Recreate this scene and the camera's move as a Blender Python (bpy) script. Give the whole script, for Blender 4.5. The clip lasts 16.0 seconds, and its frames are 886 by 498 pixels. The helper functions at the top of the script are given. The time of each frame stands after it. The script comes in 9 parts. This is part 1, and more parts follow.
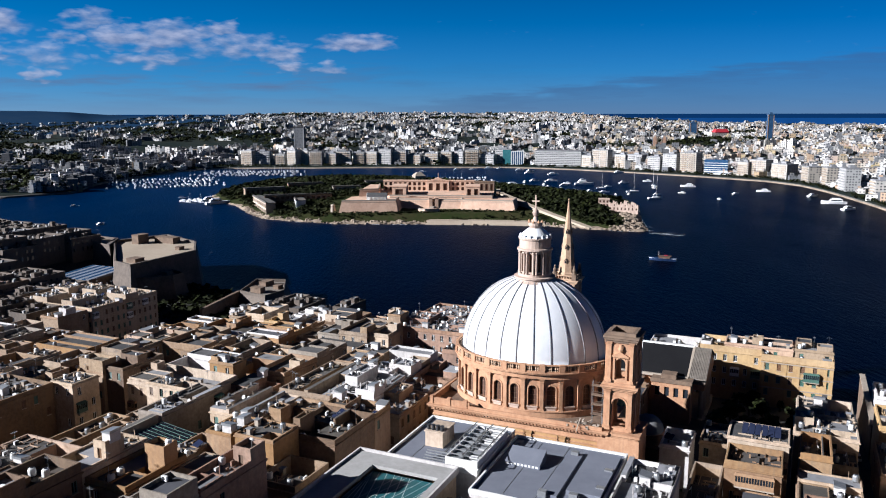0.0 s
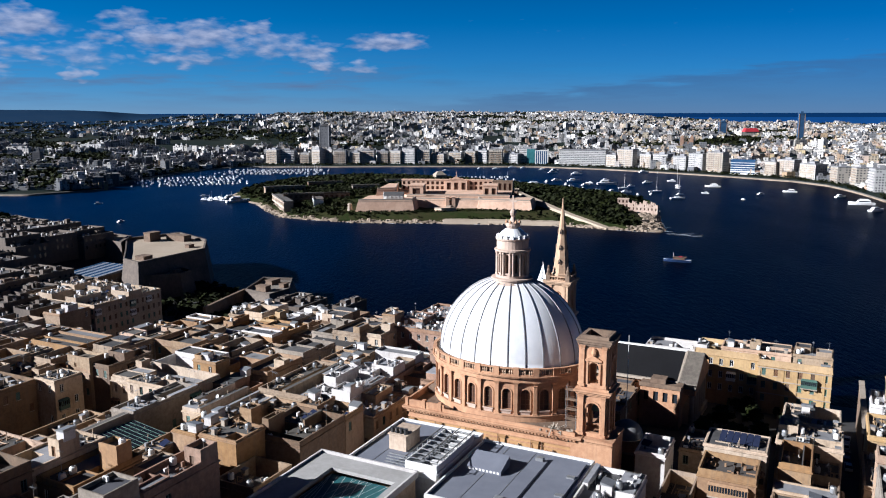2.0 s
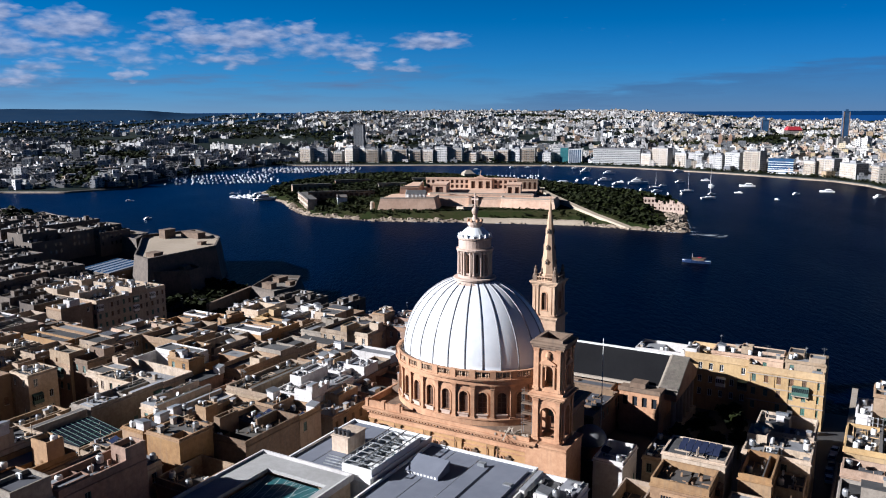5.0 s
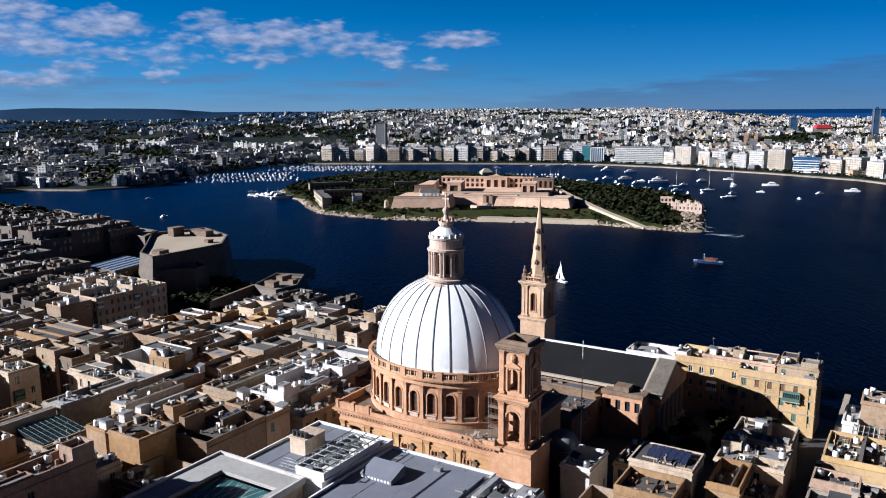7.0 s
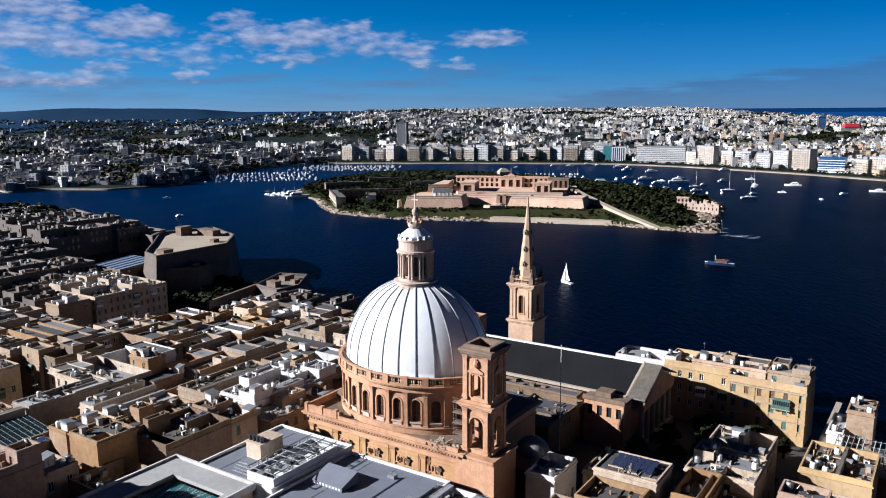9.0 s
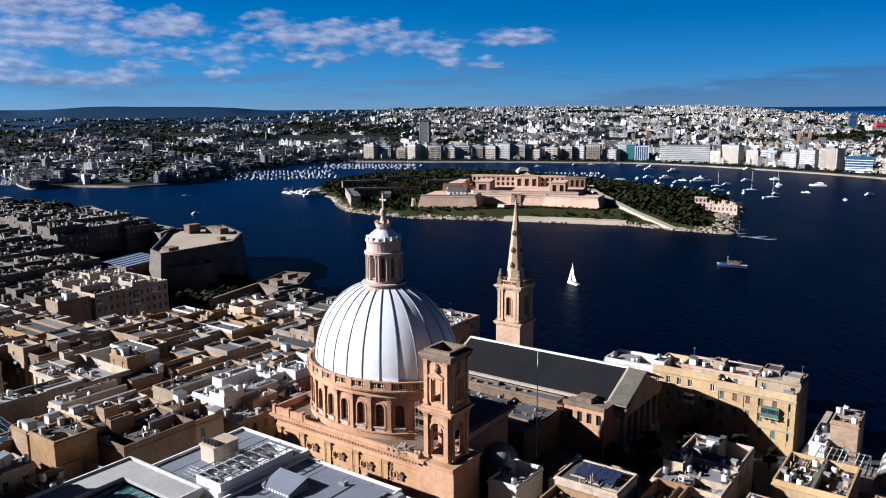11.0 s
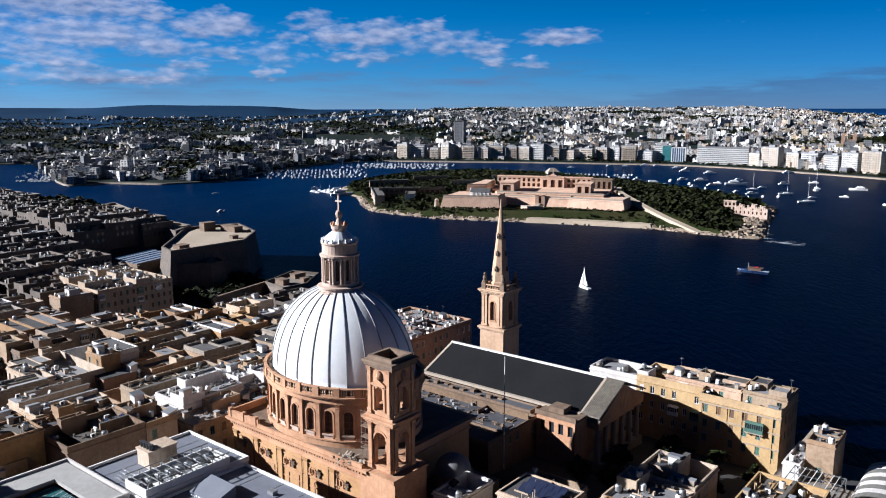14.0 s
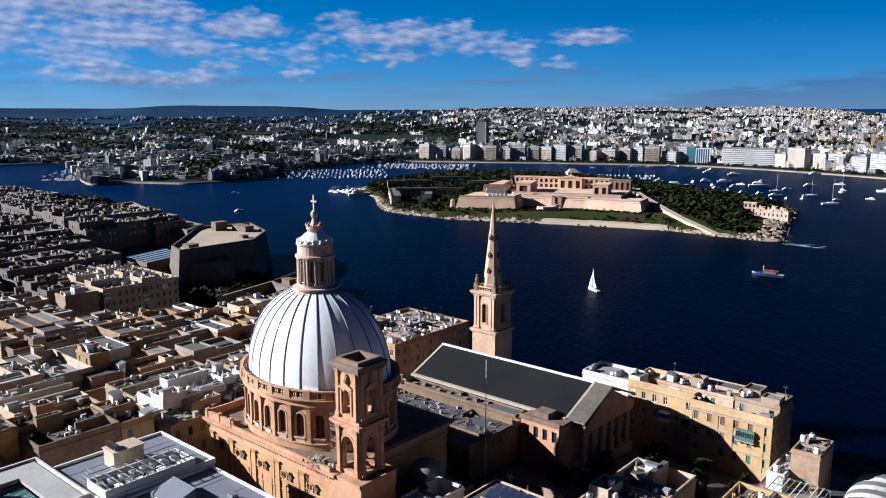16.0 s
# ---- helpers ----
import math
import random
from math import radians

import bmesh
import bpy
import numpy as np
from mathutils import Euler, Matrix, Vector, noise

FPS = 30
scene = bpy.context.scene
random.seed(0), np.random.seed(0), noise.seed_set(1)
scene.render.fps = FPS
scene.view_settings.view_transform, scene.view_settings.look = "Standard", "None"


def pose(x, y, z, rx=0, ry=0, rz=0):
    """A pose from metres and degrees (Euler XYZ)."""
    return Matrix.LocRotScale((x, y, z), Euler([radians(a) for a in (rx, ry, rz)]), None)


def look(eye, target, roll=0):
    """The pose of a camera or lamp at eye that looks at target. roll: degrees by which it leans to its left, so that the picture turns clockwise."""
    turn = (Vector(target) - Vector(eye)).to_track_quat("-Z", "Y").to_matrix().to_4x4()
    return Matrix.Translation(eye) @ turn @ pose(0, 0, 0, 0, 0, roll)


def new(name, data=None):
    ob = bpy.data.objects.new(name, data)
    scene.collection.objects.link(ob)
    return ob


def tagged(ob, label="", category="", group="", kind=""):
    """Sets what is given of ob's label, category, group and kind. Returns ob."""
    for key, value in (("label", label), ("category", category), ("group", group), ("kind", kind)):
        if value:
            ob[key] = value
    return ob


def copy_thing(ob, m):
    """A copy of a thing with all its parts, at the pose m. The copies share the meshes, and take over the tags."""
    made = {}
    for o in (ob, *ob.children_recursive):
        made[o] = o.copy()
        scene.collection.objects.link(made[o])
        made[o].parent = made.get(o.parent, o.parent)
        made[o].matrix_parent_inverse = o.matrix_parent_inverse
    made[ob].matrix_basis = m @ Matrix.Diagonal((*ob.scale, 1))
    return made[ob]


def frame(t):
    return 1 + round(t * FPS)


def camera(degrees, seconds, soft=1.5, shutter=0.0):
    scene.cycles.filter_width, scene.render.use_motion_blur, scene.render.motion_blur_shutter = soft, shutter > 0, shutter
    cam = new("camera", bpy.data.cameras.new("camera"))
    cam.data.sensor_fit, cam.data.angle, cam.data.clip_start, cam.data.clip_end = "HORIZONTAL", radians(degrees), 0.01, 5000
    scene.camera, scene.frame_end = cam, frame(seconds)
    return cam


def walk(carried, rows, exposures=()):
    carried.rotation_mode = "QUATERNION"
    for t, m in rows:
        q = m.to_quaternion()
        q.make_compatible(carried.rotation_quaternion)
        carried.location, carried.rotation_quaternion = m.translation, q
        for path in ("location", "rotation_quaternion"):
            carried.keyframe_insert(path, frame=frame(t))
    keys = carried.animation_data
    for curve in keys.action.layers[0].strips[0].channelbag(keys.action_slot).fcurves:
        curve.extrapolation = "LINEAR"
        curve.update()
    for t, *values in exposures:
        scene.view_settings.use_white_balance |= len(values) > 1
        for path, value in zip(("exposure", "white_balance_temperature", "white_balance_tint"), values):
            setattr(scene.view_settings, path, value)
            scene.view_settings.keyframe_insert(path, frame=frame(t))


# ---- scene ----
cam = camera(59.1, 16.0, soft=1.05)
PATH = [
    (0, (-1.268, 1.552, 93.943), (-1.162, 3.52, 93.603), -0.1),
    (0.5, (1.826, 2.157, 93.864), (1.912, 4.126, 93.524), -0.1),
    (1, (4.885, 2.554, 93.814), (4.952, 4.524, 93.474), -0.1),
    (1.5, (7.865, 3.013, 93.743), (7.913, 4.983, 93.402), -0.1),
    (2, (10.867, 3.623, 93.713), (10.897, 5.594, 93.371), -0.1),
    (2.5, (13.869, 4.086, 93.567), (13.88, 6.057, 93.225), -0.2),
    (3, (16.796, 4.611, 93.502), (16.789, 6.581, 93.16), -0.1),
    (3.5, (19.79, 5.101, 93.363), (19.765, 7.072, 93.02), -0.2),
    (4, (22.733, 5.701, 93.292), (22.691, 7.671, 92.948), -0.2),
    (6.5, (37.562, 9.397, 92.953), (37.433, 11.363, 92.607), -0.3),
    (7, (40.592, 10.271, 92.983), (40.446, 12.235, 92.635), -0.3),
    (7.5, (43.483, 11.156, 92.974), (43.32, 13.119, 92.626), -0.3),
    (8, (46.422, 12.163, 92.896), (46.242, 14.125, 92.548), -0.3),
    (8.5, (49.361, 13.253, 92.899), (49.165, 15.212, 92.551), -0.4),
    (9, (52.29, 14.406, 92.89), (52.077, 16.364, 92.541), -0.4),
    (11.5, (66.781, 20.609, 92.73), (66.481, 22.555, 92.378), -0.3),
    (12, (69.482, 21.904, 92.629), (69.165, 23.847, 92.278), -0.2),
    (12.5, (72.303, 23.135, 92.7), (71.968, 25.075, 92.348), -0.2),
    (13, (74.963, 24.407, 92.654), (74.61, 26.344, 92.302), -0.2),
    (13.5, (77.462, 25.655, 92.652), (77.093, 27.589, 92.3), -0.1),
    (14, (80.0, 26.908, 92.661), (79.613, 28.838, 92.309), -0.1),
    (14.5, (82.435, 28.097, 92.563), (82.032, 30.023, 92.212), -0.1),
    (15, (84.779, 29.227, 92.532), (84.359, 31.15, 92.18), -0.1),
    (15.5, (87.059, 30.461, 92.434), (86.621, 32.38, 92.082), -0.1),
    (16, (89.335, 31.325, 92.457), (88.881, 33.241, 92.106), -0.1),
]
walk(cam, [(t, look(eye, target, roll)) for t, eye, target, roll in PATH], [(0, 1.45, 5570, 12), (16, 1.60, 5570, 12)])

# ---- light ----
SUN_AZ, SUN_EL = -100.5, 23.0          # degrees, azimuth clockwise from +y
sun = new("sun", bpy.data.lights.new("sun", "SUN"))
sun.data.energy, sun.data.angle, sun.data.color = 5.0, radians(0.55), (1.0, 0.94, 0.85)
sun_from = Vector((math.sin(radians(SUN_AZ)) * math.cos(radians(SUN_EL)), math.cos(radians(SUN_AZ)) * math.cos(radians(SUN_EL)), math.sin(radians(SUN_EL))))
sun.matrix_world = look(sun_from * 600, (0, 0, 0))

world = bpy.data.worlds.new("sky")
scene.world = world
world.use_nodes = True


class Nodes:
    """Short hand for a node tree."""

    def __init__(self, tree):
        self.tree = tree
        tree.nodes.clear()

    def add(self, kind, ins=(), **props):
        n = self.tree.nodes.new(kind)
        for k, v in props.items():
            if k == "op":
                n.operation = v
            elif k == "blend":
                n.blend_type = v
            elif k == "clamp":
                n.use_clamp = v
            elif k == "dims":
                n.noise_dimensions = v
            elif k == "feature":
                n.feature = v
        for k, v in dict(ins).items():
            sock = n.inputs[k]
            if hasattr(v, "is_output"):
                self.tree.links.new(v, sock)
            else:
                sock.default_value = v
        return n

    def math(self, op, a, b=0.0, c=0.0, clamp=False):
        return self.add("ShaderNodeMath", {0: a, 1: b, 2: c}, op=op, clamp=clamp).outputs[0]

    def mix(self, f, a, b, blend="MIX"):
        n = self.tree.nodes.new("ShaderNodeMix")
        n.data_type, n.blend_type = "RGBA", blend
        for k, v in ((0, f), (6, a), (7, b)):
            if hasattr(v, "is_output"):
                self.tree.links.new(v, n.inputs[k])
            else:
                n.inputs[k].default_value = v
        return n.outputs[2]

    def noise(self, vec, scale, detail=3.0, rough=0.55):
        n = self.add("ShaderNodeTexNoise", {"Vector": vec, "Scale": scale, "Detail": detail, "Roughness": rough})
        return n.outputs[0]

    def ramp(self, fac, stops):
        n = self.tree.nodes.new("ShaderNodeValToRGB")
        while len(n.color_ramp.elements) < len(stops):
            n.color_ramp.elements.new(0.5)
        for el, (p, c) in zip(n.color_ramp.elements, stops):
            el.position, el.color = p, (*c, 1)
        self.tree.links.new(fac, n.inputs[0])
        return n.outputs[0]


def build_sky():
    k = Nodes(world.node_tree)
    sky = k.tree.nodes.new("ShaderNodeTexSky")
    sky.sky_type, sky.sun_disc = "NISHITA", False
    sky.sun_elevation, sky.sun_rotation = radians(SUN_EL), radians(SUN_AZ)
    sky.altitude, sky.air_density, sky.dust_density, sky.ozone_density = 100, 0.8, 0.0, 7.0
    way = k.add("ShaderNodeTexCoord").outputs["Generated"]
    sep = k.add("ShaderNodeSeparateXYZ", {0: way}).outputs
    az = k.math("MULTIPLY", k.math("ARCTAN2", sep[0], sep[1]), 57.2958)
    el = k.math("MULTIPLY", k.math("ARCSINE", sep[2]), 57.2958)
    flat = k.add("ShaderNodeCombineXYZ", {0: az, 1: k.math("MULTIPLY", el, 2.6), 2: 0.0}).outputs[0]
    fine = k.math("SUBTRACT", k.noise(flat, 0.85, 3.0, 0.5), 0.5)
    lifted = k.add("ShaderNodeVectorMath", {0: flat, 1: (-0.45, 0.75, 0.0)}).outputs[0]
    above = k.math("SUBTRACT", k.noise(lifted, 0.85, 3.0, 0.5), 0.5)
    broad = k.math("SUBTRACT", k.noise(flat, 0.32, 3.0, 0.5), 0.5)
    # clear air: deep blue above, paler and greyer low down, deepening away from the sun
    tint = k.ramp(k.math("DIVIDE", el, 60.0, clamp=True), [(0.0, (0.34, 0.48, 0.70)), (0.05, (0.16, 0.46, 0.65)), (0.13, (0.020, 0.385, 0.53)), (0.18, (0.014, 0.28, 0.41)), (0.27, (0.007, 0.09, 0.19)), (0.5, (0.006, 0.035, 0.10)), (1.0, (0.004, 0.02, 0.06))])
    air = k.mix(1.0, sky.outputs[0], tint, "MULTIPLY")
    side = k.math("MULTIPLY", k.math("ADD", az, 12.0), 0.02, clamp=True)
    air = k.mix(side, air, k.mix(1.0, air, (0.60, 0.66, 0.74, 1), "MULTIPLY"))
    # cloud edges are torn by shifting the place at which each cloud is looked up
    tear_a = k.math("MULTIPLY", k.math("SUBTRACT", k.noise(flat, 0.6, 2.5, 0.5), 0.5), 4.2)
    offset = k.add("ShaderNodeVectorMath", {0: flat, 1: (31.0, 17.0, 5.0)}).outputs[0]
    tear_e = k.math("MULTIPLY", k.math("SUBTRACT", k.noise(offset, 0.6, 2.5, 0.5), 0.5), 1.5)
    caz, cel = k.math("ADD", az, tear_a), k.math("ADD", el, tear_e)
    # fair-weather cumulus low over the western land: azimuth, elevation, half width, half height, density
    cover, height = None, None
    for a, e, ra, re, b in ((-27.2, 5.5, 3.0, .9, 1), (-20.4, 6, 1.5, .6, .6), (-22.1, 4.8, .8, .45, .6), (-18.6, 4.85, 2.1, .75, 1), (-15.6, 5, 2.4, 1, .95), (-17.3, 3.6, 2.3, .5, .8),
                            (-12.4, 5.6, 1.3, .5, .9), (-11.2, 4.5, 2, .8, .65), (-8.2, 4.1, 1.4, .7, .85), (-7.8, 3.2, .9, .35, .8), (-5.2, 3.1, 1, .33, .45), (-2.9, 4.85, 2.4, .55, 1),
                            (-26.6, 3.85, 1.6, .45, .7), (-23.2, 3.6, 1.6, .8, .5), (-23.9, 2.5, .9, .4, .9), (-22.2, 8.3, .75, .4, .6), (-30.9, 6.2, .9, .65, .9), (-37, 7.0, 5, 1.7, 1.2),
                            (-35, 4.7, 5, 1.1, .95), (-30.7, 4.2, 2.6, .8, .8), (-30.3, 2.2, 2.1, .55, .7), (-38, 3.6, 3, .6, .6), (-36, 2.2, 4, .5, .6), (-44.5, 5.5, 5, 3, 1.3), (-33.2, 6.4, 2.6, .8, .9), (-36.8, 3.1, 2.4, .5, .8), (-28.6, 3.1, 1.3, .35, .6), (-31.8, 1.8, 1.8, .3, .5)):
        da = k.math("DIVIDE", k.math("SUBTRACT", caz, a), ra * 1.08)
        de = k.math("DIVIDE", k.math("SUBTRACT", cel, e), re * 1.2)
        flat_base = k.math("MAXIMUM", de, k.math("MULTIPLY", de, -1.5))
        r = k.math("ADD", k.math("MULTIPLY", da, da), k.math("MULTIPLY", flat_base, flat_base))
        one = k.math("MULTIPLY", k.math("SUBTRACT", 1.0, r), b * 1.2)
        top = k.math("ADD", k.math("MULTIPLY", de, 0.30), 0.42)
        height = top if height is None else k.mix(k.math("GREATER_THAN", one, cover), height, top)
        cover = one if cover is None else k.math("MAXIMUM", cover, one)
    cover = k.math("MAXIMUM", cover, -1.0)
    ragged = k.math("ADD", cover, k.math("ADD", k.math("MULTIPLY", fine, 2.2), k.math("MULTIPLY", broad, 0.9)))
    dens = k.math("MULTIPLY", k.math("ADD", ragged, 0.62), 0.48, clamp=True)
    dens = k.math("MULTIPLY", dens, k.math("MULTIPLY", dens, k.math("SUBTRACT", 3.0, k.math("MULTIPLY", dens, 2.0))))
    # thin streaks near the horizon
    thin = k.add("ShaderNodeCombineXYZ", {0: k.math("MULTIPLY", az, 0.16), 1: k.math("MULTIPLY", el, 1.5), 2: 3.7}).outputs[0]
    streaks = k.noise(thin, 1.0, 4.0, 0.6)
    veil = k.math("MULTIPLY", k.math("SUBTRACT", streaks, 0.43), 3.0, clamp=True)
    low = k.math("SUBTRACT", 1.0, k.math("DIVIDE", k.math("ABSOLUTE", k.math("SUBTRACT", el, 2.2)), 2.2), clamp=True)
    west = k.math("MULTIPLY", k.math("SUBTRACT", 2.0, az), 0.12, clamp=True)
    veil = k.math("MULTIPLY", k.math("MULTIPLY", veil, low), k.math("ADD", 0.2, k.math("MULTIPLY", west, 0.75)))
    # a long cloud bank over the open sea, its top rising towards the north
    rise = k.math("SUBTRACT", k.math("ADD", k.math("MULTIPLY", k.math("SUBTRACT", az, 2.0), 0.105), k.math("ADD", 1.0, k.math("MULTIPLY", k.math("SUBTRACT", streaks, 0.5), 3.4))), el)
    body = k.math("MULTIPLY", k.math("MULTIPLY", rise, 1.1, clamp=True), k.math("MULTIPLY", k.math("ADD", az, 4.0), 0.1, clamp=True))
    rim = k.math("SUBTRACT", 1.0, k.math("MULTIPLY", k.math("ABSOLUTE", k.math("SUBTRACT", rise, 0.45)), 1.6), clamp=True)
    bank = k.math("MULTIPLY", body, k.math("ADD", 0.34, k.math("MULTIPLY", rim, 0.26)), clamp=True)
    lit = k.mix(k.math("ADD", height, k.math("MULTIPLY", k.math("SUBTRACT", fine, above), 1.3), clamp=True), (1.45, 1.75, 2.65, 1), (4.6, 4.5, 5.1, 1))
    shade = k.mix(k.math("MULTIPLY", k.math("ADD", az, 6.0), 0.1, clamp=True), (1.0, 1.3, 2.05, 1), (0.42, 0.66, 1.25, 1))
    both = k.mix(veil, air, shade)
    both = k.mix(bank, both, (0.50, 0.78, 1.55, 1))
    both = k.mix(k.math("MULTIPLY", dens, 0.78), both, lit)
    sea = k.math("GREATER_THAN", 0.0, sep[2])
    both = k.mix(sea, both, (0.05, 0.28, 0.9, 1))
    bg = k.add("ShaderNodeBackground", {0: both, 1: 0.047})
    out = k.tree.nodes.new("ShaderNodeOutputWorld")
    k.tree.links.new(bg.outputs[0], out.inputs[0])


build_sky()

# ---- materials ----
MATS = {}


def mat(name, a, b=None, rough=0.85, grain=1.2, broad=0.12, bump=0.15, metal=0.0, vary=0.0, island=0.0, streak=0.0, spec=0.4, stain=None):
    """A weathered surface: two colours mixed at two scales, fine relief, some change from piece to piece."""
    if name in MATS:
        return MATS[name]
    m = MATS[name] = bpy.data.materials.new(name)
    m.use_nodes = True
    k = Nodes(m.node_tree)
    b = b or tuple(c * 0.7 for c in a)
    pos = k.add("ShaderNodeNewGeometry").outputs
    big = k.noise(pos["Position"], broad, 4.0, 0.6)
    small = k.noise(pos["Position"], grain, 4.0, 0.65)
    f = k.math("ADD", k.math("MULTIPLY", k.math("SUBTRACT", big, 0.5), 2.6), k.math("MULTIPLY", k.math("SUBTRACT", small, 0.5), 2.0))
    f = k.math("ADD", f, 0.45, clamp=True)
    col = k.mix(f, (*a, 1), (*b, 1))
    if streak:
        tall = k.add("ShaderNodeMapping", {0: pos["Position"], 3: (1.3, 1.3, 0.12)}).outputs[0]
        s = k.math("MULTIPLY", k.math("SUBTRACT", k.noise(tall, 1.0, 4.0, 0.7), 0.5), 3.0, clamp=True)
        col = k.mix(k.math("MULTIPLY", s, streak), col, (*(stain or (0.10, 0.085, 0.07)), 1))
    if vary or island:
        rnd = k.add("ShaderNodeObjectInfo").outputs["Random"] if vary else pos["Random Per Island"]
        amt = vary or island
        hsv = k.add("ShaderNodeHueSaturation", {"Hue": k.math("ADD", 0.5, k.math("MULTIPLY", k.math("SUBTRACT", rnd, 0.5), 0.03 * amt)),
                                                "Saturation": k.math("ADD", 1.0 - 0.5 * amt, k.math("MULTIPLY", k.math("FRACT", k.math("MULTIPLY", rnd, 7.3)), amt)),
                                                "Value": k.math("ADD", 1.0 - 0.45 * amt, k.math("MULTIPLY", k.math("FRACT", k.math("MULTIPLY", rnd, 13.7)), amt)), "Color": col})
        col = hsv.outputs[0]
    bs = k.add("ShaderNodeBsdfPrincipled", {"Base Color": col, "Roughness": rough, "Metallic": metal, "Specular IOR Level": spec})
    if bump:
        h = k.add("ShaderNodeBump", {"Height": k.math("ADD", small, k.math("MULTIPLY", k.noise(pos["Position"], grain * 5, 2.0), 0.4)), "Strength": bump, "Distance": 0.15})
        k.tree.links.new(h.outputs[0], bs.inputs["Normal"])
    out = k.tree.nodes.new("ShaderNodeOutputMaterial")
    k.tree.links.new(bs.outputs[0], out.inputs[0])
    return m


def facade_mat(name, wall, glass, storey, bay, island=0.5):
    """Far facades: storeys and bays of dark openings in a rendered wall, seen from a kilometre and more."""
    m = MATS[name] = bpy.data.materials.new(name)
    m.use_nodes = True
    k = Nodes(m.node_tree)
    geo = k.add("ShaderNodeNewGeometry").outputs
    sep = k.add("ShaderNodeSeparateXYZ", {0: geo["Position"]}).outputs
    nor = k.add("ShaderNodeSeparateXYZ", {0: geo["Normal"]}).outputs
    along = k.math("SUBTRACT", k.math("MULTIPLY", sep[0], nor[1]), k.math("MULTIPLY", sep[1], nor[0]))
    rnd = geo["Random Per Island"]
    fz = k.math("FRACT", k.math("ADD", k.math("DIVIDE", sep[2], storey), k.math("MULTIPLY", rnd, 5.0)))
    fx = k.math("FRACT", k.math("ADD", k.math("DIVIDE", along, bay), k.math("MULTIPLY", rnd, 9.0)))
    hole = k.math("MULTIPLY", k.math("MULTIPLY", k.math("GREATER_THAN", fz, 0.42), k.math("LESS_THAN", fz, 0.92)), k.math("MULTIPLY", k.math("GREATER_THAN", fx, 0.28), k.math("LESS_THAN", fx, 0.78)))
    side = k.math("LESS_THAN", k.math("ABSOLUTE", nor[2]), 0.5)
    cell = k.add("ShaderNodeTexWhiteNoise", {0: k.add("ShaderNodeCombineXYZ", {0: k.math("FLOOR", k.math("DIVIDE", along, bay)), 1: k.math("FLOOR", k.math("DIVIDE", sep[2], storey)), 2: rnd}).outputs[0]}).outputs[0]
    hole = k.math("MULTIPLY", k.math("MULTIPLY", hole, side), k.math("GREATER_THAN", cell, 0.25))
    big = k.noise(geo["Position"], 0.02, 3.0)
    col = k.mix(k.math("MULTIPLY", big, 0.6), (*wall, 1), (*(c * 0.75 for c in wall), 1))
    hsv = k.add("ShaderNodeHueSaturation", {"Hue": k.math("ADD", 0.5, k.math("MULTIPLY", k.math("SUBTRACT", rnd, 0.5), 0.05)),
                                            "Saturation": k.math("ADD", 0.35, k.math("MULTIPLY", k.math("FRACT", k.math("MULTIPLY", rnd, 7.3)), 1.3)),
                                            "Value": k.math("ADD", 1.0 - 0.8 * island, k.math("MULTIPLY", k.math("FRACT", k.math("MULTIPLY", rnd, 13.7)), island)), "Color": col})
    roofc = k.mix(k.math("FRACT", k.math("MULTIPLY", rnd, 31.1)), (0.21, 0.20, 0.19, 1), (0.06, 0.058, 0.056, 1))
    up = k.math("GREATER_THAN", nor[2], 0.5)
    col = k.mix(up, k.mix(hole, hsv.outputs[0], (*glass, 1)), roofc)
    bs = k.add("ShaderNodeBsdfPrincipled", {"Base Color": col, "Roughness": k.math("SUBTRACT", 0.9, k.math("MULTIPLY", hole, 0.4))})
    out = k.tree.nodes.new("ShaderNodeOutputMaterial")
    k.tree.links.new(bs.outputs[0], out.inputs[0])
    return m


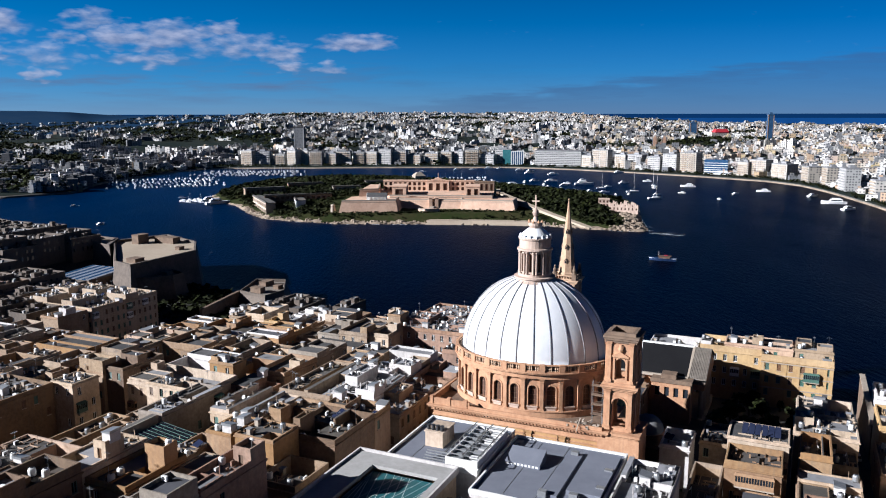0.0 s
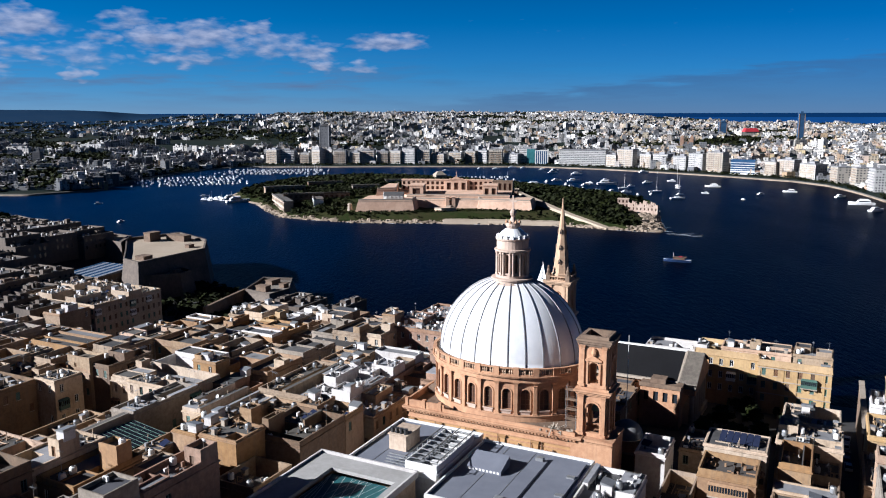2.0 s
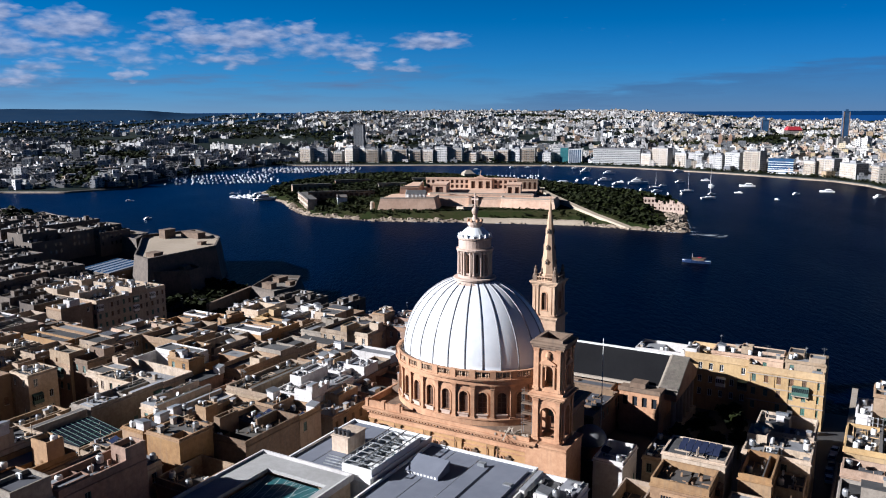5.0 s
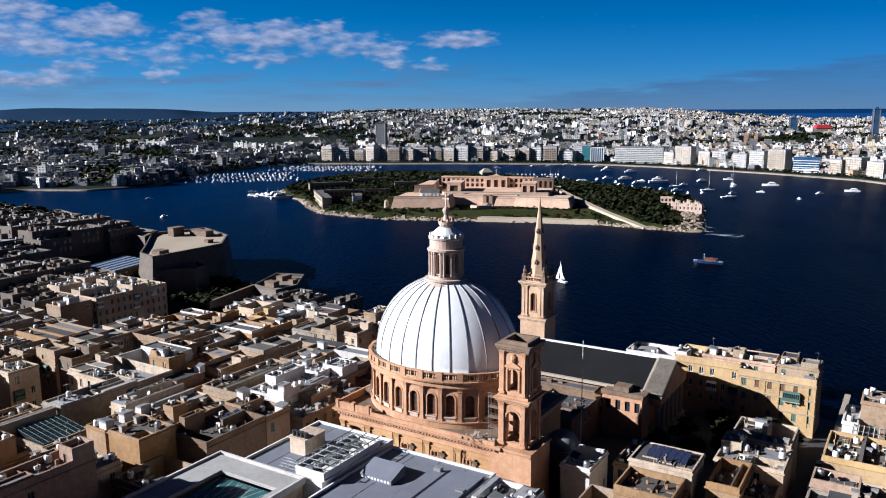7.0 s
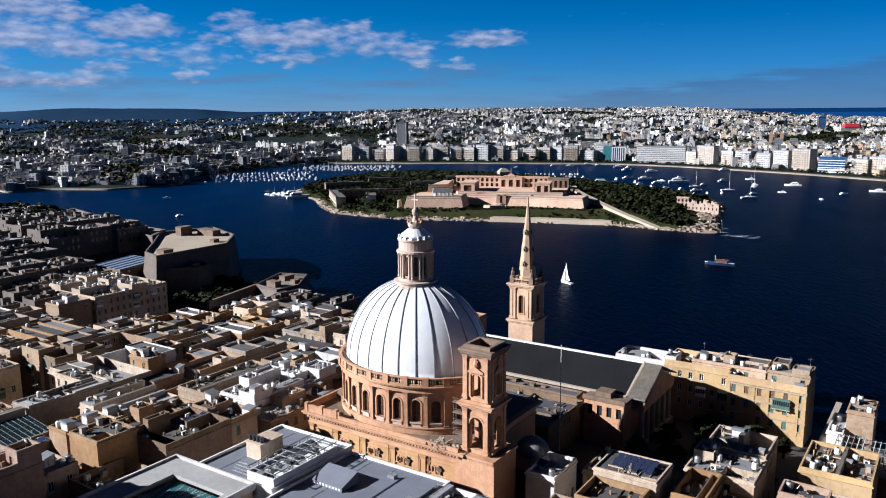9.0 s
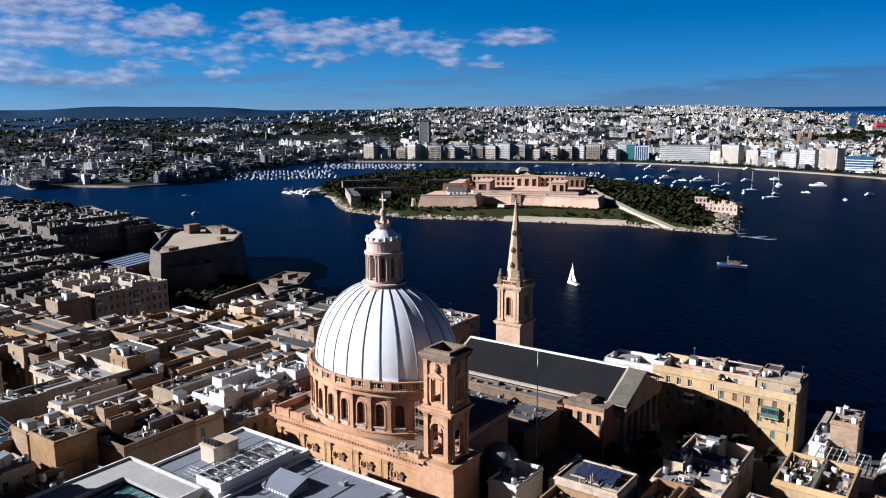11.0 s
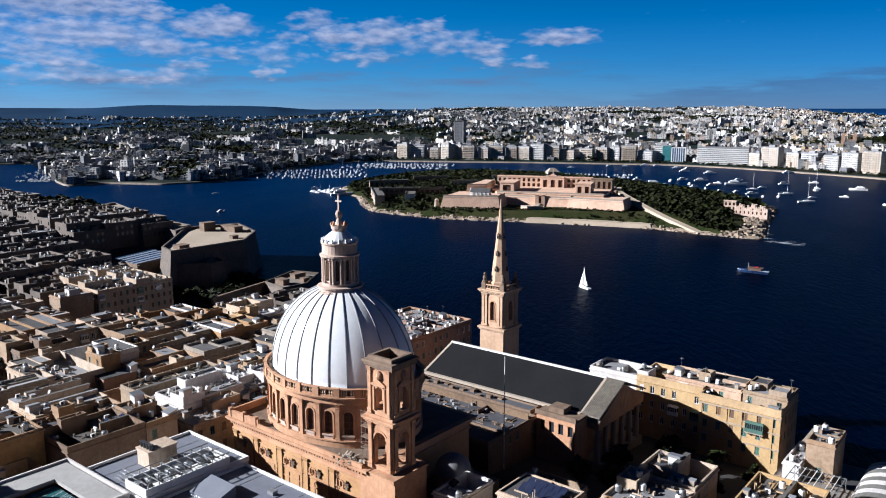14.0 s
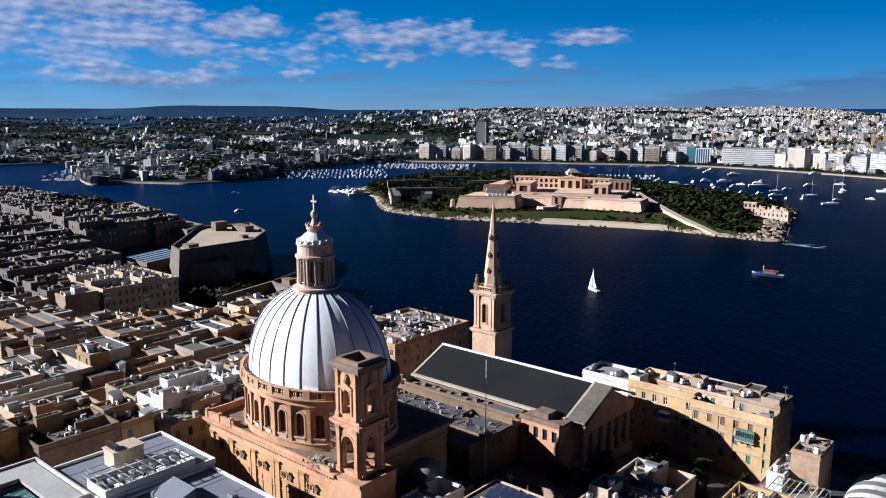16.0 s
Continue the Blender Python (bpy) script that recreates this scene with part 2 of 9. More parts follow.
def water_mat():
    m = bpy.data.materials.new("sea_water")
    m.use_nodes = True
    k = Nodes(m.node_tree)
    pos = k.add("ShaderNodeNewGeometry").outputs["Position"]
    flow = k.add("ShaderNodeMapping", {0: pos, 2: (0, 0, 0.5), 3: (1.0, 0.35, 1.0)}).outputs[0]
    swell = k.noise(flow, 0.016, 4.0, 0.6)
    chop = k.noise(flow, 0.4, 4.0, 0.65)
    tone = k.math("ADD", k.math("MULTIPLY", k.math("SUBTRACT", swell, 0.5), 1.6), 0.5, clamp=True)
    col = k.mix(tone, (0.00003, 0.0006, 0.0040, 1), (0.00005, 0.0011, 0.0066, 1))
    # sky reflection put into the base colour: bluer with distance and to the west
    spot = k.add("ShaderNodeSeparateXYZ", {0: pos}).outputs
    reach = k.math("ADD", k.math("MULTIPLY", k.math("SUBTRACT", spot[1], 380.0), 0.0012), k.math("MULTIPLY", spot[0], -0.0012))
    reach = k.math("ADD", reach, k.math("MULTIPLY", k.math("SUBTRACT", swell, 0.5), 0.8), clamp=True)
    col = k.mix(reach, col, (0.00015, 0.0084, 0.0340, 1))
    bs = k.add("ShaderNodeBsdfPrincipled", {"Base Color": col, "Roughness": k.math("ADD", 0.26, k.math("MULTIPLY", swell, 0.2)), "IOR": 1.33, "Specular IOR Level": 0.018, "Specular Tint": (0.30, 0.66, 1.0, 1)})
    b1 = k.add("ShaderNodeBump", {"Height": chop, "Strength": 0.6, "Distance": 1.2})
    k.tree.links.new(b1.outputs[0], bs.inputs["Normal"])
    out = k.tree.nodes.new("ShaderNodeOutputMaterial")
    k.tree.links.new(bs.outputs[0], out.inputs[0])
    return m


STONE = mat("golden_limestone", (0.395, 0.226, 0.128), (0.270, 0.138, 0.074), grain=0.9, broad=0.15, bump=0.35, streak=0.35, stain=(0.099, 0.068, 0.050))
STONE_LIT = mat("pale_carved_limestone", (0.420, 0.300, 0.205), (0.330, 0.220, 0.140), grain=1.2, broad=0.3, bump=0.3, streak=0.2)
STONE_OLD = mat("weathered_limestone", (0.154, 0.104, 0.069), (0.093, 0.060, 0.040), grain=0.8, broad=0.2, bump=0.4, streak=0.45)
# limestone darkened to stand in for shade, with weather streaks
STONE_SHADED = mat("sooty_limestone", (0.105, 0.082, 0.064), (0.058, 0.045, 0.036), grain=0.8, broad=0.12, bump=0.4, streak=0.5, stain=(0.030, 0.026, 0.024))
STONE_PALE = mat("pale_limestone", (0.296, 0.252, 0.202), (0.233, 0.184, 0.139), grain=1.0, broad=0.2, bump=0.3, streak=0.3)
# dark brown glazing; stands in for shade behind arches and in the gate
OPENING_DARK = mat("dark_recess_stone", (0.089, 0.044, 0.026), (0.053, 0.026, 0.018), grain=0.9, bump=0.3)
LEAD = mat("white_painted_dome_lead", (0.575, 0.580, 0.585), (0.500, 0.508, 0.522), rough=0.33, grain=0.5, broad=0.08, bump=0.08, streak=0.16, stain=(0.299, 0.299, 0.314), spec=0.5)
SEAM = mat("grey_lead_seam", (0.222, 0.222, 0.230), (0.148, 0.148, 0.155), rough=0.6, bump=0.1)
WALLS = [mat("wall_honey", (0.265, 0.182, 0.113), (0.159, 0.100, 0.056), vary=0.22, streak=0.62, bump=0.4),
         mat("wall_ochre", (0.270, 0.165, 0.080), (0.175, 0.098, 0.046), vary=0.22, streak=0.55, bump=0.3),
         mat("wall_buff", (0.278, 0.208, 0.143), (0.159, 0.110, 0.070), vary=0.22, streak=0.62, bump=0.4),
         mat("wall_cream", (0.405, 0.316, 0.232), (0.250, 0.184, 0.124), vary=0.22, streak=0.55, bump=0.3),
         mat("wall_white", (0.490, 0.468, 0.450), (0.340, 0.316, 0.300), vary=0.22, streak=0.3, bump=0.1),
         mat("wall_rose", (0.276, 0.169, 0.114), (0.159, 0.092, 0.060), vary=0.22, streak=0.6, bump=0.35),
         mat("wall_yellow", (0.375, 0.258, 0.130), (0.262, 0.172, 0.082), vary=0.15, streak=0.35, bump=0.25),
         mat("wall_brown", (0.159, 0.102, 0.062), (0.083, 0.053, 0.033), vary=0.25, streak=0.6, bump=0.45),
         mat("wall_pink", (0.405, 0.285, 0.200), (0.250, 0.160, 0.106), vary=0.22, streak=0.55, bump=0.3),
         mat("wall_grey", (0.228, 0.194, 0.158), (0.125, 0.104, 0.083), vary=0.25, streak=0.6, bump=0.4)]
ROOFS = [mat("roof_screed_beige", (0.078, 0.068, 0.058), (0.051, 0.044, 0.038), vary=0.9, grain=0.7, broad=0.25, bump=0.3, streak=0.5, stain=(0.03, 0.028, 0.026)),
         mat("roof_screed_grey", (0.067, 0.064, 0.064), (0.039, 0.038, 0.038), vary=0.9, grain=0.7, broad=0.25, bump=0.3, streak=0.5, stain=(0.03, 0.028, 0.026)),
         mat("roof_membrane_pale", (0.198, 0.198, 0.208), (0.144, 0.144, 0.148), vary=0.6, grain=0.6, broad=0.2, bump=0.1),
         mat("roof_membrane_dark", (0.051, 0.052, 0.059), (0.030, 0.031, 0.036), vary=0.7, grain=0.6, broad=0.2, bump=0.1)]
MEMBRANE = mat("blue_grey_membrane", (0.125, 0.133, 0.160), (0.101, 0.108, 0.133), grain=0.5, broad=0.1, bump=0.06, rough=0.85)
SLATE = mat("dark_slate_roof", (0.0085, 0.0085, 0.0095), (0.0055, 0.0055, 0.0065), rough=0.75, grain=1.5, broad=0.1, bump=0.3, spec=0.12)
GLASS = mat("dark_window_glass", (0.02, 0.024, 0.03), (0.012, 0.014, 0.018), rough=0.12, bump=0.0, spec=0.6)
SHUTTER = mat("faded_green_shutter", (0.052, 0.111, 0.089), (0.037, 0.074, 0.059), rough=0.6, vary=0.4, bump=0.1)
BROWN = mat("brown_painted_wood", (0.118, 0.066, 0.037), (0.074, 0.041, 0.022), rough=0.6, vary=0.4, bump=0.1)
WHITEP = mat("white_paint", (0.597, 0.589, 0.566), (0.490, 0.482, 0.459), rough=0.55, vary=0.12, bump=0.05)
STEEL = mat("galvanised_steel", (0.311, 0.318, 0.325), (0.222, 0.230, 0.237), rough=0.45, metal=0.6, bump=0.05)
BLACKP = mat("black_plastic", (0.03, 0.03, 0.032), (0.02, 0.02, 0.02), rough=0.5, bump=0.0)
SOLAR = mat("solar_cells", (0.012, 0.016, 0.035), (0.02, 0.025, 0.05), rough=0.2, bump=0.0, spec=0.6)
BRONZE = mat("green_bronze_bell", (0.074, 0.111, 0.089), (0.044, 0.066, 0.052), rough=0.55, metal=0.5)
TEAL = mat("teal_pool_cover", (0.015, 0.089, 0.097), (0.009, 0.052, 0.059), rough=0.5, grain=0.4)
ASPHALT = mat("street_asphalt", (0.041, 0.039, 0.038), (0.027, 0.026, 0.025), grain=1.5)
ROCK = mat("shore_limestone", (0.250, 0.194, 0.140), (0.106, 0.080, 0.057), grain=0.25, broad=0.05, bump=0.8)
GRASS = mat("dry_scrub_ground", (0.016, 0.025, 0.007), (0.034, 0.030, 0.014), grain=0.3, broad=0.03, bump=0.5, spec=0.03)
LEAF = mat("evergreen_leaves", (0.009, 0.012, 0.003), (0.014, 0.017, 0.005), grain=0.6, broad=0.06, rough=0.9, bump=0.3, island=0.5, spec=0.1)
BARK = mat("bark", (0.066, 0.044, 0.030), (0.037, 0.026, 0.018), bump=0.4)
ROAD = mat("pale_gravel_road", (0.308, 0.251, 0.186), (0.251, 0.200, 0.144), grain=0.5, broad=0.05)
FORT = mat("rose_limestone_fort", (0.520, 0.350, 0.250), (0.400, 0.255, 0.175), grain=0.35, broad=0.06, bump=0.4, streak=0.35, stain=(0.140, 0.092, 0.066))
# blue base colour stands in for haze over the distant hills
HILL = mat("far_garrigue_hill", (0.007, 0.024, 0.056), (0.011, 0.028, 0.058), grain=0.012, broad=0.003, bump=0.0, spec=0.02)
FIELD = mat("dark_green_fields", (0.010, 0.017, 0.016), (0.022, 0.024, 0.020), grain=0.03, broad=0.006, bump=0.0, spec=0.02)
SLABS = mat("weathered_roof_slabs", (0.188, 0.164, 0.136), (0.120, 0.102, 0.084), grain=1.0, broad=0.15, bump=0.4, streak=0.5, stain=(0.05, 0.045, 0.04))
SHEET = mat("grey_canopy_sheet", (0.128, 0.124, 0.112), (0.088, 0.084, 0.076), rough=0.6, grain=0.6)
DECK = mat("pale_roof_deck", (0.296, 0.288, 0.276), (0.232, 0.224, 0.212), grain=0.8, broad=0.15, bump=0.1, streak=0.25, stain=(0.15, 0.14, 0.13))
PINKSTONE = mat("pinkish_lantern_stone", (0.410, 0.312, 0.250), (0.310, 0.222, 0.172), grain=1.0, broad=0.2, bump=0.3, streak=0.35)
SPIRESTONE = mat("cream_spire_limestone", (0.410, 0.278, 0.180), (0.300, 0.192, 0.120), grain=0.9, broad=0.15, bump=0.35, streak=0.35, stain=(0.11, 0.08, 0.06))
GOLDSTONE = mat("yellow_ashlar", (0.367, 0.219, 0.097), (0.288, 0.159, 0.069), grain=0.9, broad=0.15, bump=0.35, streak=0.4, stain=(0.12, 0.08, 0.055))
QUAY = mat("grey_quay_paving", (0.120, 0.108, 0.093), (0.072, 0.063, 0.054), grain=0.3, broad=0.03)
SEA = water_mat()
FAR_W = facade_mat("far_town_white", (0.500, 0.480, 0.455), (0.030, 0.030, 0.036), 3.3, 4.4)
# dark grey facades, standing in for cloud shade over the western houses
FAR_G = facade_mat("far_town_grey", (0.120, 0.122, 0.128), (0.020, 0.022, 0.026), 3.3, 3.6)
FAR_B = facade_mat("far_town_buff", (0.350, 0.285, 0.222), (0.026, 0.025, 0.024), 3.3, 4.0)
APT = [facade_mat("apartment_cream", (0.400, 0.362, 0.310), (0.037, 0.038, 0.044), 3.1, 3.6, 0.1), facade_mat("apartment_grey", (0.295, 0.287, 0.274), (0.026, 0.029, 0.033), 3.1, 3.2, 0.1),
       facade_mat("apartment_sand", (0.330, 0.280, 0.218), (0.037, 0.037, 0.037), 3.1, 4.0, 0.1),
       facade_mat("apartment_dark", (0.090, 0.094, 0.105), (0.016, 0.018, 0.022), 3.1, 3.0, 0.1)]
BLUEGLASS = mat("blue_curtain_wall", (0.03, 0.07, 0.14), (0.02, 0.05, 0.10), rough=0.15, grain=0.2, bump=0.0, spec=0.6)
TEALGLASS = mat("teal_curtain_wall", (0.05, 0.16, 0.17), (0.03, 0.11, 0.12), rough=0.2, grain=0.2, bump=0.0, spec=0.6)
REDP = mat("red_roof_sheet", (0.333, 0.022, 0.030), (0.266, 0.015, 0.022), rough=0.6)
SAIL = mat("white_sailcloth", (0.697, 0.689, 0.663), (0.612, 0.603, 0.586), rough=0.7, bump=0.05)
HULL = mat("white_boat_gelcoat", (0.680, 0.680, 0.671), (0.595, 0.595, 0.595), rough=0.25, bump=0.0, vary=0.12)
NAVY = mat("dark_blue_hull", (0.015, 0.030, 0.074), (0.011, 0.022, 0.059), rough=0.3, bump=0.0)
MOORED = mat("moored_boat_paint", (0.578, 0.588, 0.599), (0.377, 0.387, 0.411), rough=0.4, bump=0.0, island=0.8)
FOAM = mat("sea_foam", (0.380, 0.410, 0.440), (0.160, 0.200, 0.250), rough=0.8, grain=0.4)

# ---- mesh tools ----
GRID = -27.5                       # degrees by which the town's streets are turned
CU, SU = math.cos(radians(27.5)), math.sin(radians(27.5))


def xy(u, v):
    """World place of a point in the street grid."""
    return u * CU + v * SU, -u * SU + v * CU


def at(u, v, z=0.0, turn=0.0):
    return pose(*xy(u, v), z, 0, 0, GRID + turn)


class Mesh:
    """Collects faces with material slots."""

    def __init__(self):
        self.v, self.f, self.m = [], [], []

    def poly(self, pts, m=0):
        n = len(self.v)
        self.v += [tuple(p) for p in pts]
        self.f.append(tuple(range(n, n + len(pts))))
        self.m.append(m)

    def box(self, x0, x1, y0, y1, z0, z1, m=0, top=None, bottom=False):
        n = len(self.v)
        self.v += [(x0, y0, z0), (x1, y0, z0), (x1, y1, z0), (x0, y1, z0), (x0, y0, z1), (x1, y0, z1), (x1, y1, z1), (x0, y1, z1)]
        fs = [(0, 1, 5, 4), (1, 2, 6, 5), (2, 3, 7, 6), (3, 0, 4, 7), (4, 5, 6, 7)] + ([(3, 2, 1, 0)] if bottom else [])
        for i, q in enumerate(fs):
            self.f.append(tuple(n + j for j in q))
            self.m.append(top if i == 4 and top is not None else m)

    def prism(self, low, high, z0, z1, m=0, top=None, cap=True):
        """Between two outlines of the same number of corners, counter-clockwise; z0 and z1 may be lists."""
        k, n = len(low), len(self.v)
        zl = z0 if hasattr(z0, "__len__") else [z0] * k
        zh = z1 if hasattr(z1, "__len__") else [z1] * k
        self.v += [(p[0], p[1], z) for p, z in zip(low, zl)] + [(p[0], p[1], z) for p, z in zip(high, zh)]
        for i in range(k):
            j = (i + 1) % k
            self.f.append((n + i, n + j, n + k + j, n + k + i))
            self.m.append(m)
        if cap:
            self.f.append(tuple(range(n + k, n + 2 * k)))
            self.m.append(m if top is None else top)

    def lathe(self, prof, n=24, sx=1.0, sy=1.0, cx=0.0, cy=0.0, m=0, cap=True, angles=None):
        """Turns a profile of (r, z) round the z axis; sx, sy stretch it into an oval."""
        angles = angles or [2 * math.pi * i / n for i in range(n)]
        n = len(angles)
        s = len(self.v)
        for r, z in prof:
            self.v += [(cx + sx * r * math.cos(a), cy + sy * r * math.sin(a), z) for a in angles]
        for i in range(len(prof) - 1):
            for j in range(n):
                q = (j + 1) % n
                self.f.append((s + i * n + j, s + i * n + q, s + (i + 1) * n + q, s + (i + 1) * n + j))
                self.m.append(m)
        if cap:
            self.f.append(tuple(s + (len(prof) - 1) * n + j for j in range(n)))
            self.m.append(m)

    def wall(self, p, q, z0, z1, holes=(), depth=0.25, m=0):
        """An upright wall from p to q, seen with its outside on the right hand of p->q; holes (s0, s1, a0, a1) go through, with reveals."""
        dx, dy = q[0] - p[0], q[1] - p[1]
        length = math.hypot(dx, dy)
        dx, dy = dx / length, dy / length
        ss = sorted({0.0, length, *(round(h[i], 4) for h in holes for i in (0, 1))})
        zz = sorted({z0, z1, *(round(h[i], 4) for h in holes for i in (2, 3))})

        def pt(s, z, d=0.0):
            return (p[0] + dx * s - dy * d, p[1] + dy * s + dx * d, z)
        # merge columns that hold no hole
        for i in range(len(ss) - 1):
            a, b = ss[i], ss[i + 1]
            run = None
            for j in range(len(zz) - 1):
                c, d = zz[j], zz[j + 1]
                open_ = any(h[0] - 1e-3 <= a and b <= h[1] + 1e-3 and h[2] - 1e-3 <= c and d <= h[3] + 1e-3 for h in holes)
                if open_:
                    if run is not None:
                        self.poly([pt(a, run), pt(b, run), pt(b, c), pt(a, c)], m)
                        run = None
                elif run is None:
                    run = c
            if run is not None:
                self.poly([pt(a, run), pt(b, run), pt(b, z1), pt(a, z1)], m)
        for s0, s1, a0, a1 in holes:
            self.poly([pt(s0, a0), pt(s1, a0), pt(s1, a0, depth), pt(s0, a0, depth)], m)
            self.poly([pt(s1, a1), pt(s0, a1), pt(s0, a1, depth), pt(s1, a1, depth)], m)
            self.poly([pt(s0, a1), pt(s0, a0), pt(s0, a0, depth), pt(s0, a1, depth)], m)
            self.poly([pt(s1, a0), pt(s1, a1), pt(s1, a1, depth), pt(s1, a0, depth)], m)

    def square_ring(self, x0, x1, y0, y1, prof, m=0):
        """A moulding carried round a rectangle: prof holds (offset outwards, z), from foot to foot."""
        s = len(self.v)
        for o, z in prof:
            self.v += [(x0 - o, y0 - o, z), (x1 + o, y0 - o, z), (x1 + o, y1 + o, z), (x0 - o, y1 + o, z)]
        for i in range(len(prof) - 1):
            for j in range(4):
                q = (j + 1) % 4
                self.f.append((s + i * 4 + j, s + i * 4 + q, s + i * 4 + 4 + q, s + i * 4 + 4 + j))
                self.m.append(m)

    def data(self, name, mats, smooth=False):
        me = bpy.data.meshes.new(name)
        me.from_pydata(self.v, [], self.f)
        for q in (mats if isinstance(mats, (list, tuple)) else [mats]):
            me.materials.append(q)
        me.polygons.foreach_set("material_index", self.m)
        if smooth:
            me.shade_smooth()
        me.update()
        return me


def part(name, mesh, mats, parent=None, label="", m=None, smooth=False):
    """One mesh object under a thing or a part."""
    ob = new(name, mesh.data(name, mats, smooth) if isinstance(mesh, Mesh) else mesh)
    if parent is not None:
        ob.parent = parent
    if m is not None:
        ob.matrix_basis = m
    if label:
        ob["label"] = label
    return ob


def thing(name, m, label, category, group="", kind=""):
    ob = new(name)
    ob.matrix_basis = m
    ob.empty_display_size = 0.5
    return tagged(ob, label, category, group, kind)


def solid(name, mesh, mats, label, category="", group="", kind="", m=None, smooth=False):
    ob = part(name, mesh, mats, None, "", m, smooth)
    return tagged(ob, label, category, group, kind)


def lerp(x, pts):
    return float(np.interp(x, [p[0] for p in pts], [p[1] for p in pts]))

# ---- sea, far shore, hills ----
def build_sea():
    b = Mesh()
    rings = [0, 150, 300, 500, 800, 1200, 1800, 2600, 3600, 4980]
    b.lathe([(max(r, 0.5), 0.0) for r in reversed(rings)], 64)
    solid("water", b, SEA, "dark blue harbour water with faint ripples", "sea", kind="structure")
    # the open sea beyond the reach of the sheet, up to the horizon
    c = Mesh()
    n = 60
    for i in range(n):
        a0, a1 = radians(-60 + 120 * i / n), radians(-60 + 120 * (i + 1) / n)
        c.poly([(4900 * math.sin(a0), 4900 * math.cos(a0), -1), (4900 * math.sin(a1), 4900 * math.cos(a1), -1),
                (4900 * math.sin(a1), 4900 * math.cos(a1), 70), (4900 * math.sin(a0), 4900 * math.cos(a0), 70)])
    solid("backdrop", c, mat("open_sea_band", (0.006, 0.034, 0.112), (0.005, 0.028, 0.098), rough=0.8, grain=0.004, broad=0.001, bump=0, spec=0.0), "deep blue open sea at the horizon", "sea", kind="structure")


# distance of the far waterline by bearing
SHORE = [(-60, 1300), (-44, 1330), (-41, 1480), (-36, 1520), (-33.6, 1110), (-32.7, 1036), (-30.4, 1060), (-26.5, 1021), (-22.2, 1045), (-21, 1150), (-18.3, 1274), (-15.2, 1389), (-12.6, 1425),
         (-6.2, 1398), (3.9, 1388), (8.1, 1389), (12.1, 1352), (16.1, 1300), (20.1, 1250), (23.3, 1205), (25.4, 1180), (27.5, 1127), (29.2, 1048), (30.9, 958), (33.2, 849), (36, 760), (45, 700)]


def shore(th):
    return lerp(th, SHORE)


def far_height(th, d):
    """Height of the far land at bearing th, d metres behind its waterline."""
    mid = lerp(d, [(0, 1.5), (10, 3), (60, 4), (160, 9), (600, 40), (1100, 62), (1600, 77), (2100, 88), (2700, 94), (3200, 92), (4000, 80)])
    left = lerp(d, [(0, 1.5), (10, 3), (60, 5), (300, 14), (700, 22), (1500, 34), (2300, 44), (2900, 56), (3300, 92), (3550, 128), (3700, 132), (4000, 60)])
    right = lerp(d, [(0, 1.5), (10, 3), (60, 4), (160, 8), (420, 33), (650, 40), (780, 34), (1000, 34), (1500, 46), (2000, 52), (2400, 30), (2600, -6), (4000, -6)])
    wl = lerp(th, [(-24, 1), (-10, 0)])
    wr = lerp(th, [(12.5, 0), (22, 1)])
    if d > 2900:
        # the ridge falls away towards the north
        left *= lerp(th, [(-60, 0.95), (-40, 0.92), (-33, 0.97), (-27, 1.05), (-22, 1.0), (-18.5, 0.82), (-10, 0.7)])
    z = mid * (1 - wl - wr) + left * wl + right * wr
    rough = noise.noise((th * 0.22, d * 0.0022, 0.0)) * lerp(d, [(0, 0), (300, 5), (2500, 9), (4000, 9)]) * (1 - 0.6 * wr)
    return z + rough if d > 60 else z


def build_far_land():
    b = Mesh()
    ths = [-58 + 0.5 * i for i in range(200)]
    ds = [-0.5, 0, 5, 10, 30, 60, 110, 180, 280, 400, 550, 700, 900, 1100, 1300, 1600, 1900, 2200, 2500, 2800, 3050, 3300, 3450]
    for th in ths:
        s, c = math.sin(radians(th)), math.cos(radians(th))
        for d in ds:
            r = shore(th) + d
            z = -1.0 if d < 0 else far_height(th, d)
            b.v.append((r * s, r * c, z))
    k = len(ds)
    for i in range(len(ths) - 1):
        for j in range(k - 1):
            b.f.append((i * k + j, (i + 1) * k + j, (i + 1) * k + j + 1, i * k + j + 1))
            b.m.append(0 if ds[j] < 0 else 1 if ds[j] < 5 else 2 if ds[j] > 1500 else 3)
    solid("ground", b, [ROCK, QUAY, HILL, FIELD], "far shore with pale promenade and dark wooded slopes rising behind the town to haze-blue hills", "land", kind="structure", smooth=True)


def far_box(b, x, y, z0, w, d, h, a, m):
    c, s = math.cos(a), math.sin(a)
    pts = [(x + c * p - s * q, y + s * p + c * q) for p, q in ((-w, -d), (w, -d), (w, d), (-w, d))]
    b.prism(pts, pts, z0 - 4, z0 + h, m)


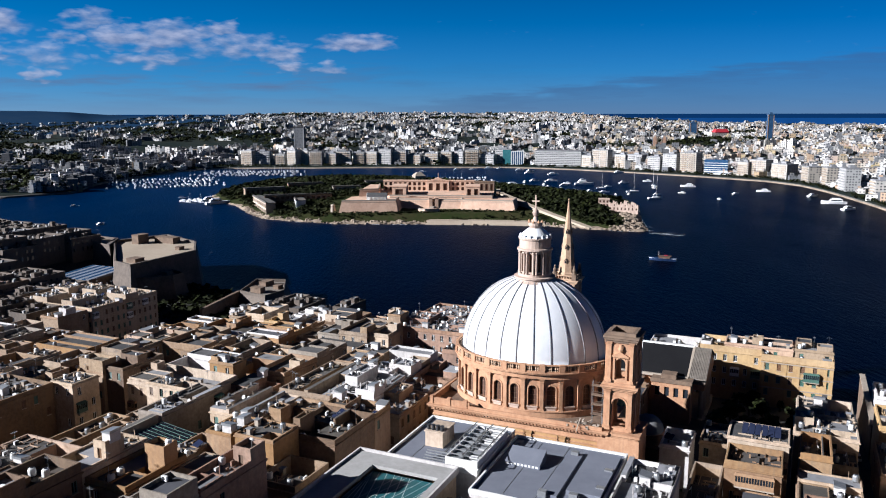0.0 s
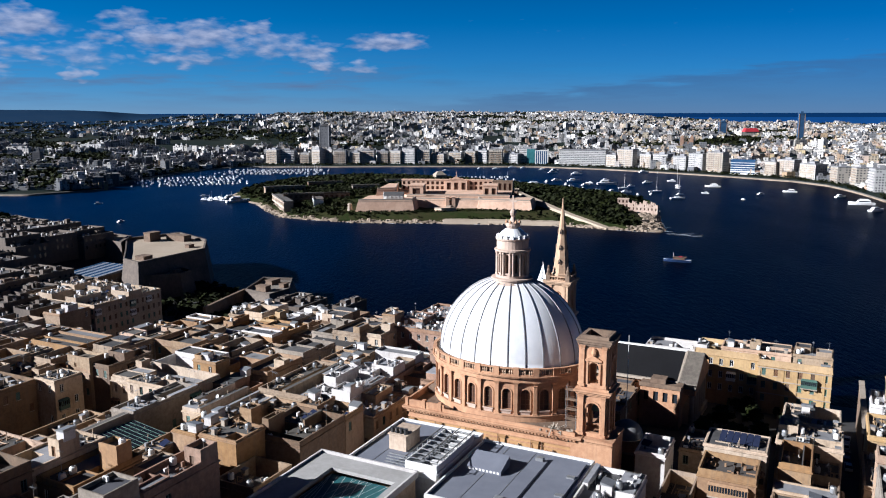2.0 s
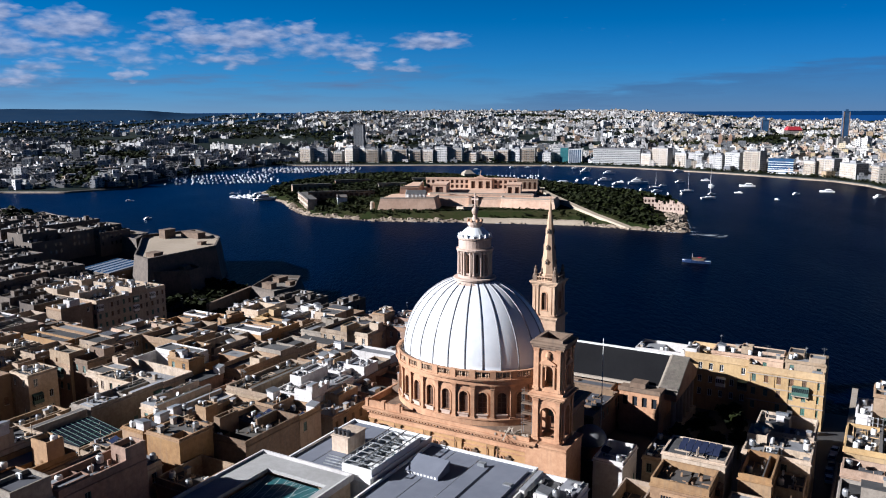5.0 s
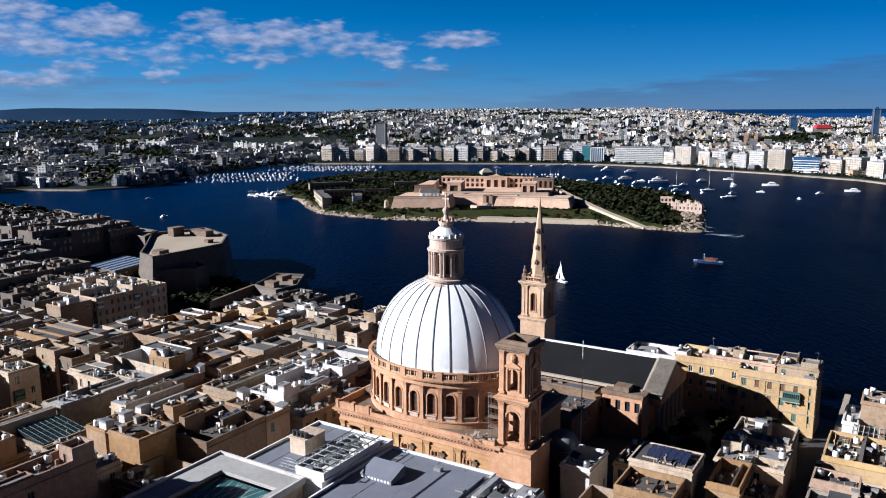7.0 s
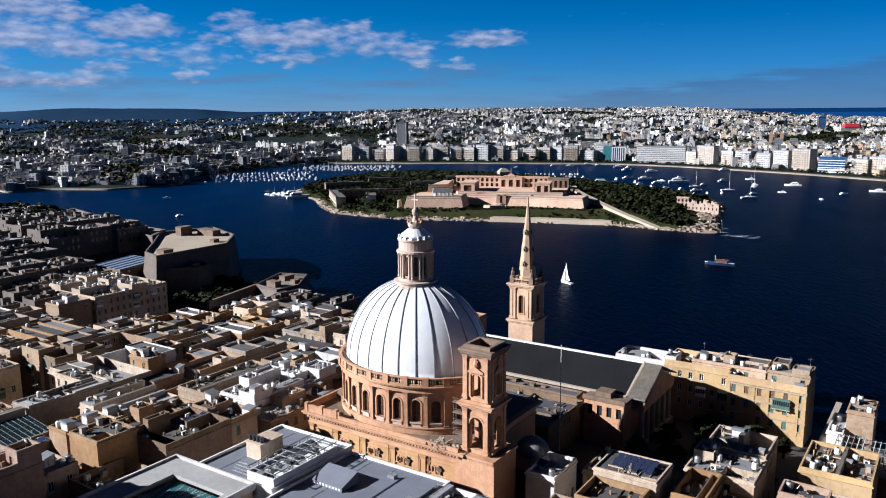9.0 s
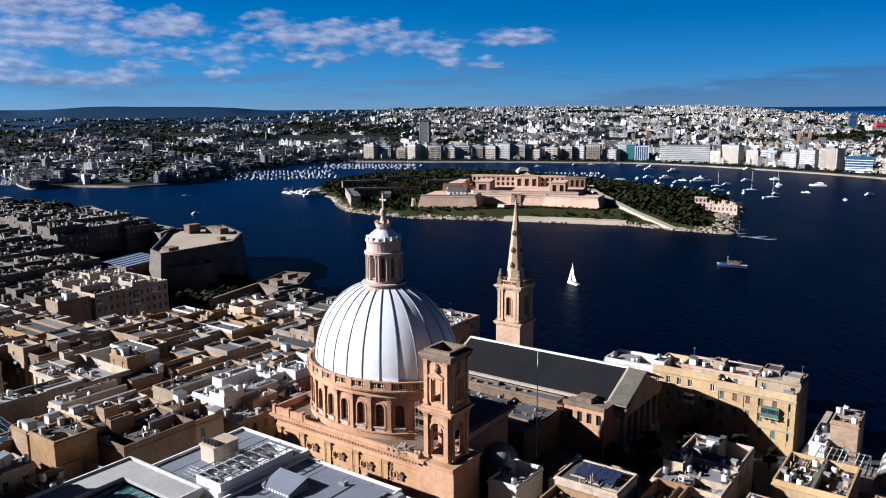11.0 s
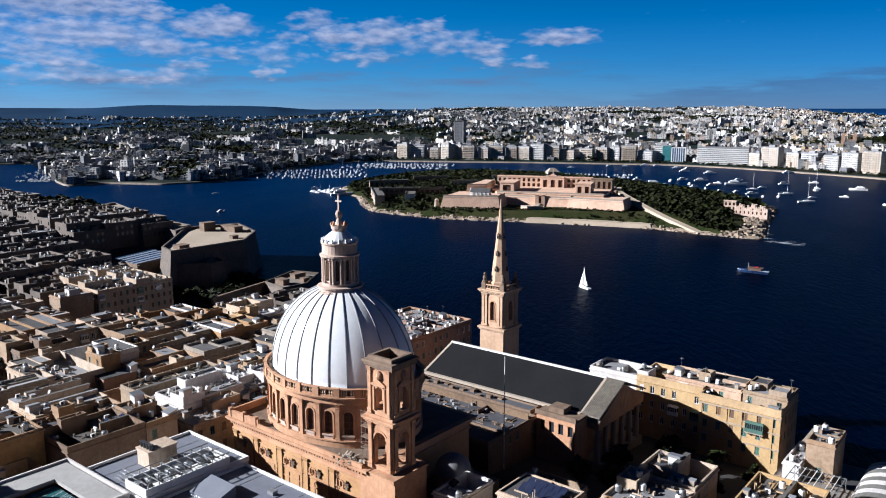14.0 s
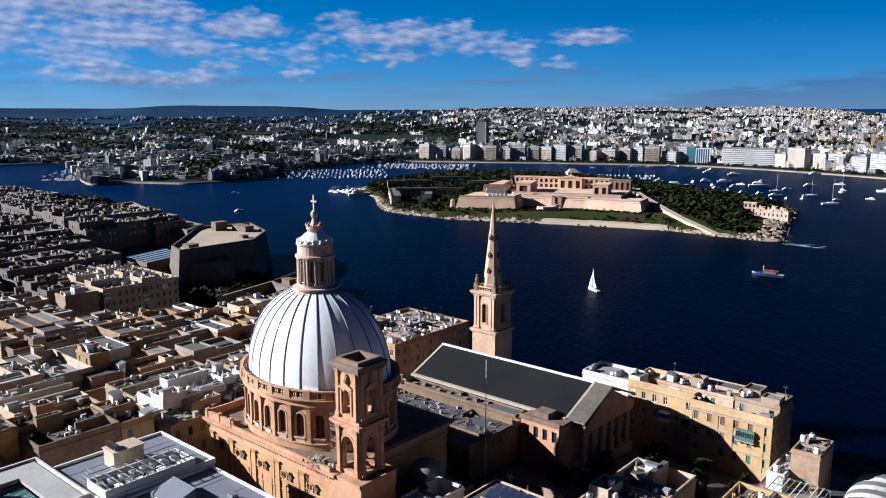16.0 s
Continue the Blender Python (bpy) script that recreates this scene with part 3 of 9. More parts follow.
def build_far_town():
    rnd = random.Random(11)
    towns = [Mesh() for _ in range(6)]
    trees = Mesh()
    for i in range(9800):
        th = rnd.uniform(-47, 36)
        span = lerp(th, [(-25, 2900), (-10, 2700), (12, 2500), (22, 2200), (36, 2100)])
        d = 45 + (span - 45) * rnd.random() ** 0.95
        close = i < 620
        if close:
            th, d = rnd.uniform(-42, -13), rnd.uniform(10, 330)
        if shore(th) + d > 4300:
            continue
        x, y = (shore(th) + d) * math.sin(radians(th)), (shore(th) + d) * math.cos(radians(th))
        # fields and woods lie in long strips between the built-up ridges
        green = noise.noise((x * 0.0035, y * 0.0035, 4.0)) + lerp(th, [(-45, 0.34), (-20, 0.24), (-8, 0.10), (10, 0.0), (36, -0.14)])
        strip = noise.noise((th * 0.10, d * 0.006, 9.0))
        if close:
            green, strip = green - 0.35, 0.0
        plain = th < -11 and d > 1000
        if (th < -12 and rnd.random() < 0.2) or (plain and rnd.random() < 0.3):
            continue
        if strip > 0.18 and d > 250 and rnd.random() < lerp(th, [(-14, 0.9), (6, 0.7), (30, 0.4)]):
            continue
        if -27 < th < -23.5 and 40 < d < 230:
            green = 1.0
        if far_height(th, d) < 1:
            continue
        if green > 0.2 and rnd.random() < 0.8:
            for q in range(9):
                leaf_clump(trees, rnd, x + rnd.uniform(-30, 30), y + rnd.uniform(-20, 20), far_height(th, d) + 1.5, rnd.uniform(3.5, 8), 6, flat=0.55)
            continue
        # a terrace: adjoining houses of changing height, width and colour along one street
        a = radians(-th + rnd.choice((0, 0, 0, 25, -35, 70, 90)) + rnd.gauss(0, 7))
        k = rnd.choice((1, 2, 3, 4, 5, 6)) if not plain else rnd.choice((1, 1, 2, 3))
        e, base = rnd.uniform(3.2, 6.5), rnd.uniform(4.5, 8.5) if rnd.random() < 0.84 else rnd.uniform(9, 16)
        if d > 1300:
            base *= 0.75
        t = towns[i % 6]
        s = -k * 4.5
        for j in range(k):
            w = rnd.uniform(2.8, 6.5)
            s += w
            px, py = x + math.cos(a) * s, y + math.sin(a) * s
            s += w
            pth = math.degrees(math.atan2(px, py))
            pd = math.hypot(px, py) - shore(pth)
            if pd < (30 if not close else 7):
                continue
            z, h = far_height(pth, pd), base * rnd.uniform(0.7, 1.3)
            # larger grey share in the west: cloud shade put into the colour
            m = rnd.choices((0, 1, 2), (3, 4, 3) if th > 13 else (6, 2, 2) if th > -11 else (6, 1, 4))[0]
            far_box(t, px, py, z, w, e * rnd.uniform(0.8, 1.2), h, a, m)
            if rnd.random() < 0.55:
                far_box(t, px + rnd.uniform(-2, 2), py + rnd.uniform(-2, 2), z + h + 2, w * 0.4, e * 0.4, rnd.uniform(0.5, 2.2), a, m)
    for t in towns:
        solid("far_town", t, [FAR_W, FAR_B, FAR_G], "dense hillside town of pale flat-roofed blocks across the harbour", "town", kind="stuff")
    # street trees and parked cars along the promenade
    for i in range(620):
        th = rnd.uniform(-21, 33.5)
        d = rnd.uniform(9, 26)
        x, y = (shore(th) + d) * math.sin(radians(th)), (shore(th) + d) * math.cos(radians(th))
        leaf_clump(trees, rnd, x, y, far_height(th, d), rnd.uniform(2.0, 4.0), 9, flat=0.8)
    solid("far_woods", trees, LEAF, "dark green trees between the houses of the far town", "trees", kind="stuff")


def leaf_clump(b, rnd, x, y, z, r, n, flat=0.7):
    """Crossed leafy flakes scattered through an uneven ball."""
    for _ in range(n):
        a, e = rnd.uniform(0, 6.283), rnd.uniform(-0.5, 1.35)
        q = r * rnd.uniform(0.45, 1.0)
        cx, cy, cz = x + q * math.cos(a) * math.cos(e), y + q * math.sin(a) * math.cos(e), z + r * flat * 0.5 + q * flat * math.sin(e)
        s = r * rnd.uniform(0.28, 0.55)
        ax, ay = rnd.uniform(0, 6.283), rnd.uniform(-0.9, 0.9)
        ux, uy, uz = math.cos(ax) * s, math.sin(ax) * s, ay * s * 0.6
        vx, vy, vz = -math.sin(ax) * s * 0.7, math.cos(ax) * s * 0.7, rnd.uniform(-0.8, 0.8) * s
        b.poly([(cx - ux, cy - uy, cz - uz), (cx + vx, cy + vy, cz + vz), (cx + ux, cy + uy, cz + uz), (cx - vx, cy - vy, cz - vz)])


def apartment_block(th, d, w, dep, h, k, floors_gap=3.1, turn=0.0):
    """A waterfront block: body, floor-by-floor balconies with parapets, roof plant."""
    x, y = (shore(th) + d) * math.sin(radians(th)), (shore(th) + d) * math.cos(radians(th))
    s0, s1 = shore(th - 0.6) * np.array((math.sin(radians(th - 0.6)), math.cos(radians(th - 0.6)))), shore(th + 0.6) * np.array((math.sin(radians(th + 0.6)), math.cos(radians(th + 0.6))))
    ang = math.degrees(math.atan2(s1[1] - s0[1], s1[0] - s0[0]))
    z = far_height(th, d) - 0.5
    t = thing("apartment_block", pose(x, y, z, 0, 0, ang + turn), ("cream", "grey", "sand-coloured")[k] + " waterfront apartment block with rows of balconies", "apartment block", "waterfront blocks")
    b = Mesh()
    b.box(-w / 2, w / 2, 0, dep, -3, h)
    part("wall", b, APT[k], t)
    r = Mesh()
    r.box(-w / 2 - 0.3, w / 2 + 0.3, -0.3, dep + 0.3, h, h + 0.9)
    r.box(-w * 0.2, w * 0.15, dep * 0.4, dep * 0.8, h + 0.9, h + 3.6)
    part("roof", r, ROOFS[2], t)
    bal = Mesh()
    for i in (-1, 1):
        c = i * w * 0.24
        bal.box(c - w * 0.2, c + w * 0.2, -1.5, 0, -0.1, 0.12, bottom=True)
        bal.box(c - w * 0.2, c + w * 0.2, -1.5, -1.35, 0.12, 1.05, bottom=True)
    me = bal.data("balcony", [(WALLS[3], WALLS[4], WALLS[2])[k]])
    f = 1
    while f * floors_gap < h - 2:
        part("balcony", me, None, t, m=pose(0, 0, f * floors_gap))
        f += 1
    return t


def build_waterfront():
    rnd = random.Random(5)
    th = -11.0
    while th < 33.5:
        dist = shore(th)
        w = rnd.uniform(16, 30)
        h = rnd.uniform(17, 29)
        if th > 12:
            h = rnd.uniform(20, 31)
        if th > 26:
            h = rnd.uniform(18, 27)
        if not (8.6 < th < 13.0) and not (21.2 < th < 23.2):
            apartment_block(th, rnd.uniform(34, 46), w, rnd.uniform(14, 20), h, rnd.choice((0, 0, 0, 1, 2)), turn=rnd.uniform(-32, -8) if th < 14 else rnd.uniform(-8, 4))
        th += math.degrees((w + rnd.uniform(0.2, 3.5)) / dist)

    def at_far(th, d, ang=0.0):
        r = shore(th) + d
        return pose(r * math.sin(radians(th)), r * math.cos(radians(th)), far_height(th, d) - 0.5, 0, 0, ang)
    # long hotel slab with a dark end wall
    t = thing("hotel", at_far(11.6, 34, -20), "long pale hotel slab with a grey grid facade on the waterfront", "hotel")
    b = Mesh(); b.box(-46, 34, 0, 18, -3, 27); part("wall", b, APT[1], t)
    b = Mesh(); b.box(-46.5, 34.5, -0.8, 18.5, 27, 28.4); part("roof", b, ROOFS[2], t)
    for i in range(1, 9):
        b = Mesh(); b.box(-46, 34, -1.4, 0, i * 3.1, i * 3.1 + 0.5, bottom=True); part("balcony", b, WHITEP, t)
    # blue glass office
    t = thing("office_building", at_far(22.2, 34, -32), "blue glass office building with white floor bands", "office")
    b = Mesh(); b.box(-17, 17, 0, 16, -3, 21); part("wall", b, BLUEGLASS, t)
    for i in range(0, 6):
        b = Mesh(); b.box(-17.4, 17.4, -0.5, 16.4, i * 3.4 + 0.2, i * 3.4 + (2.2 if i < 2 else 0.9), bottom=True); part("floor_band", b, WHITEP, t)
    b = Mesh(); b.box(-17.6, 17.6, -0.6, 16.6, 21, 22); part("roof", b, BLUEGLASS, t)
    # teal and white block
    t = thing("office_building", at_far(8.2, 40, -10), "teal glass block beside a white ribbed one", "office")
    b = Mesh(); b.box(-20, -6, 0, 16, -3, 27); part("wall", b, TEALGLASS, t)
    b = Mesh(); b.box(-5.5, 18, 0, 16, -3, 25); part("wall", b, WHITEP, t)
    for i in range(6):
        b = Mesh(); b.box(-4 + i * 3.6, -2 + i * 3.6, -0.2, 0.3, 1, 24, bottom=True); part("window", b, BLUEGLASS, t)
    # towers that break the skyline: bearing, depth, width, height, material
    for th, d, w, h, m, label in ((-7.2, 260, 19, 52, APT[3], "tall grey apartment tower with a stepped top"), (25.5, 620, 11, 54, BLUEGLASS, "slim dark blue office tower with a flat cap"),
                                  (20.6, 900, 17, 33, BLUEGLASS, "dark glass tower on the ridge")):
        t = thing("tower_block", at_far(th, d, -8), label, "tower block")
        b = Mesh(); b.box(-w / 2, w / 2, -w / 2, w / 2, -4, h); part("wall", b, m, t)
        b = Mesh(); b.box(-w / 2 - 0.8, w / 2 + 0.8, -w / 2 - 0.8, w / 2 + 0.8, h, h + 1.6, bottom=True); b.box(-w / 4, w / 4, -w / 4, w / 4, h + 1.6, h + 5); part("roof", b, BLUEGLASS if m is BLUEGLASS else ROOFS[1], t)
        for sx in (-1, 1):
            b = Mesh(); b.box(sx * w / 2 - 0.7, sx * w / 2 + 0.7, -w / 2 - 0.4, -w / 2 + 0.2, -4, h); part("corner_pier", b, WALLS[5] if m is BLUEGLASS else ROOFS[2], t)
    # red-roofed hall and brown church on the hill
    t = thing("hall", at_far(22.5, 760, 0), "large pale hall with a bright red roof", "hall")
    b = Mesh(); b.box(-24, 24, 0, 20, -4, 17); part("wall", b, APT[2], t)
    b = Mesh(); b.prism([(-17, -1), (17, -1), (17, 20), (-17, 20)], [(-13, 3), (13, 3), (13, 17), (-13, 17)], 17, 25); part("roof", b, REDP, t)
    t = thing("church", at_far(18.4, 330, -15), "rust-coloured stone church with two small towers", "church")
    b = Mesh(); b.box(-11, 11, 0, 26, -4, 17); part("wall", b, WALLS[5], t)
    for sx in (-1, 1):
        b = Mesh(); b.box(sx * 9 - 3, sx * 9 + 3, -3, 3, -4, 25); b.prism([(sx * 9 - 3, -3), (sx * 9 + 3, -3), (sx * 9 + 3, 3), (sx * 9 - 3, 3)], [(sx * 9, 0)] * 4, 25, 31); part("tower", b, WALLS[5], t)


# ---- the island with its fort ----
ISLE = [(-172, 822), (-160, 790), (-141, 749), (-124, 715), (-88, 695), (-55, 679), (-23, 676), (10, 674), (45, 669), (90, 662), (126, 651), (154, 635), (180, 621), (196, 619), (204, 657), (215, 707), (228, 752), (240, 800), (225, 860), (180, 930), (120, 1010), (60, 1080), (-20, 1130), (-110, 1140), (-180, 1090), (-215, 1000), (-222, 920), (-205, 870)]


def isle_height(x, y):
    """Ground of the island: low rocky rim, scrubby rise to the fort's plateau."""
    d = min_dist(x, y)
    rim = lerp(d, [(0, 0.2), (2, 1.6), (10, 3.0), (24, 5.5), (60, 8.5), (120, 11)])
    return rim + 0.8 * noise.noise((x * 0.05, y * 0.05, 1.0)) * min(1, d / 15) + 1.2 * noise.noise((x * 0.2, y * 0.2, 2.0)) * min(1, d / 3) * (1 if d < 14 else 0.3)


def min_dist(x, y):
    best = 1e9
    for (ax, ay), (bx, by) in zip(ISLE, ISLE[1:] + ISLE[:1]):
        dx, dy = bx - ax, by - ay
        t = max(0, min(1, ((x - ax) * dx + (y - ay) * dy) / (dx * dx + dy * dy)))
        best = min(best, math.hypot(x - ax - t * dx, y - ay - t * dy))
    return best


def inside(x, y, ring):
    odd = False
    for (ax, ay), (bx, by) in zip(ring, ring[1:] + ring[:1]):
        if (ay > y) != (by > y) and x < ax + (y - ay) / (by - ay) * (bx - ax):
            odd = not odd
    return odd


def build_isle_ground():
    rim = []
    for (ax, ay), (bx, by) in zip(ISLE, ISLE[1:] + ISLE[:1]):
        n = max(1, int(math.hypot(bx - ax, by - ay) / 5))
        for i in range(n):
            x, y = ax + (bx - ax) * i / n, ay + (by - ay) * i / n
            k = 2.2 * noise.noise((x * 0.13, y * 0.13, 7.0))
            rim.append((x + k, y + k * 0.8))
    cx, cy = 15.0, 850.0
    steps = [1.015, 1.0, 0.99, 0.975, 0.955, 0.93, 0.9, 0.86, 0.8, 0.7, 0.55, 0.35, 0.05]
    b = Mesh()
    for s in steps:
        for x, y in rim:
            px, py = cx + (x - cx) * s, cy + (y - cy) * s
            b.v.append((px, py, -1.0 if s > 1 else isle_height(px, py)))
    n = len(rim)
    for i in range(len(steps) - 1):
        for j in range(n):
            q = (j + 1) % n
            b.f.append((i * n + j, i * n + q, (i + 1) * n + q, (i + 1) * n + j))
            b.m.append(0 if i < 2 or (i == 2 and noise.noise((rim[j][0] * 0.06, rim[j][1] * 0.06, 3.0)) > -0.05) else 1)
    solid("ground", b, [ROCK, GRASS], "rocky limestone island shore with dry scrub inland", "island", kind="structure")


def batter(b, ring, z0, z1, lean, m=0, top=None):
    """A fortress wall: outline at the top, spread outwards by lean at the foot."""
    cx, cy = sum(p[0] for p in ring) / len(ring), sum(p[1] for p in ring) / len(ring)
    low = []
    k = len(ring)
    for i in range(k):
        p, q, r = Vector(ring[i - 1]), Vector(ring[i]), Vector(ring[(i + 1) % k])
        n1 = Vector(((q - p).y, -(q - p).x)).normalized()
        n2 = Vector(((r - q).y, -(r - q).x)).normalized()
        nn = (n1 + n2).normalized()
        low.append(tuple(q + nn * (lean / max(0.4, nn.dot(n1)))))
    b.prism(low, ring, z0, z1, m, top)


def arcade_block(name, m, w, d, h, bays, storeys, mats, label, category, roof=None):
    """A long masonry range with real arched openings in its front."""
    t = thing(name, m, label, category)
    b = Mesh()
    pitch = w / bays
    holes = []
    for s in range(storeys):
        z = s * h / storeys
        for i in range(bays):
            c = (i + 0.5) * pitch
            holes.append((c - pitch * 0.28, c + pitch * 0.28, z + 0.6, z + h / storeys * 0.78))
    b.wall((-w / 2, 0), (w / 2, 0), -3, h, holes, 0.9)
    b.wall((w / 2, 0), (w / 2, d), -3, h)
    b.wall((w / 2, d), (-w / 2, d), -3, h)
    b.wall((-w / 2, d), (-w / 2, 0), -3, h)
    # dark sheet behind the arches stands in for the shade inside
    b.poly([(-w / 2, 0.9, -3), (w / 2, 0.9, -3), (w / 2, 0.9, h), (-w / 2, 0.9, h)], 1)
    part("wall", b, [mats, OPENING_DARK], t)
    r = Mesh()
    r.box(-w / 2 - 0.4, w / 2 + 0.4, -0.4, d + 0.4, h, h + 0.5, bottom=True)
    r.box(-w / 2, w / 2, 0, 0.5, h + 0.5, h + 1.3)
    part("roof", r, roof or mats, t)
    return t


def block(x0, x1, y0, y1, z0, z1, **k):
    b = Mesh()
    b.box(x0, x1, y0, y1, z0, z1, **k)
    return b


def build_fort():
    t = thing("fort", pose(0, 0, 0), "rose limestone star fort with battered bastions and a central barracks", "fort")
    for name, ring, z0, z1, lean, label in (
            ("bastion", [(-54, 698), (-6, 700), (-3, 724), (-40, 745), (-48, 740)], 4, 17.4, 3.2, "battered stone bastion with a flat top"),
            ("bastion", [(55, 715), (100, 701), (107, 726), (94, 746), (55, 746)], 4, 15.8, 3.2, "battered stone bastion with a flat top"),
            ("curtain_wall", [(-4, 728), (56, 716), (56, 745), (-4, 745)], 4, 15.6, 1.6, ""),
            ("upper_platform", [(-12, 737), (84, 726), (96, 806), (-34, 810)], 6, 18.0, 1.0, ""),
            ("rampart", [(-40, 741), (-22, 744), (-22, 800), (-32, 802)], 8, 23.5, 2.0, "broad rampart rising behind the bastion"),
            ("ravelin", [(14, 699), (20, 693), (33, 697), (34, 708), (14, 710)], 3, 9.6, 0.8, "small outwork before the gate")):
        b = Mesh()
        batter(b, ring, z0, z1, lean)
        part(name, b, [FORT], t, label)
        # cordon and parapet follow the edge
        c, k = Mesh(), len(ring)
        for i in range(2 if name != "upper_platform" else 1):
            p, q = Vector(ring[i]), Vector(ring[(i + 1) % k])
            n = Vector(((q - p).y, -(q - p).x)).normalized()
            o, w = n * 0.35, n * -1.1
            c.prism([p + o, q + o, q + w, p + w], [p + o, q + o, q + w, p + w], z1 - 1.1, z1 - 0.8)
            c.prism([p, q, q + w, p + w], [p, q, q + w, p + w], z1, z1 + 1.2)
        part("parapet", c, STONE_PALE, t)
    part("parade_ground", block(5.5, 59, 734, 786, 18.0, 18.2), FORT, t)
    # gate towers in the curtain, with the pale causeway before them
    for x in (24.5, 30.0):
        b = block(x, x + 3.2, 719, 724, 6, 17.6)
        b.box(x - 0.3, x + 3.5, 718.6, 724.4, 17.6, 18.2, bottom=True)
        part("gate_pier", b, FORT, t)
    # solid dark block in place of the shaded gate opening
    part("gate", block(27.7, 30.0, 719.6, 720.2, 6, 14.5), OPENING_DARK, t)
    b = Mesh()
    b.prism([(16, 690), (20.5, 689), (30, 720), (26, 721)], [(16, 690), (20.5, 689), (30, 720), (26, 721)], 1.0, [4.5, 4.5, 10.5, 10.5])
    part("causeway", b, STONE_PALE, t)
    arcade_block("barracks", pose(27, 787, 18, 0, 0, -7), 92, 11, 9.6, 19, 2, FORT, "two-storey rose limestone barracks with rows of arches", "barracks")
    g = arcade_block("gatehouse", pose(36, 783.2, 18, 0, 0, -7), 22, 4, 9.8, 3, 1, FORT, "projecting stone gatehouse with a stepped gable", "gatehouse")
    b = block(-7, 7, 0, 3, 9.8, 11.6)
    b.prism([(-4.5, 0), (4.5, 0), (4.5, 2.4), (-4.5, 2.4)], [(-0.4, 0), (0.4, 0), (0.4, 2.4), (-0.4, 2.4)], 11.6, 13.8)
    b.box(-0.25, 0.25, 1, 1.5, 13.8, 18.5)
    part("gable", b, FORT, g)
    arcade_block("barracks_wing", pose(-3, 738, 18, 0, 0, -4), 13, 34, 8.2, 1, 1, FORT, "stone barracks wing with an arched door in its end wall", "barracks")
    arcade_block("barracks_wing", pose(66, 731, 18, 0, 0, -6), 13, 26, 8.6, 2, 1, FORT, "stone barracks wing with a plain side wall", "barracks")
    arcade_block("barracks_wing", pose(82, 779, 18, 0, 0, -12), 20, 10, 9.0, 4, 1, STONE_OLD, "roofless weathered end range of the barracks", "barracks")
    r = thing("scarp", pose(92, 752, 8, 0, 0, 0), "broken dark rock scarp behind the bastion", "scarp")
    rnd = random.Random(17)
    for i in range(14):
        x, y, q = rnd.uniform(-6, 10), i * 3.2, rnd.uniform(2.5, 4.5)
        b = Mesh()
        ring = [(x + q * math.cos(a) * rnd.uniform(0.7, 1.2), y + q * math.sin(a) * rnd.uniform(0.7, 1.2)) for a in (0, 1.2, 2.4, 3.7, 5.0)]
        b.prism(ring, [(x + (p[0] - x) * 0.6, y + (p[1] - y) * 0.6) for p in ring], -4, rnd.uniform(5, 11))
        part("rock", b, STONE_OLD, r)
    # powder house: white gable, buttressed flank, pitched roof
    h = thing("powder_house", pose(-23, 710, 17.4, 0, 0, -4), "small pale stone powder house with a pitched roof and buttresses", "house")
    b = block(-9, 9, -4, 4, 0, 3.4)
    b.prism([(-9, -4), (-8.6, -4), (-8.6, 4), (-9, 4)], [(-9, -0.05), (-8.6, -0.05), (-8.6, 0.05), (-9, 0.05)], 3.4, 6.9)
    part("wall", b, WHITEP, h)
    b = Mesh()
    b.prism([(-8.6, -4.5), (9.3, -4.5), (9.3, 4.5), (-8.6, 4.5)], [(-8.6, -0.05), (9.3, -0.05), (9.3, 0.05), (-8.6, 0.05)], 3.4, 6.7)
    part("roof", b, ROOFS[1], h)
    for i in range(5):
        part("buttress", block(-6.6 + i * 3.6, -5.6 + i * 3.6, -5.6, -4, 0, 3.0), WHITEP, h)
    b = Mesh()
    b.lathe([(2.4, 0), (1.9, 6.0), (2.2, 6.2), (1.2, 7.6)], 12)
    solid("sentry_tower", b, STONE_PALE, "small round stone sentry tower at the fort's foot", "tower", m=pose(-63, 712, 6))
    # chapel behind the fort, under a steep pale roof
    c = thing("chapel", pose(22, 1010, 8, 0, 0, 20), "pale stone chapel with a steep hipped roof among the trees", "chapel")
    part("wall", block(-7, 7, -6, 6, 0, 8), STONE_PALE, c)
    b = Mesh()
    b.prism([(-7.4, -6.4), (7.4, -6.4), (7.4, 6.4), (-7.4, 6.4)], [(-3, -1.5), (3, -1.5), (3, 1.5), (-3, 1.5)], 8, 12.5)
    part("roof", b, STONE_PALE, c)
    # grassy glacis that hides the foot of the bastions
    b = Mesh()
    batter(b, [(-64, 690), (-6, 686), (104, 684), (110, 700), (104, 722), (-60, 726)], 1.5, 7.6, 7.0)
    solid("ground", b, GRASS, "dark grassy glacis before the fort", "ground", kind="structure")
    b, rnd = Mesh(), random.Random(61)
    for i in range(420):
        x = rnd.uniform(-62, 104)
        leaf_clump(b, rnd, x, lerp(x, [(-62, 692), (-4, 695), (55, 707), (104, 694)]) + rnd.uniform(-9, 3), 7.0 - rnd.uniform(0, 1.8), rnd.uniform(0.9, 2.6), 14, flat=0.7)
    solid("fort_scrub", b, LEAF, "dark bushes along the foot of the fort", "shrubs", kind="stuff")
    # low bank along the shore below the fort
    b = Mesh()
    batter(b, [(22, 671), (60, 667), (120, 655), (123, 664), (62, 677), (24, 682)], 0, 3.2, 2.2)
    solid("shore_wall", b, ROAD, "low pale stone bank along the shore below the fort", "wall", kind="structure")
    # long outwork wall running down to the shore: a broad sloping lit face with a flat coping
    b = Mesh()
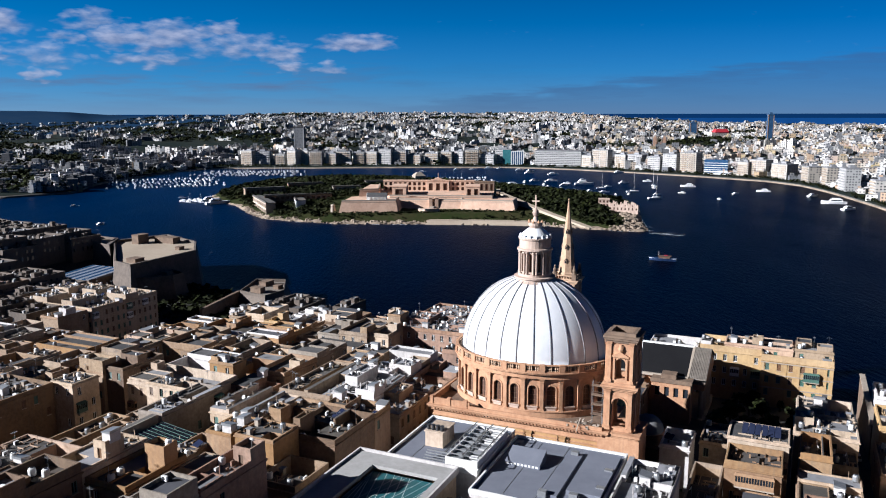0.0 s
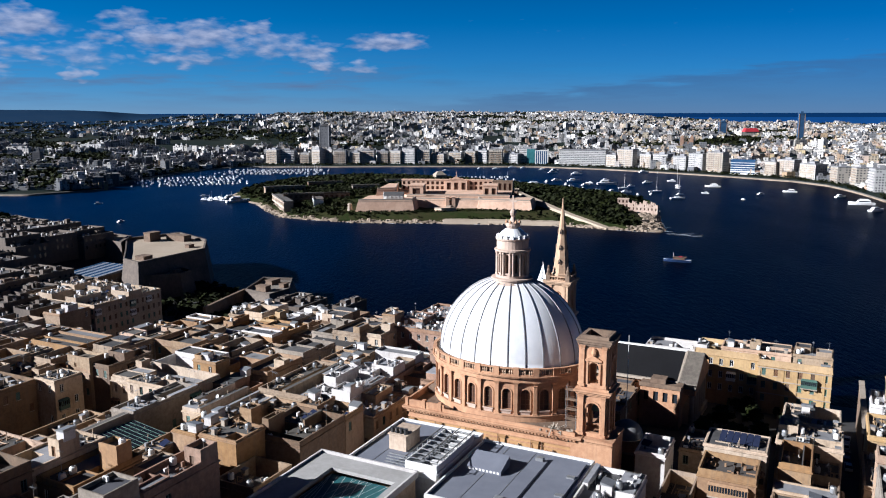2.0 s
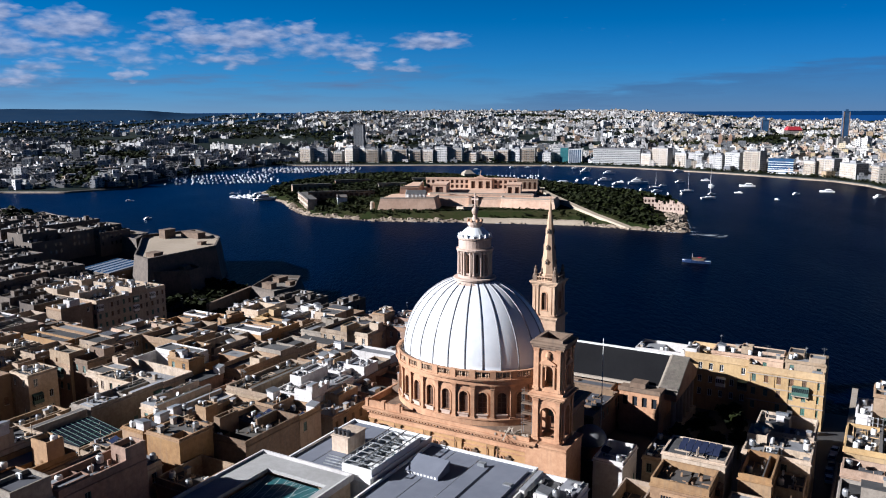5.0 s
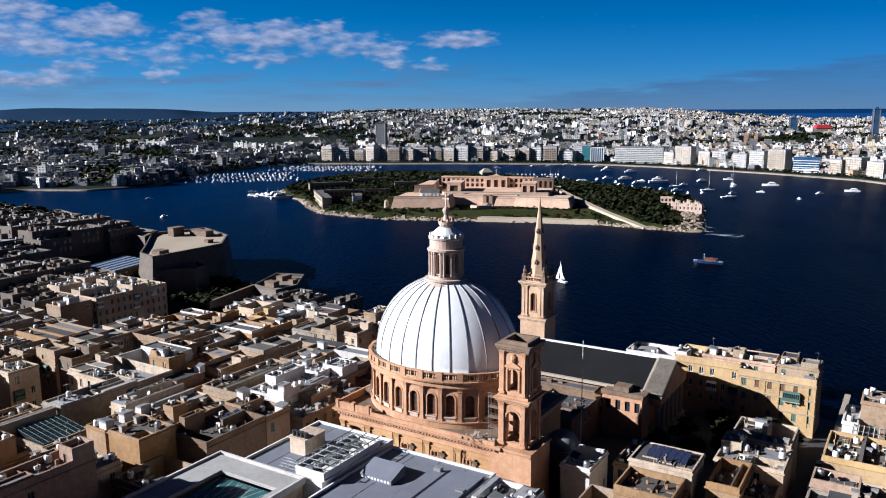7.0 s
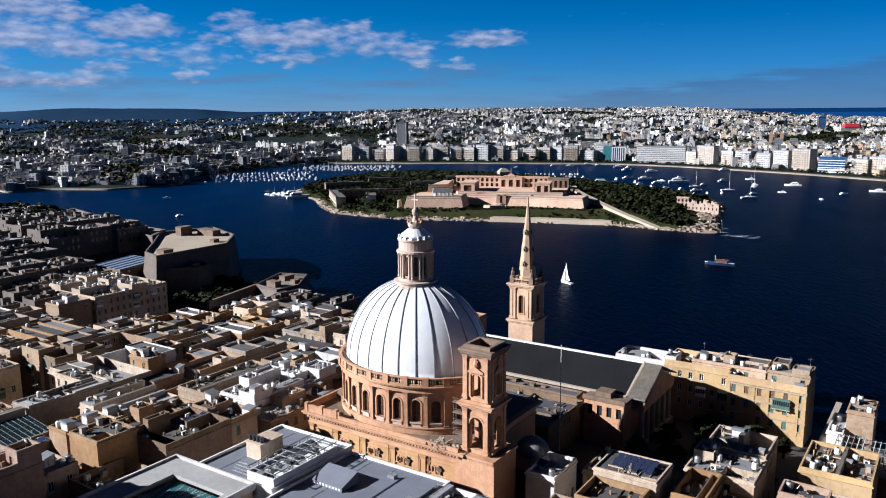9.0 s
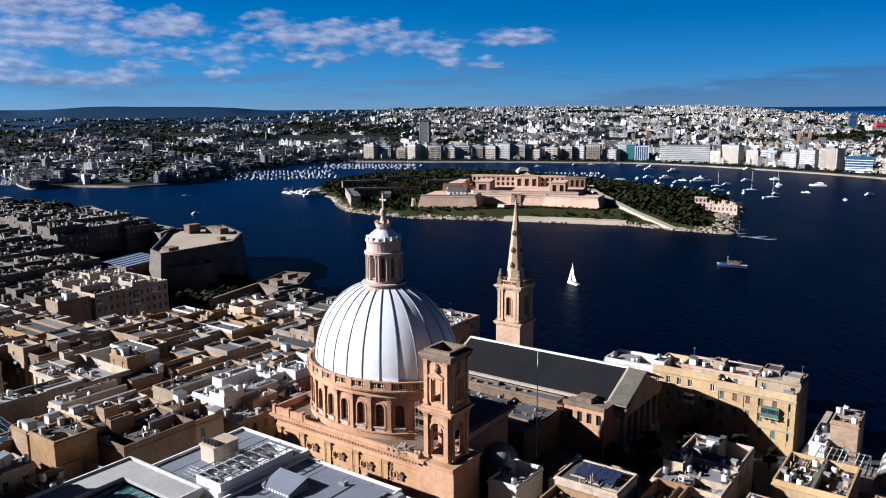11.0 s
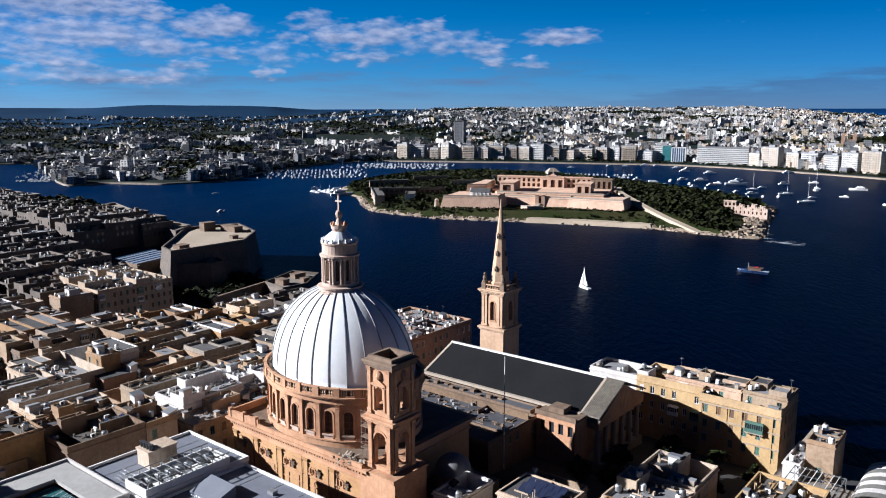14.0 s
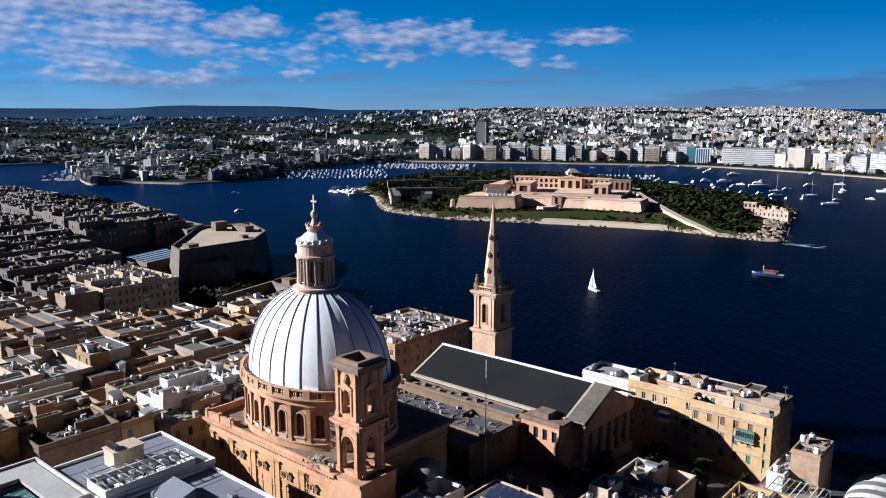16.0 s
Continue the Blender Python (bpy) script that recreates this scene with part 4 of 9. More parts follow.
    line = [(100, 806, 17.5), (98, 784, 17.0), (104, 758, 15.5), (113, 732, 13.0), (123, 705, 10.0), (134, 677, 7.0), (147, 650, 4.0), (157, 634, 1.2)]
    rows = []
    for i, (x, y, zz) in enumerate(line):
        p, q = line[max(0, i - 1)], line[min(len(line) - 1, i + 1)]
        d = Vector((q[0] - p[0], q[1] - p[1])).normalized()
        o = Vector((d.y, -d.x))
        rows.append([(x + o.x * s, y + o.y * s, max(zz + dz, -0.8)) for s, dz in ((7.5, -7.5), (4.2, -1.0), (4.0, 0.0), (-1.5, 0.2), (-1.8, -6.0))])
    for u, w in zip(rows, rows[1:]):
        for i in range(4):
            b.poly([u[i], u[i + 1], w[i + 1], w[i]])
    solid("road", b, ROAD, "pale stone outwork wall and track running down from the fort to the shore", "road", kind="structure")
    # ruined battery on the point
    r = thing("ruin", pose(204, 712, 5, 0, 0, -28), "crumbling pale stone battery ruin on the island's point", "ruin")
    rnd = random.Random(3)
    for i in range(8):
        hgt = rnd.uniform(5.5, 9.5)
        b = Mesh()
        x = -13 + i * 3.4
        b.wall((x, 0), (x + 3.3, 0), -5, hgt, [(1.0, 2.2, 1.0, 3.2)] + ([(1.1, 2.1, 4.4, 6.0)] if hgt > 7 else []), 0.9)
        b.wall((x + 3.3, 0), (x + 3.3, 6), -5, hgt)
        b.wall((x + 3.3, 6), (x, 6), -5, hgt)
        b.wall((x, 6), (x, 0), -5, hgt)
        # dark backing stands in for shade behind the wall holes
        b.box(x, x + 3.3, 0.9, 1.0, -5, hgt, m=1)
        b.box(x + 0.3, x + 1.4, 0, 1.4, hgt, hgt + rnd.uniform(0.6, 1.8))
        b.box(x + 2.0, x + 2.8, 0, 1.2, hgt, hgt + rnd.uniform(0.2, 1.2))
        part("wall", b, [PINKSTONE, OPENING_DARK], r)
    arcade_block("ruin", pose(190, 727, 7, 0, 0, -20), 10, 6, 7.5, 3, 2, PINKSTONE, "small roofless stone blockhouse beside the ruin", "ruin")
    # lazaretto ranges by the western shore
    for x, y, w, d, hgt, a, lab, wl in ((-139.5, 769, 74, 9, 10.5, -70.5, "long buff quarantine range with a roofless side", WALLS[3]), (-116, 782, 40, 10, 9, 12, "low stone store with a flat roof", STONE_OLD),
                                        (-103, 757, 24, 9, 8, -78, "white-walled store beside the quarantine yard", WHITEP), (-84, 792, 26, 10, 7, 12, "low stone store with a flat roof", WALLS[2]), (-150, 870, 44, 12, 8, 20, "weathered stone boatyard shed", WALLS[0]), (-110, 905, 40, 12, 7, 14, "weathered stone boatyard shed", WALLS[5]),
                                        (-60, 860, 30, 12, 6, 10, "low pale shed among the trees", STONE_PALE), (-20, 930, 46, 12, 6, 6, "low pale shed among the trees", STONE_PALE)):
        arcade_block("quarantine_range", pose(x, y, isle_height(x, y) - 1, 0, 0, a), w, d, hgt, int(w / 5), 2 if hgt > 8 else 1, wl, lab, "store", ROOFS[0])


def build_isle_rocks():
    """Tumbled pale boulders and ledges along the water."""
    rnd = random.Random(44)
    b = Mesh()
    for (ax, ay), (bx, by) in zip(ISLE, ISLE[1:] + ISLE[:1]):
        if (ay + by) / 2 > 800:
            continue
        point = ax > 170
        n = int(math.hypot(bx - ax, by - ay) / (0.55 if point else 1.6))
        for i in range(n):
            f = rnd.random()
            x, y = ax + (bx - ax) * f, ay + (by - ay) * f
            dx, dy = 15 - x, 850 - y
            ln = math.hypot(dx, dy)
            k = rnd.uniform(-2.5, 16 if point else 5)
            x, y = x + dx / ln * k, y + dy / ln * k
            r = rnd.uniform(0.8, 3.2 if point else 2.2)
            z = max(0.0, isle_height(x, y)) if inside(x, y, ISLE) else 0.0
            ring = [(x + r * math.cos(a) * rnd.uniform(0.8, 1.7), y + r * math.sin(a) * rnd.uniform(0.6, 1.1)) for a in (0, 1.1, 2.2, 3.3, 4.4, 5.4)]
            b.prism(ring, [(x + (p[0] - x) * 0.7 + rnd.uniform(-.3, .3), y + (p[1] - y) * 0.7) for p in ring], z - 1.5, [z + r * rnd.uniform(0.2, 0.75) for _ in ring])
    solid("shore_rocks", b, ROCK, "tumbled pale limestone boulders along the island's shore", "rocks", kind="stuff")


def build_isle_woods():
    rnd = random.Random(21)
    b = Mesh()
    n = 0
    while n < 4000:
        x, y = rnd.uniform(-215, 235), rnd.uniform(625, 1120)
        if not inside(x, y, ISLE) or min_dist(x, y) < 8:
            continue
        road_x = lerp(y, [(632, 158), (675, 133), (735, 112), (800, 98)])
        if abs(x - road_x) < 8 and y < 805 and x < road_x + 6:
            continue
        if x < road_x and -66 < x and 687 < y < 812:
            continue
        front = y < 700 and x < road_x
        if x > 180 and y < 730 and min_dist(x, y) < 26:
            continue
        east = x > road_x
        north = y > 815
        if not east and not north and not front and rnd.random() < 0.15:
            continue
        if x < -118 and y < 880 and rnd.random() < 0.6:
            continue
        r = rnd.uniform(2.4, 5.2) if (east or north) else rnd.uniform(1.0, 2.3) if front else rnd.uniform(1.6, 3.8)
        leaf_clump(b, rnd, x, y, isle_height(x, y) + (0.8 if east else 0.2), r, 16, flat=0.62)
        n += 1
    solid("island_woods", b, LEAF, "dense dark evergreen trees and scrub covering the island", "trees", kind="stuff")


# ---- boats ----
def hull(b, length, beam, free, m=0, z0=-0.3):
    n = 7
    rings = []
    for i in range(n):
        s = i / (n - 1)
        w = beam / 2 * (1 - max(0, (s - 0.45) / 0.55) ** 2.2)
        x = -length / 2 + length * s
        rings.append((x, max(w, 0.03), free * (1 + 0.35 * s * s)))
    for (x0, w0, f0), (x1, w1, f1) in zip(rings, rings[1:]):
        b.poly([(x0, -w0 * 0.7, z0), (x1, -w1 * 0.6, z0), (x1, -w1, f1), (x0, -w0, f0)], m)
        b.poly([(x1, w1 * 0.6, z0), (x0, w0 * 0.7, z0), (x0, w0, f0), (x1, w1, f1)], m)
        b.poly([(x0, -w0, f0), (x1, -w1, f1), (x1, w1, f1), (x0, w0, f0)], m)
    x, w, f = rings[0]
    b.poly([(x, w * 0.7, z0), (x, -w * 0.7, z0), (x, -w, f), (x, w, f)], m)


def motor_boat(x, y, turn, length, label="white motor cruiser moored on the blue water", dark=False):
    t = thing("motor_boat", pose(x, y, 0, 0, 0, turn), label, "boat", "moored boats")
    b = Mesh(); hull(b, length, length * 0.3, length * 0.1); part("hull", b, NAVY if dark else HULL, t)
    b = Mesh()
    z = length * 0.1
    b.prism([(-length * .34, -length * .11), (length * .18, -length * .1), (length * .18, length * .1), (-length * .34, length * .11)],
            [(-length * .32, -length * .1), (length * .1, -length * .08), (length * .1, length * .08), (-length * .32, length * .1)], z, z + length * 0.1)
    part("cabin", b, HULL, t)
    b = Mesh(); b.box(-length * .25, length * .05, -length * .085, length * .085, z + length * .1, z + length * .14); part("flybridge", b, HULL, t)
    b = Mesh(); b.box(-length * .3, length * .12, -length * .112, length * .112, z + length * .035, z + length * .075); part("window_band", b, GLASS, t)
    return t


def sail_boat(x, y, turn, length, sail=False, label="white sailing yacht moored with bare mast", mast=1.25):
    t = thing("sailing_yacht", pose(x, y, 0, 0, 0, turn), label, "boat", "" if sail else "moored yachts")
    b = Mesh(); hull(b, length, length * 0.27, length * 0.09); part("hull", b, HULL, t)
    b = Mesh(); b.prism([(-length * .2, -length * .07), (length * .2, -length * .05), (length * .2, length * .05), (-length * .2, length * .07)], [(-length * .18, -length * .05), (length * .14, -length * .04), (length * .14, length * .04), (-length * .18, length * .05)], length * .1, length * .15); part("cabin", b, HULL, t)
    b = Mesh(); b.lathe([(0.16, length * 0.1), (0.09, length * mast)], 6, cx=length * 0.08); part("mast", b, STEEL if sail else WHITEP, t)
    b = Mesh(); b.box(-length * .38, length * .08, -0.09, 0.09, length * .2, length * .2 + 0.2, bottom=True); part("boom", b, STEEL, t)
    if sail:
        for nm, pts in (("mainsail", [(length * .07, 0, length * .22), (-length * .38, 0.5, length * .23), (-length * .2, 0.75, length * .6), (length * .06, 0, length * mast * .98)]),
                        ("jib", [(length * .46, 0, length * .14), (length * .1, 0.7, length * .18), (length * .09, 0.1, length * mast * .8)])):
            b = Mesh(); b.poly(pts); b.poly([(p[0], p[1] + 0.03, p[2]) for p in reversed(pts)]); part(nm, b, SAIL, t)
    return t


def build_boats():
    rnd = random.Random(8)
    sail_boat(74, 434, 128, 9.0, True, "white sloop under full sail on the dark water", 1.3)
    t = thing("tour_boat", pose(168, 492, 0, 0, 0, 158), "blue and white wooden tour boat under way", "boat")
    b = Mesh(); hull(b, 17, 4.4, 1.6); part("hull", b, NAVY, t)
    b = Mesh(); hull(b, 17.2, 4.5, 0.12, z0=-0.1); b.v = [(x, y, z + 1.5) for x, y, z in b.v]; part("rail", b, HULL, t)
    b = Mesh(); b.box(-4.5, 2.5, -1.6, 1.6, 1.5, 3.1); b.box(-5.5, 3.0, -1.9, 1.9, 3.1, 3.3, bottom=True); part("cabin", b, BROWN, t)
    b = Mesh(); b.box(-3, -0.8, -1.2, 1.2, 3.35, 3.6); part("awning", b, REDP, t)
    b = Mesh(); b.lathe([(0.1, 3.2), (0.06, 6)], 6, cx=2.5); part("mast", b, WHITEP, t)
    # a line of foam off the point
    b = Mesh()
    for i in range(22):
        f = i / 22
        x, y = 196 + 22 * f + rnd.gauss(0, 2 + 2 * f), 608 - 12 * f + rnd.gauss(0, 2) + (rnd.random() < 0.35) * rnd.uniform(0, 60) * (1 - f)
        if inside(x, y, ISLE):
            continue
        w, l = rnd.uniform(0.3, 0.9), rnd.uniform(1.5, 5)
        b.poly([(x - l, y - w, 0.06), (x + l * .8, y - w * .6, 0.06), (x + l, y + w, 0.06), (x - l * .7, y + w * .8, 0.06)])
    for i in range(90):
        # a thin line of broken water along the rocks
        k = rnd.randrange(len(ISLE)); (ax, ay), (bx, by) = ISLE[k], ISLE[(k + 1) % len(ISLE)]
        f = rnd.random(); x, y = (ax + (bx - ax) * f - 15) * 1.018 + 15, (ay + (by - ay) * f - 850) * 1.018 + 850
        if y > 700:
            continue
        dx, dy = bx - ax, by - ay; n = math.hypot(dx, dy); dx, dy, l, w = dx / n, dy / n, rnd.uniform(1, 4), rnd.uniform(0.2, 0.6)
        b.poly([(x - dx * l - dy * w, y - dy * l + dx * w, 0.07), (x - dx * l + dy * w, y - dy * l - dx * w, 0.07), (x + dx * l + dy * w, y + dy * l - dx * w, 0.07), (x + dx * l - dy * w, y + dy * l + dx * w, 0.07)])
    solid("surf", b, FOAM, "white surf breaking off the rocky point", "foam", kind="stuff")
    # moored in the creek towards the town: place, turn, length
    for x, y, a, l in ((284, 862, 8, 17), (281, 938, 5, 16), (254, 985, 0, 13), (330, 1010, 95, 15)):
        sail_boat(x, y, a, l, mast=1.5)
    for x, y, a, l in ((146, 1008, 5, 30), (210, 1090, 4, 18), (245, 1040, 0, 26), (215, 960, 30, 10), (300, 905, 12, 9), (335, 920, 160, 9), (372, 1000, 170, 19), (395, 905, 20, 10), (352, 850, 100, 8),
                       (440, 930, 165, 16), (470, 870, 20, 15), (455, 800, 165, 25), (440, 745, 20, 18), (268, 910, 60, 9), (235, 900, 80, 8), (180, 950, 90, 11), (160, 900, 60, 9), (305, 1060, 10, 14), (258, 1105, 20, 12), (190, 1040, 75, 12),
                       (128, 1080, 20, 14), (98, 1060, 50, 12), (345, 1085, 170, 12), (322, 985, 100, 11), (270, 1010, 10, 10), (171, 1082, 70, 12), (188, 1102, 15, 14), (192, 1011, 30, 10), (202, 986, 80, 9), (215, 1030, 20, 12), (226, 1062, 160, 10), (232, 955, 40, 9), (245, 934, 10, 13), (251, 907, 75, 9), (205, 1248, 10, 16), (199, 1315, 0, 14), (215, 1295, 20, 15), (237, 1214, 5, 18), (153, 1369, 0, 14), (172, 1359, 10, 12), (122, 1336, 0, 13), (96, 1343, 15, 12), (35, 1293, 0, 12), (351, 1250, 10, 16), (-262, 690, 60, 8), (-340, 830, 15, 9), (-250, 905, 10, 10), (-210, 870, 35, 22), (-196, 842, 30, 26)):
        motor_boat(x, y, a, l)
    # crowded marinas
    m = Mesh()
    for cx, cy, ax, ay, rows, per, gap in ((-330, 1120, 0.94, 0.34, 6, 26, 26), (-240, 1290, 1, 0.0, 5, 30, 22), (-195, 920, 0.6, 0.8, 3, 24, 12), (-700, 1120, 0.9, 0.4, 9, 26, 30), (-100, 1180, 1, 0, 2, 26, 22), (60, 1160, 1, 0, 2, 26, 40), (-160, 1015, 0.5, 0.86, 2, 22, 14), (-620, 960, 1, 0.1, 3, 18, 20)):
        for r in range(rows):
            for i in range(per):
                if rnd.random() < 0.2:
                    continue
                s = (i - per / 2) * rnd.uniform(5.2, 6.0)
                x, y = cx + ax * s - ay * gap * (r - rows / 2), cy + ay * s + ax * gap * (r - rows / 2)
                th = math.degrees(math.atan2(x, y))
                if math.hypot(x, y) > shore(th) - 6 or inside(x, y, ISLE):
                    continue
                one = Mesh()
                l = rnd.uniform(6.5, 11)
                hull(one, l, l * 0.3, 1.0)
                one.box(-l * .3, l * .12, -l * .1, l * .1, 1.0, 2.0)
                if rnd.random() < 0.5:
                    one.box(-0.07, 0.07, -0.07, 0.07, 1.0, l * 0.95)
                k, n0 = rnd.choice((1, -1)), len(m.v)
                c, s2 = -ay * k, ax * k
                m.v += [(x + p[0] * c - p[1] * s2, y + p[0] * s2 + p[1] * c, p[2]) for p in one.v]
                m.f += [tuple(n0 + q for q in f) for f in one.f]
                m.m += [0] * len(one.f)
    solid("marina_boats", m, MOORED, "crowded rows of white yachts at marina pontoons", "boats", kind="stuff")


build_sea()
build_far_land()
build_far_town()
build_waterfront()
build_isle_ground()
build_fort()
build_isle_rocks()
build_isle_woods()
build_boats()

# ---- the town's ground ----
def roof_level(u, v):
    """Usual height of the roofs: the town slopes down to the water, and climbs again along the ramparts in the west."""
    base = 33 + 0.06 * (min(u, -60) + 100) - 0.105 * (v - 111)
    return max(base, 14.0, min(31.0, 14 + 0.15 * (-285 - u)))


def town_ground(u, v):
    return max(2.0, roof_level(u, v) - 14.5)


SEAWALL = [(-900, 300), (-560, 352), (-500, 360), (-430, 340), (-345, 345), (-300, 330), (-255, 318), (-200, 296), (-100, 272), (20, 268), (100, 270), (400, 245)]


def build_town_ground():
    b = Mesh()
    us = list(range(-900, 401, 20))
    fs = [0, 0.1, 0.2, 0.3, 0.4, 0.5, 0.6, 0.7, 0.78, 0.84, 0.9, 0.95, 1.0]
    for u in us:
        e = lerp(u, SEAWALL)
        for f in fs:
            v = -200 + (e + 200) * f
            b.v.append((*xy(u, v), town_ground(u, v)))
        b.v.append((*xy(u, e + 1.5), -2))
    k = len(fs) + 1
    for i in range(len(us) - 1):
        for j in range(k - 1):
            b.f.append((i * k + j, (i + 1) * k + j, (i + 1) * k + j + 1, i * k + j + 1))
            b.m.append(1 if j == k - 2 else 0)
    solid("ground", b, [ASPHALT, STONE_OLD], "sloping stone-paved streets between the houses, edged by a sea wall", "ground", kind="structure")


# ---- houses ----
def window_meshes():
    out = []
    for col, closed in ((WHITEP, False), (SHUTTER, True), (BROWN, True), (SHUTTER, False)):
        b = Mesh()
        w, h = 1.1, 2.0
        for x0, x1, z0, z1 in ((-w / 2, -w / 2 + 0.09, 0, h), (w / 2 - 0.09, w / 2, 0, h), (-w / 2, w / 2, h - 0.09, h), (-w / 2, w / 2, 0, 0.09), (-0.04, 0.04, 0.09, h - 0.09)):
            b.box(x0, x1, 0.10, 0.2, z0, z1, 0, bottom=True)
        b.poly([(-w / 2, 0.2, 0), (w / 2, 0.2, 0), (w / 2, 0.2, h), (-w / 2, 0.2, h)], 1)
        if closed:
            for i in range(9):
                z = 0.12 + i * 0.205
                b.poly([(-w / 2 + 0.09, 0.12, z), (w / 2 - 0.09, 0.12, z), (w / 2 - 0.09, 0.17, z + 0.17), (-w / 2 + 0.09, 0.17, z + 0.17)], 0)
        b.box(-w / 2 - 0.12, w / 2 + 0.12, -0.1, 0.0, -0.16, 0.0, 2, bottom=True)
        out.append(b.data("window", [col, GLASS, STONE_PALE]))
    return out


WINDOWS = window_meshes()


def balcony_mesh(col, w=2.6):
    """A closed timber balcony: corbelled floor, panelled foot, glazed band with posts, sloped roof."""
    b = Mesh()
    b.box(-w / 2 - 0.1, w / 2 + 0.1, -1.0, 0, -0.25, 0, 2, bottom=True)
    b.box(-w / 2, w / 2, -0.9, 0, 0, 0.95, 0)
    b.box(-w / 2 + 0.06, w / 2 - 0.06, -0.84, 0, 0.95, 2.2, 1)
    n = max(3, int(w / 0.5))
    for i in range(n + 1):
        x = -w / 2 + i * (w - 0.1) / n
        b.box(x, x + 0.1, -0.9, -0.82, 0.95, 2.2, 0)
    b.prism([(-w / 2 - 0.1, -1.0), (w / 2 + 0.1, -1.0), (w / 2 + 0.1, 0), (-w / 2 - 0.1, 0)], [(-w / 2 + 0.1, -0.5), (w / 2 - 0.1, -0.5), (w / 2 - 0.1, 0), (-w / 2 + 0.1, 0)], 2.2, 2.6, 0)
    for s in (-1, 1):
        b.box(s * w * 0.35 - 0.12, s * w * 0.35 + 0.12, -0.7, 0, -0.7, -0.25, 2, bottom=True)
    return b.data("balcony", [col, GLASS, STONE_PALE])


BALCONIES = [balcony_mesh(SHUTTER), balcony_mesh(BROWN), balcony_mesh(WHITEP), balcony_mesh(WHITEP, 5.6), balcony_mesh(SHUTTER, 4.2), balcony_mesh(WALLS[1], 7.0)]

ROOF_SPOTS = []                    # free roofs for things to stand on: u0, u1, v0, v1, z


def parapet_ring(b, x0, x1, y0, y1, z0, z1, t=0.3, m=0, ledge=0.0):
    foot = [(0, z0 - 0.35), (ledge, z0 - 0.3), (ledge, z0 - 0.05), (0, z0)] if ledge else [(0, z0)]
    b.square_ring(x0, x1, y0, y1, foot + [(0, z1), (-t, z1), (-t, z0)], m)


def roof_bits(b, rnd, xa, xb, c0, c1, z, cloth, stone):
    """Kerbs, pipes, blocks and pots: the small litter of a flat roof."""
    if xb - xa < 1.2 or c1 - c0 < 1.2:
        return
    for _ in range(int((xb - xa) * (c1 - c0) / 3.2) + 1):
        x, y = rnd.uniform(xa + 0.3, xb - 0.3), rnd.uniform(c0 + 0.3, c1 - 0.3)
        k = rnd.random()
        if k < 0.25:
            l = min(rnd.uniform(0.8, 3.5), (xb - x) - 0.1)
            b.box(x, x + max(0.2, l), y, y + 0.12, z, z + rnd.uniform(0.1, 0.3), stone)
        elif k < 0.5:
            l = min(rnd.uniform(0.8, 3.5), (c1 - y) - 0.1)
            b.box(x, x + 0.12, y, y + max(0.2, l), z, z + rnd.uniform(0.1, 0.35), stone)
        elif k < 0.9:
            w, d = rnd.uniform(0.1, 0.3), rnd.uniform(0.1, 0.35)
            b.box(x - w, x + w, y - d, y + d, z, z + rnd.uniform(0.2, 0.9), rnd.choice((cloth, stone)))
        else:
            b.box(x - 0.06, x + 0.06, y - 0.06, y + 0.06, z, z + rnd.uniform(0.8, 2.0), stone)


